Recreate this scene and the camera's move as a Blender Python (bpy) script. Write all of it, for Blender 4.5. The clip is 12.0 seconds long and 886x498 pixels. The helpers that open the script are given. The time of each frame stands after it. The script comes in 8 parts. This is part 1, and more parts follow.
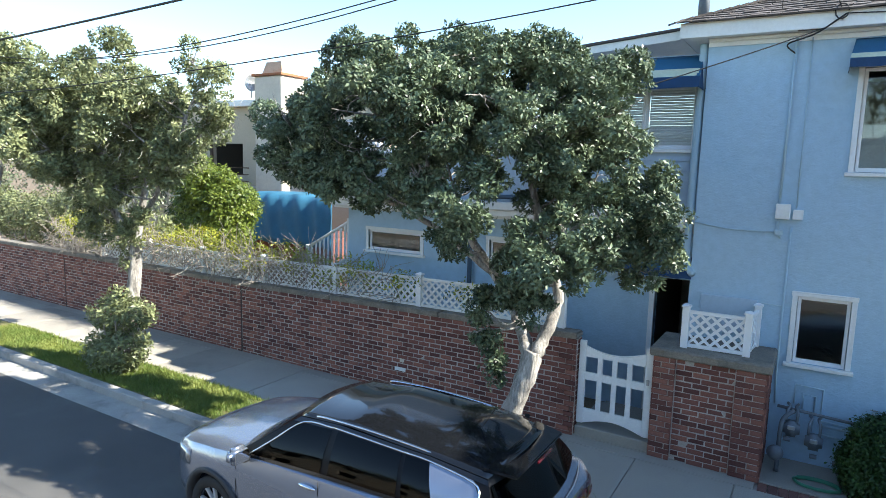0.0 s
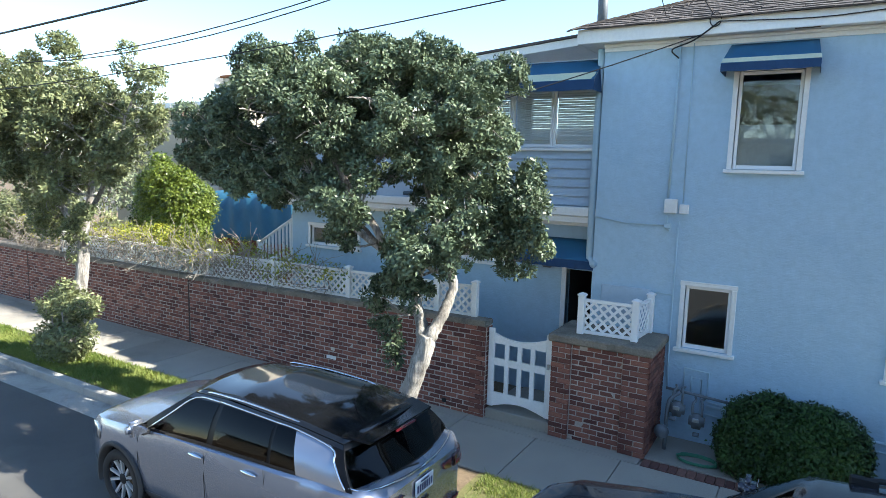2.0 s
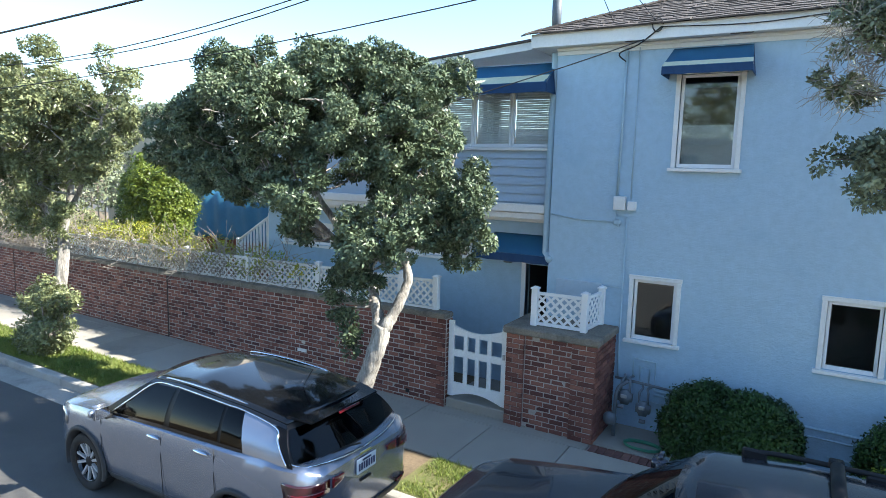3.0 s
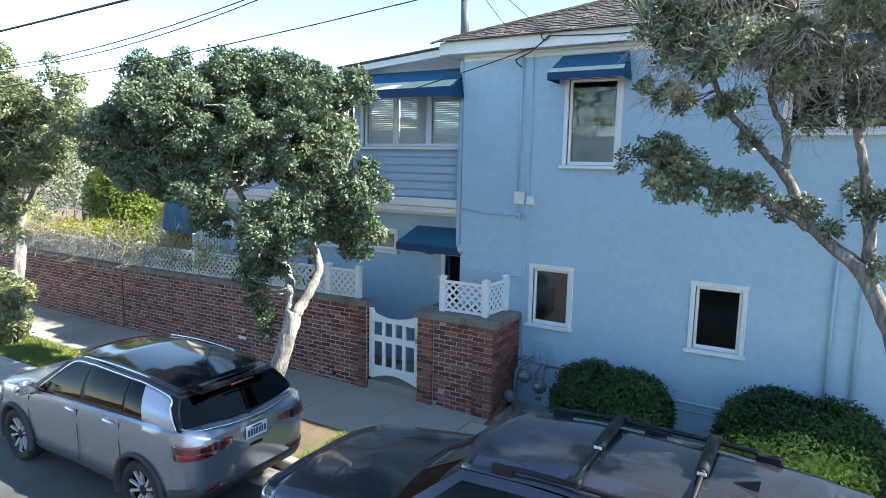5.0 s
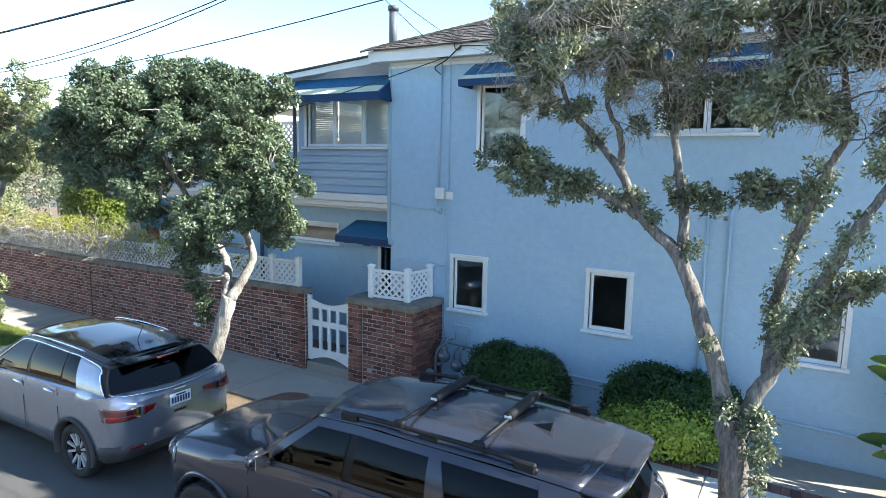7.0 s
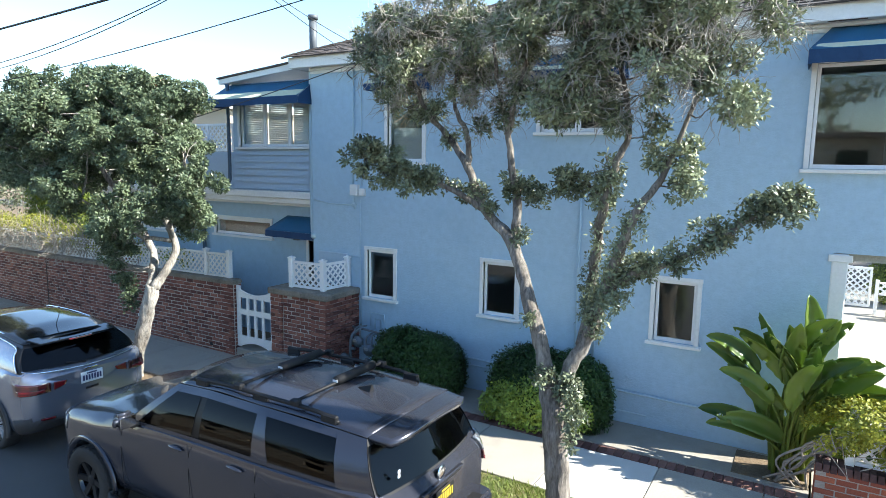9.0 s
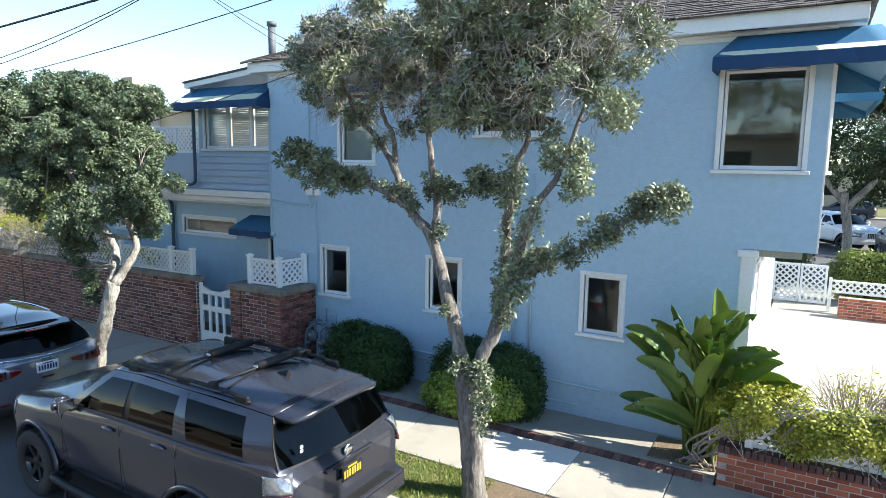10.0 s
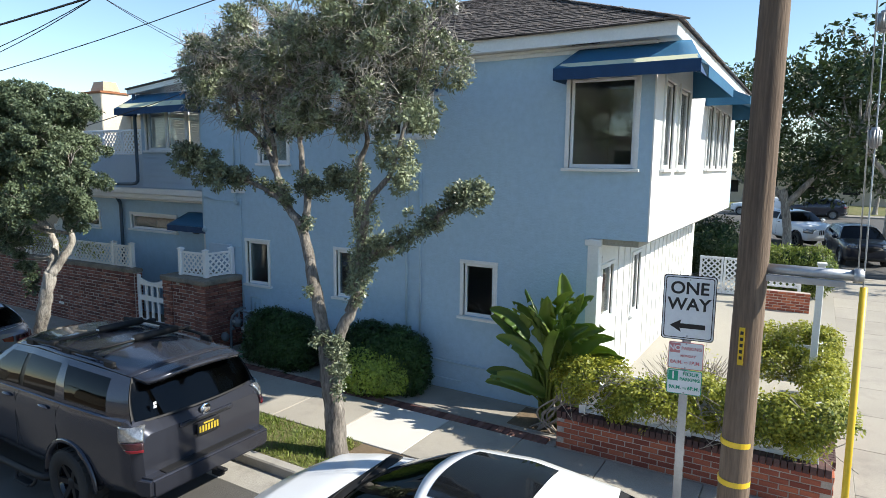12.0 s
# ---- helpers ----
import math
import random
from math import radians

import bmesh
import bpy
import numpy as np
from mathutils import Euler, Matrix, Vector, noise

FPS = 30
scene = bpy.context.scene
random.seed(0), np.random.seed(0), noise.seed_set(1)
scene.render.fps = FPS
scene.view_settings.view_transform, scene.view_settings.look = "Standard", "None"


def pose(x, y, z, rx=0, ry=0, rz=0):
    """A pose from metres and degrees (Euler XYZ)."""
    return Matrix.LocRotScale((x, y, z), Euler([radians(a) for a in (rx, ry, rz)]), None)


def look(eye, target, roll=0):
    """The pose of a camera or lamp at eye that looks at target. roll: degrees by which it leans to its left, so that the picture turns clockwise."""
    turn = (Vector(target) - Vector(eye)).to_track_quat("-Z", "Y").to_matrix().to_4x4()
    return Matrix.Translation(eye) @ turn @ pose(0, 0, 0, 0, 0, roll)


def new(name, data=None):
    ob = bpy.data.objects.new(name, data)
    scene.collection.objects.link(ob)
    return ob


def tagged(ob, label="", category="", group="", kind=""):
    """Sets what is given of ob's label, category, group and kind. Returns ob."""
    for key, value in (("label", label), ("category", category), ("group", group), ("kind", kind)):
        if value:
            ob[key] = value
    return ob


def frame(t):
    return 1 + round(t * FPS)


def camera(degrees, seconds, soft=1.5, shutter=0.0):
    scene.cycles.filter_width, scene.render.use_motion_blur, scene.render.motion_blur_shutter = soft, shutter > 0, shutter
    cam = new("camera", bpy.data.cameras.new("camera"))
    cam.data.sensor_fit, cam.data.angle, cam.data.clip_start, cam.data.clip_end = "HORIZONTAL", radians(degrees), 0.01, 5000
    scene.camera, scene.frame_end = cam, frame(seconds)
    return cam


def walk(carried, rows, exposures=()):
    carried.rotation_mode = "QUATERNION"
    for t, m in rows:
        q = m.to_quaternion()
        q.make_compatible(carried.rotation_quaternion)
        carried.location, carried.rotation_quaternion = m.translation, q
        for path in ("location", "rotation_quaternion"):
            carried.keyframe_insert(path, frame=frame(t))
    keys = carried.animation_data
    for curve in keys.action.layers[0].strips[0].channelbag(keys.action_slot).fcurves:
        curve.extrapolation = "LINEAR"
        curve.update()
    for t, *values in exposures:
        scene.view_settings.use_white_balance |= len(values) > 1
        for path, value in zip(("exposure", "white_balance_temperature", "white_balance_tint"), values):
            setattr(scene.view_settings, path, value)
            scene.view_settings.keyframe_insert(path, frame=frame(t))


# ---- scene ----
cam = camera(71.0, 12.0, soft=0.7)
PATH = [
    (0, (-0.602, 0.02, 3.996), (-1.619, 1.721, 3.726), 1.5),
    (0.5, (-0.308, 0.072, 4.006), (-1.325, 1.773, 3.735), 1.5),
    (1, (0.031, 0.103, 3.961), (-0.985, 1.805, 3.697), 1.6),
    (1.5, (0.387, 0.138, 3.968), (-0.627, 1.841, 3.705), 1.5),
    (2, (0.746, 0.177, 3.992), (-0.266, 1.881, 3.723), 1.5),
    (2.5, (1.096, 0.174, 3.981), (0.085, 1.879, 3.715), 1.5),
    (3, (1.457, 0.146, 3.976), (0.447, 1.852, 3.710), 1.5),
    (5, (3.018, 0.17, 4.022), (2.011, 1.876, 3.748), 1.2),
    (5.5, (3.411, 0.13, 4.028), (2.405, 1.836, 3.752), 1.2),
    (6, (3.792, 0.066, 4.029), (2.786, 1.772, 3.754), 1.2),
    (6.5, (4.186, 0.012, 4.028), (3.18, 1.718, 3.752), 1.2),
    (7, (4.587, 0.022, 4.033), (3.578, 1.727, 3.757), 1.1),
    (9, (6.392, 0.172, 4.023), (5.378, 1.874, 3.748), 0.8),
    (9.5, (6.887, 0.197, 4.024), (5.875, 1.9, 3.751), 0.8),
    (10, (7.416, 0.23, 4.032), (6.404, 1.934, 3.761), 0.8),
    (10.5, (7.968, 0.262, 4.029), (6.956, 1.966, 3.761), 0.7),
    (11, (8.5, 0.279, 4.037), (7.486, 1.982, 3.768), 0.7),
    (11.5, (9.016, 0.276, 4.047), (8.002, 1.978, 3.777), 0.6),
    (12, (9.52, 0.281, 4.042), (8.503, 1.982, 3.772), 0.6),
]
walk(cam, [(t, look(eye, target, roll)) for t, eye, target, roll in PATH],
     exposures=[(0, 1.71, 6440, 6.0), (3.0, 1.75, 6370, 6.0), (6.5, 1.83, 6330, 6.0), (9.0, 1.67, 6380, 6.0), (10.5, 1.30, 6450, 6.0), (12, 0.80, 6550, 7.0)])

# ---- light ----
SUN_WAY = Vector((1.2, 0.376, 1.0)).normalized()  # towards the sun
world = bpy.data.worlds.new("sky")
scene.world = world
world.use_nodes = True
_n = world.node_tree.nodes
_sky = _n.new("ShaderNodeTexSky")
_sky.sky_type = "NISHITA"
_sky.sun_disc = False
_sky.sun_elevation = math.asin(SUN_WAY.z)
_sky.sun_rotation = math.atan2(SUN_WAY.x, SUN_WAY.y)
_sky.air_density, _sky.dust_density, _sky.ozone_density = 1.0, 0.0, 3.0
_n["Background"].inputs["Strength"].default_value = 0.122
world.node_tree.links.new(_sky.outputs[0], _n["Background"].inputs["Color"])
sun = new("sun", bpy.data.lights.new("sun", "SUN"))
sun.data.energy, sun.data.angle, sun.data.color = 5.0, radians(0.53), (1.0, 0.94, 0.85)
sun.matrix_world = look(SUN_WAY * 60, (0, 0, 0))

# ---- materials ----
def material(name, color, color2=None, rough=0.7, big=1.5, fine=30.0, fine_amount=0.18, bump=0.15, bump_scale=45.0,
             metal=0.0, coat=0.0, spread=0.0, island=0.0, specular=0.5, dirt=None, dirt_scale=0.7, dirt_amount=0.5, stretch=None):
    """A procedural surface: two colours mixed by large noise, fine grain, relief, and optional stains and piece-to-piece variation."""
    m = bpy.data.materials.new(name)
    m.use_nodes = True
    nt = m.node_tree
    n, l = nt.nodes, nt.links
    b = n["Principled BSDF"]
    co = n.new("ShaderNodeTexCoord")
    src = co.outputs["Object"]
    if stretch:
        mp = n.new("ShaderNodeMapping")
        mp.inputs["Scale"].default_value = stretch
        l.new(src, mp.inputs["Vector"])
        src = mp.outputs[0]

    def noise_node(scale, detail=4.0, roughness=0.6):
        t = n.new("ShaderNodeTexNoise")
        t.inputs["Scale"].default_value, t.inputs["Detail"].default_value, t.inputs["Roughness"].default_value = scale, detail, roughness
        l.new(src, t.inputs["Vector"])
        return t.outputs["Fac"]

    def ramp(fac, a, c):
        r = n.new("ShaderNodeMapRange")
        r.inputs["From Min"].default_value, r.inputs["From Max"].default_value = a, c
        l.new(fac, r.inputs["Value"])
        return r.outputs[0]

    def mixed(fac, a, c, how="MIX"):
        x = n.new("ShaderNodeMix")
        x.data_type, x.blend_type = "RGBA", how
        for sock, v in ((x.inputs[0], fac), (x.inputs[6], a), (x.inputs[7], c)):
            if isinstance(v, (int, float)):
                sock.default_value = v
            elif isinstance(v, tuple):
                sock.default_value = (*v, 1.0)
            else:
                l.new(v, sock)
        return x.outputs[2]

    c2 = color2 or tuple(min(1.0, c * 0.78) for c in color)
    col = mixed(ramp(noise_node(big), 0.3, 0.7), tuple(color), tuple(c2))
    if fine_amount:
        g = ramp(noise_node(fine, 3.0, 0.7), 0.3, 0.7)
        v = n.new("ShaderNodeMapRange")
        v.inputs["To Min"].default_value, v.inputs["To Max"].default_value = 1 - fine_amount, 1 + fine_amount * 0.6
        l.new(g, v.inputs["Value"])
        hsv = n.new("ShaderNodeHueSaturation")
        l.new(col, hsv.inputs["Color"])
        l.new(v.outputs[0], hsv.inputs["Value"])
        col = hsv.outputs[0]
    if dirt:
        col = mixed(ramp(noise_node(dirt_scale, 6.0, 0.65), 0.72 - dirt_amount * 0.4, 0.85 - dirt_amount * 0.2), col, tuple(dirt))
    for amount, kind in ((spread, "ShaderNodeObjectInfo"), (island, "ShaderNodeNewGeometry")):
        if amount:
            o = n.new(kind)
            out = o.outputs["Random"] if kind == "ShaderNodeObjectInfo" else o.outputs["Random Per Island"]
            v = n.new("ShaderNodeMapRange")
            v.inputs["To Min"].default_value, v.inputs["To Max"].default_value = 1 - amount, 1 + amount
            l.new(out, v.inputs["Value"])
            v2 = n.new("ShaderNodeMath")
            v2.operation = "MULTIPLY_ADD"
            v2.inputs[1].default_value, v2.inputs[2].default_value = 0.03 * amount, 0.5 - 0.015 * amount
            l.new(out, v2.inputs[0])
            hsv = n.new("ShaderNodeHueSaturation")
            l.new(col, hsv.inputs["Color"])
            l.new(v.outputs[0], hsv.inputs["Value"])
            l.new(v2.outputs[0], hsv.inputs["Hue"])
            col = hsv.outputs[0]
    l.new(col, b.inputs["Base Color"])
    b.inputs["Roughness"].default_value, b.inputs["Metallic"].default_value = rough, metal
    b.inputs["Specular IOR Level"].default_value = specular
    b.inputs["Coat Weight"].default_value, b.inputs["Coat Roughness"].default_value = coat, 0.04
    if bump:
        bm_ = n.new("ShaderNodeBump")
        bm_.inputs["Strength"].default_value, bm_.inputs["Distance"].default_value = bump, 0.02
        l.new(noise_node(bump_scale, 5.0, 0.65), bm_.inputs["Height"])
        l.new(bm_.outputs[0], b.inputs["Normal"])
    return m


def glass_material(name, tint=(0.85, 0.9, 0.9), ior=1.5):
    """A pane: it lets light straight through, tinted, and mirrors by Fresnel."""
    m = bpy.data.materials.new(name)
    m.use_nodes = True
    n, l = m.node_tree.nodes, m.node_tree.links
    n.remove(n["Principled BSDF"])
    clear, gloss, mix, facing = (n.new("ShaderNodeBsdf" + "Transparent"), n.new("ShaderNodeBsdf" + "Glossy"), n.new("ShaderNodeMixShader"), n.new("ShaderNodeLayerWeight"))
    clear.inputs["Color"].default_value = (*tint, 1)
    gloss.inputs["Roughness"].default_value = 0.015
    facing.inputs["Blend"].default_value = 0.5
    power, share = n.new("ShaderNodeMath"), n.new("ShaderNodeMath")
    power.operation, share.operation = "POWER", "MULTIPLY_ADD"
    power.inputs[1].default_value = 5.0
    f0 = ((ior - 1) / (ior + 1)) ** 2
    share.inputs[1].default_value, share.inputs[2].default_value = 1 - f0, f0
    l.new(facing.outputs["Facing"], power.inputs[0])
    l.new(power.outputs[0], share.inputs[0])
    l.new(share.outputs[0], mix.inputs[0])
    l.new(clear.outputs[0], mix.inputs[1])
    l.new(gloss.outputs[0], mix.inputs[2])
    l.new(mix.outputs[0], n["Material Output"].inputs["Surface"])
    return m


def leaf_material(name, a, c, rough=0.38, through_amount=0.25, specular=0.5):
    """Leaves: two greens by leaf, glossy upper side, some light coming through."""
    m = bpy.data.materials.new(name)
    m.use_nodes = True
    n, l = m.node_tree.nodes, m.node_tree.links
    b = n["Principled BSDF"]
    geo = n.new("ShaderNodeNewGeometry")
    co = n.new("ShaderNodeTexCoord")
    t = n.new("ShaderNodeTexNoise")
    t.inputs["Scale"].default_value = 1.3
    l.new(co.outputs["Object"], t.inputs["Vector"])
    add = n.new("ShaderNodeMath")
    add.operation = "MULTIPLY_ADD"
    add.inputs[1].default_value = 0.6
    l.new(geo.outputs["Random Per Island"], add.inputs[0])
    sub = n.new("ShaderNodeMath")
    sub.operation = "MULTIPLY_ADD"
    sub.inputs[1].default_value, sub.inputs[2].default_value = 1.2, -0.4
    l.new(t.outputs["Fac"], sub.inputs[0])
    l.new(sub.outputs[0], add.inputs[2])
    mix = n.new("ShaderNodeMix")
    mix.data_type = "RGBA"
    mix.inputs[6].default_value, mix.inputs[7].default_value = (*a, 1), (*c, 1)
    l.new(add.outputs[0], mix.inputs[0])
    l.new(mix.outputs[2], b.inputs["Base Color"])
    b.inputs["Roughness"].default_value, b.inputs["Specular IOR Level"].default_value = rough, specular
    tr = n.new("ShaderNodeBsdfTranslucent")
    l.new(mix.outputs[2], tr.inputs["Color"])
    ms = n.new("ShaderNodeMixShader")
    ms.inputs[0].default_value = through_amount
    l.new(b.outputs[0], ms.inputs[1])
    l.new(tr.outputs[0], ms.inputs[2])
    l.new(ms.outputs[0], n["Material Output"].inputs["Surface"])
    return m


STUCCO = material("blue_stucco", (0.405, 0.555, 0.675), (0.38, 0.525, 0.645), rough=0.85, big=0.5, fine=9, fine_amount=0.07, bump=0.6, bump_scale=24, dirt=(0.335, 0.49, 0.625), dirt_scale=0.9, dirt_amount=0.35)
SIDING = material("blue_siding", (0.40, 0.50, 0.60), (0.37, 0.47, 0.57), rough=0.6, big=0.8, fine=20, fine_amount=0.05, bump=0.06)
WHITE = material("white_paint", (0.78, 0.78, 0.76), (0.70, 0.71, 0.70), rough=0.5, big=2.0, fine=25, fine_amount=0.06, bump=0.08, dirt=(0.55, 0.54, 0.50), dirt_scale=3, dirt_amount=0.15)
WHITE_WALL = material("white_wall_paint", (0.74, 0.74, 0.72), (0.69, 0.69, 0.67), rough=0.8, big=0.7, fine=12, fine_amount=0.04, bump=0.25, bump_scale=30)
VINYL = material("white_vinyl", (0.80, 0.81, 0.81), (0.77, 0.78, 0.79), rough=0.35, big=3, fine=20, fine_amount=0.02, bump=0.02)
VINYL_OLD = material("weathered_lattice", (0.74, 0.74, 0.72), (0.66, 0.66, 0.63), rough=0.5, big=3, fine=25, fine_amount=0.08, bump=0.05, dirt=(0.45, 0.43, 0.39), dirt_scale=3, dirt_amount=0.22)
BLUE_PIPE = material("blue_painted_pipe", (0.40, 0.53, 0.61), (0.36, 0.49, 0.57), rough=0.5, fine_amount=0.05, bump=0.05)
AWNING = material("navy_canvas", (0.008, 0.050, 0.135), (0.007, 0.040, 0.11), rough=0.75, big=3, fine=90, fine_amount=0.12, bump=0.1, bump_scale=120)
# a brighter teal than the navy of the valances and cheeks
AWNING_TOP = material("teal_canvas", (0.02, 0.125, 0.235), (0.018, 0.10, 0.20), rough=0.7, big=2, fine=90, fine_amount=0.12, bump=0.1, bump_scale=120)
AWNING_TRIM = material("cream_canvas", (0.62, 0.62, 0.42), (0.55, 0.56, 0.40), rough=0.8, fine_amount=0.1)
GLASS = glass_material("window_glass", (0.80, 0.84, 0.84), 1.75)
PORCH_GLASS = glass_material("porch_glass", (0.90, 0.92, 0.92), 1.4)
DARK_PIPE = material("dark_blue_pipe", (0.045, 0.085, 0.13), (0.035, 0.065, 0.10), rough=0.5, fine_amount=0.1, bump=0.05)
ROOM = material("room_paint", (0.42, 0.41, 0.38), rough=0.9, bump=0)
BLIND = leaf_material("blind_slat", (0.80, 0.80, 0.78), (0.84, 0.84, 0.82), rough=0.5, through_amount=0.4)
SHADE = material("pale_shade_cloth", (0.72, 0.72, 0.70), rough=0.7, bump=0.05)
# near-black colour standing in for the shade inside rooms and the doorway
INDOOR_SHADE = material("indoor_shade", (0.05, 0.045, 0.04), rough=0.9, bump=0)
BRICK = material("red_brick", (0.225, 0.083, 0.060), (0.150, 0.060, 0.048), rough=0.9, big=9, fine=70, fine_amount=0.3, bump=0.5, bump_scale=60, spread=0.50, dirt=(0.12, 0.05, 0.045), dirt_scale=1.2, dirt_amount=0.5)
BRICK_REST = material("red_brick_joined", (0.225, 0.083, 0.060), (0.150, 0.060, 0.048), rough=0.9, big=9, fine=70, fine_amount=0.3, bump=0.5, bump_scale=60, island=0.50, dirt=(0.12, 0.05, 0.045), dirt_scale=1.2, dirt_amount=0.5)
BRICK_NEW = material("orange_brick", (0.36, 0.10, 0.055), (0.28, 0.075, 0.045), rough=0.9, big=9, fine=70, fine_amount=0.25, bump=0.4, bump_scale=60, spread=0.35)
BRICK_DARK = material("dark_cap_brick", (0.07, 0.045, 0.045), (0.11, 0.05, 0.045), rough=0.85, big=5, fine=70, fine_amount=0.25, bump=0.4, bump_scale=60, spread=0.3)
MORTAR = material("mortar", (0.52, 0.45, 0.39), (0.34, 0.29, 0.255), rough=0.95, big=2.5, fine=50, fine_amount=0.2, bump=0.5, bump_scale=80)
JOINT = material("dark_wall_joint", (0.07, 0.045, 0.04), (0.045, 0.03, 0.028), rough=0.95, bump=0.2)
CAP = material("cement_cap", (0.26, 0.225, 0.18), (0.17, 0.15, 0.125), rough=0.95, big=3, fine=35, fine_amount=0.25, bump=0.5, bump_scale=50, dirt=(0.07, 0.065, 0.055), dirt_scale=2.5, dirt_amount=0.5)
CONCRETE = material("sidewalk_concrete", (0.37, 0.34, 0.29), (0.31, 0.285, 0.245), rough=0.9, big=0.8, fine=60, fine_amount=0.15, bump=0.25, bump_scale=120, spread=0.10, dirt=(0.24, 0.22, 0.195), dirt_scale=1.4, dirt_amount=0.4)
CONCRETE_NEW = material("new_white_concrete", (0.60, 0.58, 0.54), (0.55, 0.53, 0.49), rough=0.9, big=0.8, fine=60, fine_amount=0.08, bump=0.2, bump_scale=120)
PATIO = material("patio_concrete", (0.36, 0.335, 0.285), (0.32, 0.30, 0.255), rough=0.9, big=0.6, fine=60, fine_amount=0.1, bump=0.2, bump_scale=120, dirt=(0.31, 0.29, 0.25), dirt_scale=0.8, dirt_amount=0.3)
CURB = material("kerb_concrete", (0.40, 0.38, 0.34), (0.28, 0.265, 0.24), rough=0.9, big=1.5, fine=50, fine_amount=0.2, bump=0.35, bump_scale=60, dirt=(0.15, 0.14, 0.125), dirt_scale=1.5, dirt_amount=0.5)
ASPHALT = material("asphalt", (0.105, 0.10, 0.095), (0.075, 0.073, 0.07), rough=0.92, big=0.5, fine=120, fine_amount=0.4, bump=0.5, bump_scale=160, dirt=(0.13, 0.125, 0.115), dirt_scale=0.4, dirt_amount=0.5)
SOIL = material("dry_soil", (0.20, 0.145, 0.09), (0.13, 0.095, 0.06), rough=1.0, big=3, fine=40, fine_amount=0.35, bump=0.8, bump_scale=40)
GRASS_BASE = material("turf", (0.08, 0.12, 0.02), (0.22, 0.18, 0.085), rough=1.0, big=2.5, fine=60, fine_amount=0.4, bump=0.8, bump_scale=70)
SHINGLE = material("grey_brown_shingle", (0.115, 0.097, 0.090), (0.075, 0.064, 0.060), rough=0.95, big=2, fine=60, fine_amount=0.3, bump=0.4, bump_scale=80, spread=0.35)
SHINGLE_REST = material("grey_brown_shingle_joined", (0.115, 0.097, 0.090), (0.075, 0.064, 0.060), rough=0.95, big=2, fine=60, fine_amount=0.3, bump=0.4, bump_scale=80, island=0.35)
BARK = material("grey_bark", (0.44, 0.415, 0.375), (0.17, 0.15, 0.13), rough=0.95, big=9, fine=38, fine_amount=0.6, bump=1.0, bump_scale=22, stretch=(1, 1, 0.22), dirt=(0.42, 0.38, 0.33), dirt_scale=5, dirt_amount=0.4)
BARK_DARK = material("grey_brown_bark", (0.28, 0.255, 0.225), (0.095, 0.08, 0.068), rough=0.95, big=9, fine=38, fine_amount=0.6, bump=1.0, bump_scale=22, stretch=(1, 1, 0.22), dirt=(0.36, 0.33, 0.29), dirt_scale=5, dirt_amount=0.35)
TWIG = material("dry_twig", (0.36, 0.315, 0.265), (0.25, 0.215, 0.18), rough=0.95, bump=0, fine_amount=0.2)
DEAD_TWIG = material("bleached_twig", (0.40, 0.37, 0.325), (0.27, 0.245, 0.215), rough=0.95, bump=0, fine_amount=0.2)
LEAF_A = leaf_material("dark_olive_leaf", (0.020, 0.038, 0.018), (0.205, 0.260, 0.150), rough=0.42, through_amount=0.12, specular=0.35)
LEAF_B = leaf_material("grey_green_leaf", (0.045, 0.060, 0.034), (0.32, 0.365, 0.22), rough=0.42, through_amount=0.15)
LEAF_C = leaf_material("sunny_olive_leaf", (0.060, 0.078, 0.032), (0.330, 0.355, 0.170), rough=0.40, through_amount=0.18, specular=0.35)
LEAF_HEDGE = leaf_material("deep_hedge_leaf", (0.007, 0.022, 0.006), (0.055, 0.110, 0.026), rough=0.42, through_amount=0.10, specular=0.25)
LEAF_LIME = leaf_material("lime_leaf", (0.075, 0.14, 0.018), (0.46, 0.58, 0.09), rough=0.4, through_amount=0.25)
LEAF_VINE = leaf_material("vine_leaf", (0.055, 0.10, 0.012), (0.52, 0.50, 0.06), rough=0.55, through_amount=0.3)
LEAF_BANANA = leaf_material("broad_leaf", (0.050, 0.125, 0.022), (0.31, 0.40, 0.08), rough=0.28, through_amount=0.45)
LEAF_GRASS = leaf_material("grass_blade", (0.08, 0.15, 0.02), (0.30, 0.32, 0.08), rough=0.6, through_amount=0.3)
LEAF_SHRUB = leaf_material("shrub_leaf", (0.045, 0.085, 0.013), (0.27, 0.325, 0.052), rough=0.42, through_amount=0.35)
LEAF_FAR = leaf_material("far_leaf", (0.02, 0.045, 0.015), (0.07, 0.10, 0.03), rough=0.5)
METAL = material("galvanized_steel", (0.45, 0.46, 0.47), (0.36, 0.37, 0.38), rough=0.45, metal=0.7, fine_amount=0.1, bump=0.05)
GREY_PAINT = material("grey_equipment_paint", (0.15, 0.17, 0.19), (0.10, 0.115, 0.13), rough=0.55, fine_amount=0.15, bump=0.1)
BLACK = material("black_plastic", (0.010, 0.010, 0.011), (0.016, 0.016, 0.017), rough=0.6, fine_amount=0.1, bump=0.05, specular=0.3)
WIRE = material("black_wire", (0.015, 0.015, 0.017), rough=0.6, bump=0)
POLE_WOOD = material("weathered_pole_wood", (0.19, 0.135, 0.095), (0.11, 0.075, 0.052), rough=0.9, big=3, fine=50, fine_amount=0.35, bump=0.7, bump_scale=30, stretch=(1, 1, 0.06), dirt=(0.06, 0.04, 0.03), dirt_scale=6, dirt_amount=0.4)
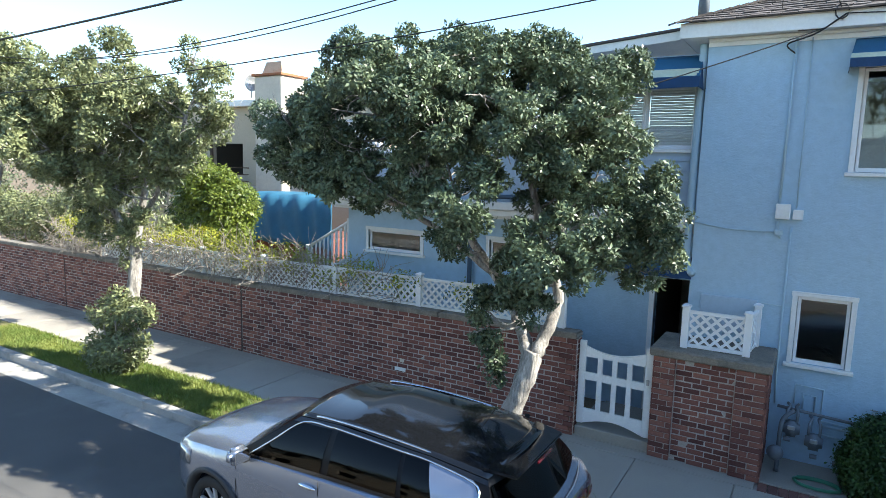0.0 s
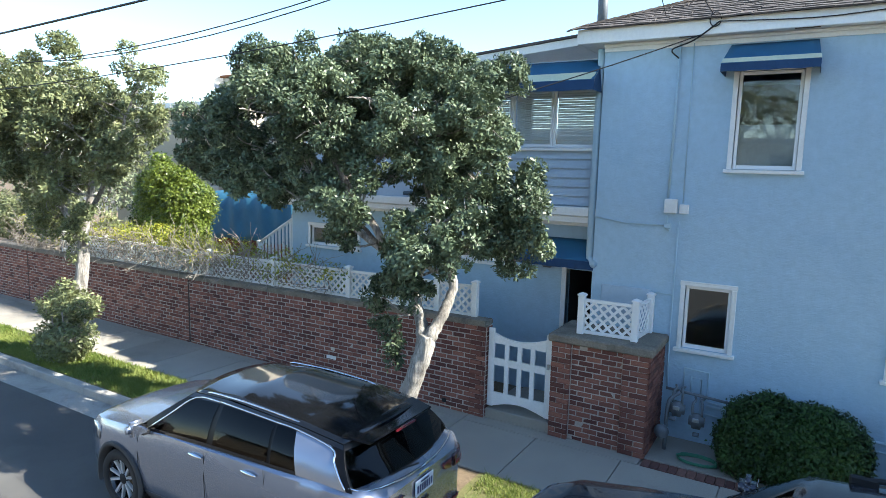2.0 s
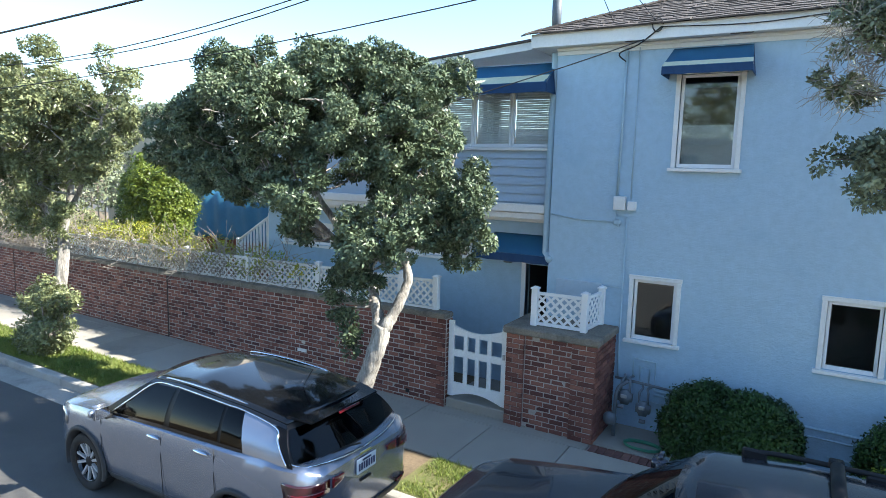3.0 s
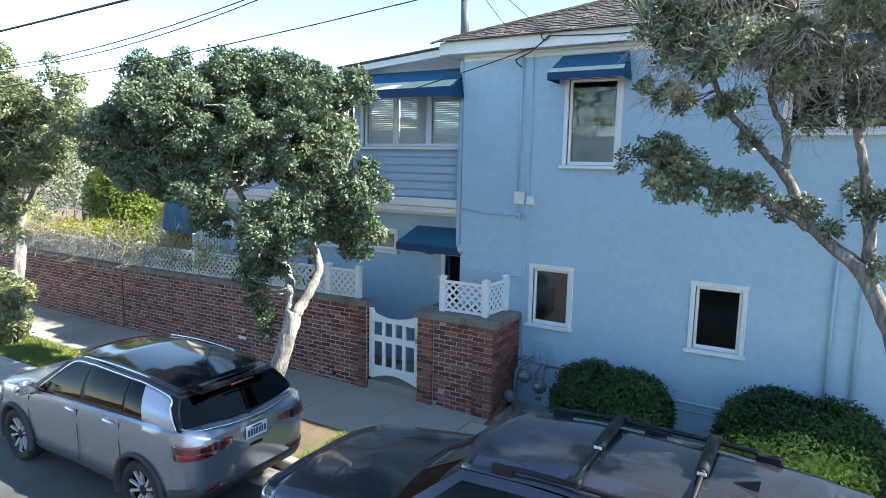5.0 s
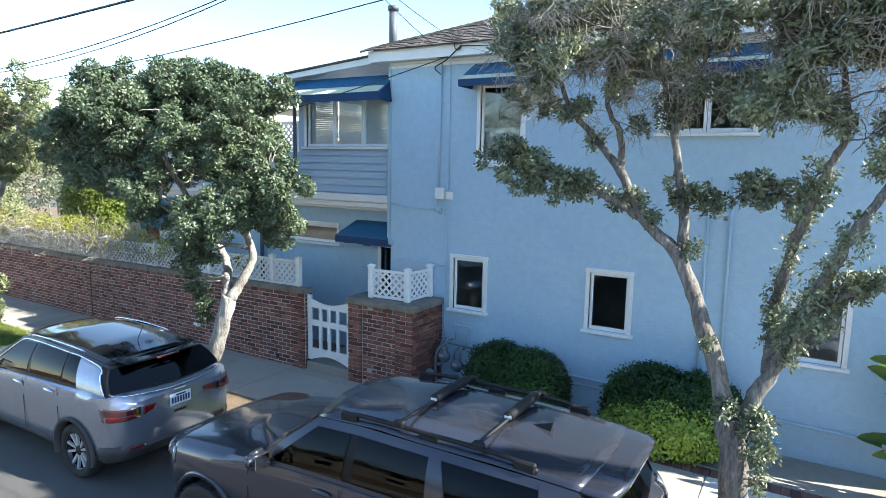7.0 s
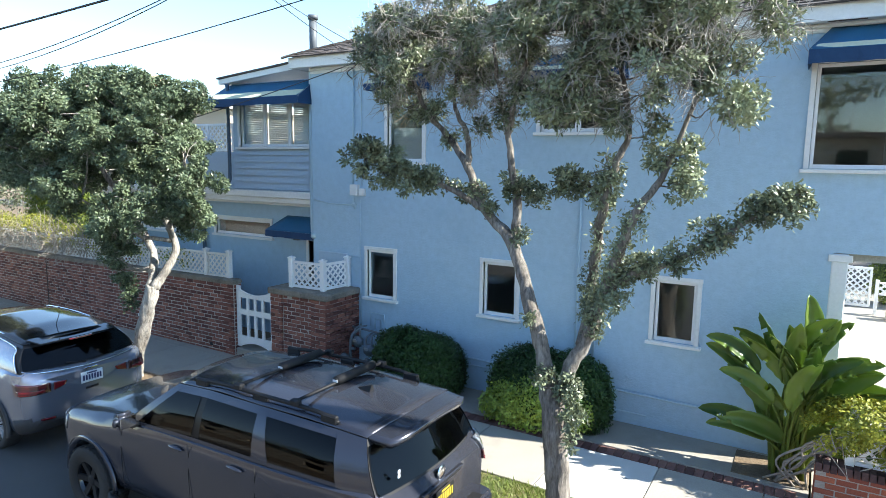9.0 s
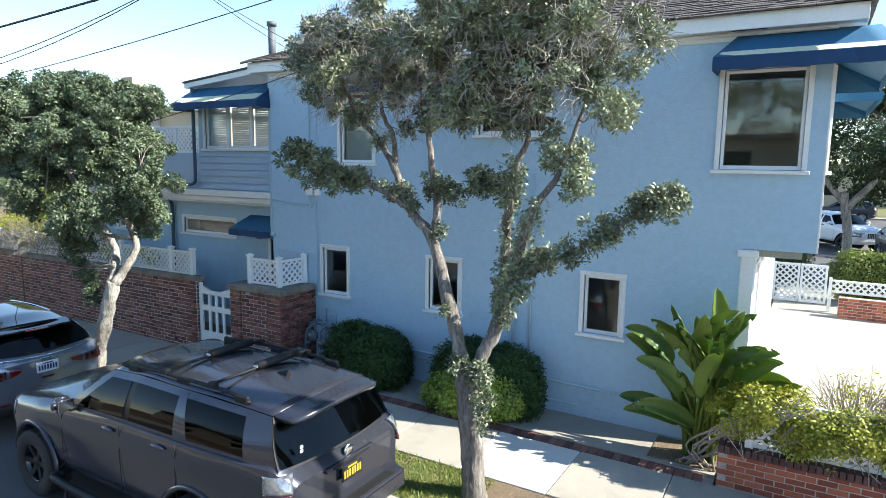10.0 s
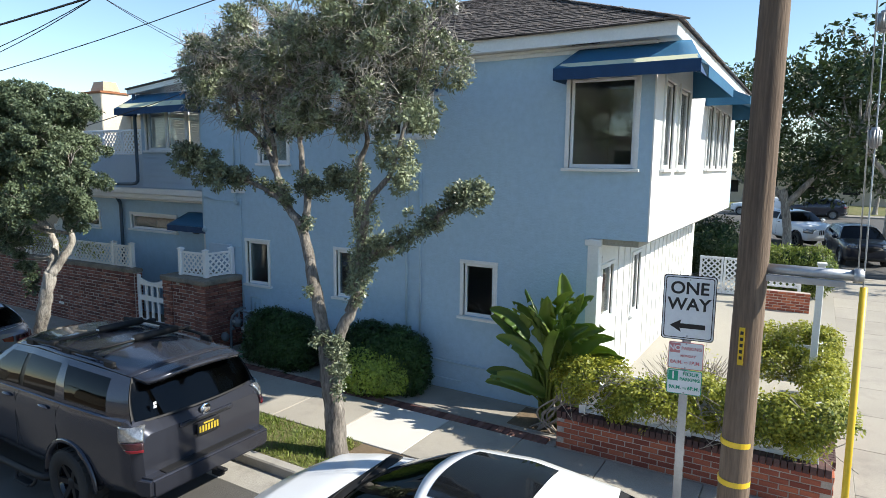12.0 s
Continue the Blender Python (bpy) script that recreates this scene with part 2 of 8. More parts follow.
YELLOW = material("yellow_plastic", (0.75, 0.50, 0.03), (0.65, 0.42, 0.02), rough=0.45, fine_amount=0.08, bump=0.05)
SIGN_WHITE = material("sign_white", (0.75, 0.76, 0.76), (0.70, 0.71, 0.72), rough=0.4, big=6, fine_amount=0.05, bump=0.02)
SIGN_BLACK = material("sign_black", (0.012, 0.012, 0.014), rough=0.45, bump=0, fine_amount=0)
SIGN_RED = material("sign_faded_red", (0.62, 0.20, 0.20), (0.55, 0.22, 0.22), rough=0.45, bump=0, fine_amount=0.05)
SIGN_GREEN = material("sign_green", (0.02, 0.33, 0.19), rough=0.45, bump=0, fine_amount=0.05)
TARP = material("blue_tarp", (0.035, 0.150, 0.235), (0.028, 0.120, 0.195), rough=0.6, big=2, fine=20, fine_amount=0.08, bump=0.15, bump_scale=12)
CREAM_STUCCO = material("cream_stucco", (0.62, 0.55, 0.45), (0.56, 0.49, 0.40), rough=0.9, big=1, fine=15, fine_amount=0.08, bump=0.9, bump_scale=9)
BEIGE_WALL = material("beige_wall", (0.52, 0.44, 0.33), (0.47, 0.40, 0.30), rough=0.9, big=0.6, fine=15, fine_amount=0.06, bump=0.3)
RUST = material("rusty_flashing", (0.35, 0.13, 0.05), (0.24, 0.10, 0.05), rough=0.8, fine_amount=0.3, bump=0.2)
BRICK_PAVE = material("worn_paving_brick", (0.22, 0.10, 0.08), (0.14, 0.07, 0.058), rough=0.95, big=7, fine=70, fine_amount=0.3, bump=0.5, bump_scale=60, spread=0.4)
TAN_METAL = material("tan_cowl_metal", (0.50, 0.34, 0.22), (0.42, 0.27, 0.17), rough=0.6, big=4, fine_amount=0.15, bump=0.1, dirt=(0.30, 0.15, 0.07), dirt_scale=5, dirt_amount=0.3)
BROWN_TRIM = material("brown_trim", (0.10, 0.06, 0.04), rough=0.7, bump=0.1)

# ---- mesh helpers ----
from mathutils.bvhtree import BVHTree


def link_mesh(name, verts, faces, mat, parent=None, label="", smooth=False):
    me = bpy.data.meshes.new(name)
    me.from_pydata([tuple(v) for v in verts], [], faces)
    me.materials.append(mat)
    if smooth:
        me.polygons.foreach_set("use_smooth", [True] * len(me.polygons))
    ob = new(name, me)
    if parent:
        ob.parent = parent
    return tagged(ob, label)


def part(name, bm, mat, parent=None, label="", smooth=False):
    """Links a bmesh as one mesh object under a thing or a part."""
    bmesh.ops.recalc_face_normals(bm, faces=bm.faces)
    me = bpy.data.meshes.new(name)
    bm.to_mesh(me)
    bm.free()
    me.materials.append(mat)
    if smooth:
        me.polygons.foreach_set("use_smooth", [True] * len(me.polygons))
    ob = new(name, me)
    if parent:
        ob.parent = parent
    return tagged(ob, label)


def thing(name, label="", category="", group="", kind="", at=None):
    ob = new(name)
    ob.empty_display_size = 0.1
    if at is not None:
        ob.matrix_basis = at
    return tagged(ob, label, category, group, kind)


def add_box(bm, x0, x1, y0, y1, z0, z1, m=None):
    vs = [bm.verts.new((x, y, z)) for x in (x0, x1) for y in (y0, y1) for z in (z0, z1)]
    if m:
        for v in vs:
            v.co = m @ v.co
    for f in ((0, 1, 3, 2), (4, 6, 7, 5), (0, 4, 5, 1), (2, 3, 7, 6), (0, 2, 6, 4), (1, 5, 7, 3)):
        bm.faces.new([vs[i] for i in f])
    return vs


def box(name, x0, x1, y0, y1, z0, z1, mat, parent=None, label="", bevel=0.004, m=None):
    bm = bmesh.new()
    add_box(bm, x0, x1, y0, y1, z0, z1, m)
    if bevel:
        bmesh.ops.bevel(bm, geom=bm.edges[:], offset=bevel, segments=1, affect="EDGES")
    return part(name, bm, mat, parent, label)


def tube_data(points, radii, n=8, cap=True):
    """Verts and faces of a tube along points."""
    pts = [Vector(p) for p in points]
    if isinstance(radii, (int, float)):
        radii = [radii] * len(pts)
    verts, faces = [], []
    side = None
    for i, p in enumerate(pts):
        d = (pts[min(i + 1, len(pts) - 1)] - pts[max(i - 1, 0)]).normalized()
        if side is None:
            side = d.cross(Vector((0.3, 0.9, 0.2))).normalized()
        side = (side - d * side.dot(d)).normalized()
        up = d.cross(side)
        for k in range(n):
            a = 2 * math.pi * k / n
            verts.append(p + (side * math.cos(a) + up * math.sin(a)) * radii[i])
    for i in range(len(pts) - 1):
        for k in range(n):
            a, b = i * n + k, i * n + (k + 1) % n
            faces.append((a, b, b + n, a + n))
    if cap:
        faces.append(tuple(range(n - 1, -1, -1)))
        faces.append(tuple((len(pts) - 1) * n + k for k in range(n)))
    return verts, faces


def tube(name, points, radii, mat, parent=None, label="", n=8):
    v, f = tube_data(points, radii, n)
    return link_mesh(name, v, f, mat, parent, label, smooth=True)


def joined(chunks):
    """Joins several (verts, faces)."""
    verts, faces = [], []
    for v, f in chunks:
        k = len(verts)
        verts.extend(v)
        faces.extend(tuple(i + k for i in q) for q in f)
    return verts, faces


def smooth_line(points, steps=6):
    """Catmull-Rom through points."""
    p = [Vector(q) for q in points]
    p = [p[0] * 2 - p[1]] + p + [p[-1] * 2 - p[-2]]
    out = []
    for i in range(1, len(p) - 2):
        for s in range(steps):
            t = s / steps
            a, b, c, d = p[i - 1], p[i], p[i + 1], p[i + 2]
            out.append(0.5 * (2 * b + (c - a) * t + (2 * a - 5 * b + 4 * c - d) * t * t + (3 * b - a - 3 * c + d) * t ** 3))
    out.append(p[-2])
    return out


def wall_sheet(name, u0, u1, z0, z1, holes, thick, place, mat, parent=None, label=""):
    """A wall with thickness and rectangular holes (ua, ub, za, zb). place(u, d, z) gives the world point at depth d behind the face."""
    us = sorted({u0, u1, *[h[0] for h in holes], *[h[1] for h in holes]})
    zs = sorted({z0, z1, *[h[2] for h in holes], *[h[3] for h in holes]})

    def solid(i, j):
        if not (0 <= i < len(us) - 1 and 0 <= j < len(zs) - 1):
            return False
        u, z = (us[i] + us[i + 1]) / 2, (zs[j] + zs[j + 1]) / 2
        return not any(a < u < b and c < z < d for a, b, c, d in holes)

    bm = bmesh.new()
    seen = {}

    def vert(i, j, d):
        if (i, j, d) not in seen:
            seen[i, j, d] = bm.verts.new(place(us[i], d, zs[j]))
        return seen[i, j, d]

    for i in range(len(us) - 1):
        for j in range(len(zs) - 1):
            if not solid(i, j):
                continue
            bm.faces.new([vert(i, j, 0), vert(i + 1, j, 0), vert(i + 1, j + 1, 0), vert(i, j + 1, 0)])
            bm.faces.new([vert(i, j + 1, thick), vert(i + 1, j + 1, thick), vert(i + 1, j, thick), vert(i, j, thick)])
            for di, dj, (a, b) in ((-1, 0, ((0, 0), (0, 1))), (1, 0, ((1, 0), (1, 1))), (0, -1, ((0, 0), (1, 0))), (0, 1, ((0, 1), (1, 1)))):
                if not solid(i + di, j + dj):
                    p, q = (i + a[0], j + a[1]), (i + b[0], j + b[1])
                    bm.faces.new([vert(*p, 0), vert(*q, 0), vert(*q, thick), vert(*p, thick)])
    return part(name, bm, mat, parent, label)


def lattice_panel(name, length, z0, z1, m, parent, pitch=0.085, wide=0.03, mat=None, label=""):
    """Crossed diagonal slats, each one a piece, between z0 and z1, on the local xz plane, placed by m."""
    h = z1 - z0
    step = pitch * math.sqrt(2)
    for sign, depth in ((1, 0.0), (-1, 0.008)):
        c = -h
        while c < length + h:
            # the line x = c + sign * (z - z0) clipped to the panel
            pts = []
            a, b = (c, c + h) if sign > 0 else (c + h, c)
            lo, hi = 0.0, 1.0
            xa, xb = a, b
            if xa > xb:
                t0, t1 = (length - xa) / (xb - xa), (0 - xa) / (xb - xa)
            else:
                t0, t1 = (0 - xa) / (xb - xa), (length - xa) / (xb - xa)
            lo, hi = max(lo, t0), min(hi, t1)
            if hi - lo > 0.02:
                p = Vector((xa + (xb - xa) * lo, 0, z0 + h * lo))
                q = Vector((xa + (xb - xa) * hi, 0, z0 + h * hi))
                d = (q - p).normalized()
                s = Vector((-d.z, 0, d.x)) * wide / 2
                vs = [m @ (v + Vector((0, depth + dy, 0))) for dy in (0, 0.007) for v in (p - s, p + s, q + s, q - s)]
                link_mesh(name, vs, [(0, 1, 2, 3), (7, 6, 5, 4), (0, 4, 5, 1), (1, 5, 6, 2), (2, 6, 7, 3), (3, 7, 4, 0)], mat or VINYL, parent, label)
            c += step


def pieces(parent, name, mesh, poses, limit, rest_mat, centre):
    """Small alike pieces: the ones closest to centre as objects on one mesh, the rest joined into one mesh."""
    order = sorted(range(len(poses)), key=lambda i: (poses[i].translation - Vector(centre)).length)
    for i in order[:limit]:
        ob = new(name, mesh)
        ob.parent = parent
        ob.matrix_basis = poses[i]
    rest = order[limit:]
    if rest:
        base = np.array([v.co[:] for v in mesh.vertices])
        polys = [tuple(p.vertices) for p in mesh.polygons]
        n = len(base)
        verts = np.concatenate([base @ np.array(poses[i].to_3x3()).T + np.array(poses[i].translation) for i in rest])
        faces = [tuple(k * n + j for j in p) for k in range(len(rest)) for p in polys]
        ob = link_mesh(name + "_field", verts.tolist(), faces, rest_mat, parent)
        tagged(ob, kind="stuff")


def brick_mesh(name, length, height, depth, mat, c=0.004):
    """A brick whose face looks along -y, with worn front edges."""
    x, z = length / 2, height / 2
    v = [(-x + c, 0, -z + c), (x - c, 0, -z + c), (x - c, 0, z - c), (-x + c, 0, z - c),
         (-x, c, -z), (x, c, -z), (x, c, z), (-x, c, z), (-x, depth, -z), (x, depth, -z), (x, depth, z), (-x, depth, z)]
    f = [(0, 1, 2, 3), (0, 4, 5, 1), (1, 5, 6, 2), (2, 6, 7, 3), (3, 7, 4, 0), (4, 8, 9, 5), (5, 9, 10, 6), (6, 10, 11, 7), (7, 11, 8, 4)]
    me = bpy.data.meshes.new(name)
    me.from_pydata(v, [], f)
    me.materials.append(mat)
    return me


def brick_poses(length, rows, course, pitch, place, rng, header_every=0):
    """Running bond on a face: place(u, z) gives a pose for a brick centred there."""
    out = []
    for r in range(rows):
        shift = (r % 2) * pitch / 2
        k = int(length / pitch) + 2
        for i in range(-1, k):
            u = i * pitch + shift + pitch / 2
            if u - pitch * 0.5 < -0.02 or u + pitch * 0.5 > length + 0.02:
                continue
            out.append(place(u, (r + 0.5) * course) @ pose(rng.uniform(-.002, .002), rng.uniform(-.004, .004), rng.uniform(-.002, .002), rng.uniform(-.6, .6), rng.uniform(-.4, .4), rng.uniform(-.6, .6)))
    return out


def leaf_cloud(centres, outward, count, size, rng, spread=0.10, aspect=0.42, droop=0.2, fold=0.15):
    """Rosettes of leaves round centres. Returns verts and quads as arrays. outward: the way each rosette looks."""
    n = len(centres)
    c = np.repeat(np.asarray(centres, float), count, 0)
    o = np.repeat(np.asarray(outward, float), count, 0)
    o = o / np.maximum(np.linalg.norm(o, axis=1, keepdims=True), 1e-6)
    r = rng.normal(size=c.shape)
    r -= o * (r * o).sum(1, keepdims=True)
    r /= np.maximum(np.linalg.norm(r, axis=1, keepdims=True), 1e-6)
    lift = rng.uniform(-0.15, 1.0, (len(c), 1))
    way = r + o * lift
    way[:, 2] -= droop * rng.uniform(0, 1, len(c))
    way /= np.linalg.norm(way, axis=1, keepdims=True)
    side = np.cross(way, o + 0.3 * rng.normal(size=c.shape))
    side /= np.maximum(np.linalg.norm(side, axis=1, keepdims=True), 1e-6)
    up = np.cross(side, way)
    s = size * rng.uniform(0.65, 1.25, (len(c), 1))
    base = c + r * rng.uniform(0, spread, (len(c), 1)) * 0.5 + rng.normal(size=c.shape) * spread * 0.35
    w = s * aspect / 2
    v = np.stack([base, base + way * s * 0.5 + side * w + up * s * fold * 0.5, base + way * s, base + way * s * 0.5 - side * w + up * s * fold * 0.5], 1)
    return v.reshape(-1, 3)


def quad_mesh(name, verts, mat, parent=None, label=""):
    """A mesh of loose quads from a (4n, 3) array."""
    n = len(verts) // 4
    me = bpy.data.meshes.new(name)
    me.vertices.add(4 * n)
    me.vertices.foreach_set("co", np.ascontiguousarray(verts, dtype=np.float32).ravel())
    me.loops.add(4 * n)
    me.loops.foreach_set("vertex_index", np.arange(4 * n, dtype=np.int32))
    me.polygons.add(n)
    me.polygons.foreach_set("loop_start", np.arange(0, 4 * n, 4, dtype=np.int32))
    me.update(calc_edges=True)
    me.validate()
    me.materials.append(mat)
    ob = new(name, me)
    if parent:
        ob.parent = parent
    return tagged(ob, label)


def blob_points(blobs, n, rng, shell=0.55):
    """Points and outward ways on and inside a set of ellipsoids (x, y, z, rx, ry, rz), kept outside the others' cores."""
    b = np.array(blobs, float)
    area = (b[:, 3] * b[:, 4] + b[:, 4] * b[:, 5] + b[:, 3] * b[:, 5])
    pick = rng.choice(len(b), n, p=area / area.sum())
    d = rng.normal(size=(n, 3))
    d /= np.linalg.norm(d, axis=1, keepdims=True)
    k = 1 - shell * rng.uniform(0, 1, (n, 1)) ** 2.2
    p = b[pick, :3] + d * b[pick, 3:] * k
    out = d / b[pick, 3:]
    out /= np.linalg.norm(out, axis=1, keepdims=True)
    keep = np.ones(n, bool)
    for i in range(len(b)):
        q = (((p - b[i, :3]) / (b[i, 3:] * 0.62)) ** 2).sum(1)
        keep &= (q > 1) | (pick == i)
    return p[keep], out[keep]

# ---- ground, road, pavements ----
F = 9.335          # face of the house
WALL_Y = 8.42      # face of the garden wall
rng = random.Random(4)
nrng = np.random.default_rng(7)

tagged(box("ground", -400, 400, -400, 400, -0.5, -0.03, SOIL, bevel=0), "bare brown earth reaching to the horizon", "ground", kind="structure")
tagged(box("road", -90, 30, -3.6, 5.28, -0.3, 0.0, ASPHALT, bevel=0), "grey worn asphalt street with light patches", "road", kind="structure")
tagged(box("gutter", -90, 13.2, 5.28, 5.72, -0.3, 0.004, CURB, bevel=0.003), "pale concrete gutter strip along the kerb", "gutter", kind="structure")
tagged(box("far_cross_street", -60, 60, 26.5, 61.5, -0.3, 0.0, ASPHALT, bevel=0), "grey asphalt street behind the houses", "road", kind="structure")
tagged(box("far_lawn", -60, 60, 63.5, 80.0, -0.2, 0.10, GRASS_BASE, bevel=0), "far green lawn beyond the street", "lawn", kind="structure")
tagged(box("far_pavement", -60, 60, 61.5, 63.5, -0.3, 0.12, CONCRETE, bevel=0), "far pale concrete pavement beyond the street", "pavement", kind="structure")
tagged(box("opposite_pavement", -90, 30, -6.5, -3.6, -0.3, 0.13, CONCRETE, bevel=0), "pale concrete pavement on the other side of the street", "pavement", kind="structure")

kerb = thing("kerb", "pale worn concrete kerb between gutter and planting strip", "kerb", kind="structure")
x = -40.0
while x < 13.2:
    w = min(3.05, 13.2 - x)
    box("kerb_stone", x + 0.004, x + w - 0.004, 5.72, 5.88, -0.2, 0.14, CURB, kerb, bevel=0.018)
    x += 3.05

tagged(box("planting_strip", -40, 5.25, 5.88, 6.87, -0.2, 0.115, SOIL, bevel=0), "dry brown soil strip between kerb and pavement", "planting strip", kind="structure")
tagged(box("paved_strip", 5.25, 10.2, 5.88, 6.87, -0.2, 0.128, CONCRETE, bevel=0.003), "pale concrete between kerb and pavement", "pavement", kind="structure")

pavement = thing("pavement", "pale concrete slab pavement with cut joints", "pavement", kind="structure")
tagged(box("bed", -40, 10.2, 6.87, 8.186, -0.2, 0.105, MORTAR, pavement, bevel=0), "")
x = -38.98
while x < 10.0:
    new_slab = 3.6 < x < 3.9
    w = 1.22
    box("slab", x + 0.006, x + w - 0.006, 6.876, 8.185, 0.0, 0.135 + rng.uniform(-.003, .003), CONCRETE_NEW if new_slab else CONCRETE, pavement, "newer bright concrete slab" if new_slab else "", bevel=0.006)
    x += w
x = -38.98
while x < -3.4:
    box("edge_slab", x + 0.006, x + 1.214, 8.191, 8.46, 0.0, 0.135, CONCRETE, pavement, bevel=0.006)
    x += 1.22
tagged(box("house_apron", -3.4, 6.62, 8.422, F, -0.2, 0.15, CONCRETE, bevel=0.004), "shaded concrete apron along the foot of the house", "pavement", kind="structure")
tagged(box("edge_pavement", -3.4, 6.62, 8.19, 8.42, -0.2, 0.10, MORTAR, bevel=0), "mortar bed under the brick border", "pavement", kind="structure")
tagged(box("gate_front_slab", -3.4, -0.95, 8.192, 8.418, 0.0, 0.137, CONCRETE, bevel=0.004), "concrete strip in front of the gate", "pavement", kind="structure")
tagged(box("patio", 6.64, 10.2, 8.35, 24.5, -0.2, 0.17, PATIO, bevel=0.004), "bright sunlit concrete patio beside the house", "patio", kind="structure")
side_walk = thing("side_pavement", "sunlit concrete pavement running beside the corner", "pavement", kind="structure")
y = 5.9
while y < 26:
    box("slab", 10.206, 13.2, y + 0.006, y + 1.494, -0.1, 0.135, CONCRETE, side_walk, bevel=0.006)
    y += 1.5
tagged(box("yard_ground", -40, -2.1, 8.62, 26, -0.2, 0.20, SOIL, bevel=0), "brown garden soil behind the brick wall", "ground", kind="structure")
tagged(box("planter_bed", 5.75, 6.62, 8.52, 9.25, 0.0, 0.165, SOIL, bevel=0.01), "small dark soil bed in the apron", "planter", kind="structure")


def grass(name, x0, x1, y0, y1, z, n, label, height=0.05):
    p = np.stack([nrng.uniform(x0, x1, n), nrng.uniform(y0, y1, n), np.full(n, z)], 1)
    keep = nrng.uniform(0, 1, n) < 0.25 + 1.1 * np.array([noise.noise(Vector((q[0] * 1.7, q[1] * 2.3, 3.1))) + 0.5 for q in p])
    p = p[keep]
    n = len(p)
    a = nrng.uniform(0, 6.283, n)
    h = height * nrng.uniform(0.5, 1.4, (n, 1))
    s = np.stack([np.cos(a), np.sin(a), np.zeros(n)], 1) * 0.007
    lean = np.concatenate([nrng.normal(0, 0.5, (n, 2)), np.ones((n, 1))], 1) * h
    v = np.stack([p - s, p + s, p + lean + s * 0.3, p + lean - s * 0.3], 1).reshape(-1, 3)
    return tagged(quad_mesh(name, v, LEAF_GRASS), label, "grass", kind="stuff")


tagged(box("turf", -40, -6.6, 5.885, 6.865, 0.0, 0.128, GRASS_BASE, bevel=0.01), "short green turf in the planting strip", "grass", kind="structure")
tagged(box("turf", -2.6, 4.1, 5.885, 6.865, 0.0, 0.124, GRASS_BASE, bevel=0.01), "patchy green and dry turf in the planting strip", "grass", kind="structure")
grass("grass", -16, -6.7, 5.9, 6.86, 0.125, 42000, "lush short green lawn grass blades", 0.055)
grass("grass", -2.5, 4.3, 5.9, 6.86, 0.12, 17000, "patchy lawn grass with dry blades", 0.045)

# ---- the blue house ----
house = thing("house", "two-storey pale blue stucco house with white trim and navy awnings", "house")
XL, XR = -2.05, 7.515     # ends of the upper front wall
EAVE_Z = 5.76


def front(y):
    return lambda u, d, z: (u, y + d, z)


def right(xx):
    return lambda u, d, z: (xx - d, u, z)


def window(name, x0, x1, z0, z1, y, lights=1, place=None, blind=False, label="", glass=None):
    """A white window in a wall. x0..x1, z0..z1: the opening. place turns (u, depth, z) into the world."""
    place = place or front(y)
    w = tagged(new(name), label)
    w.parent = house

    def bar(nm, u0, u1, za, zb, d0, d1, mat=VINYL, bevel=0.004):
        bm = bmesh.new()
        add_box(bm, u0, u1, d0, d1, za, zb)
        bmesh.ops.bevel(bm, geom=bm.edges[:], offset=bevel, segments=1, affect="EDGES")
        for v in bm.verts:
            v.co = place(v.co.x, v.co.y, v.co.z)
        return part(nm, bm, mat, w)

    t = 0.062
    for nm, a in (("jamb_trim", (x0 - t, x0, z0, z1)), ("jamb_trim", (x1, x1 + t, z0, z1)), ("head_trim", (x0 - t - .008, x1 + t + .008, z1, z1 + t))):
        bar(nm, *a, -0.032, 0.05, WHITE)
    bar("sill", x0 - t - 0.035, x1 + t + 0.035, z0 - 0.05, z0 - 0.002, -0.075, 0.06, WHITE, 0.006)
    s = 0.045
    step = (x1 - x0) / lights
    for i in range(lights):
        a, b = x0 + i * step, x0 + (i + 1) * step
        for nm, q in (("sash_stile", (a + .004, a + s, z0 + .003, z1 - .003)), ("sash_stile", (b - s, b - .004, z0 + .003, z1 - .003)),
                      ("sash_rail", (a + s, b - s, z0 + .003, z0 + s + .012)), ("sash_rail", (a + s, b - s, z1 - s, z1 - .003))):
            bar(nm, *q, 0.02, 0.07)
        bar("pane", a + s - .005, b - s + .005, z0 + s + .005, z1 - s + .005, 0.040, 0.046, glass or GLASS, 0.001)
        if blind:
            z = z1 - s
            while z > z0 + s:
                bm = bmesh.new()
                add_box(bm, a + s, b - s, -0.012, 0.012, -0.001, 0.001, None)
                for v in bm.verts:
                    v.co = Vector(place(v.co.x, 0.10 + v.co.y * 0.6, z + v.co.z + v.co.y * 1.4))
                part("blind_slat", bm, BLIND, w)
                z -= 0.038
    return w


LOW = [(-0.70, -0.10), (1.735, 2.335), (4.525, 5.09)]
low_holes = [(a, b, 1.50, 2.40) for a, b in LOW]
up_holes = [(-0.245, 0.505, 4.03, 5.30), (2.66, 3.83, 4.51, 5.30), (6.29, 7.25, 4.01, 5.30)]
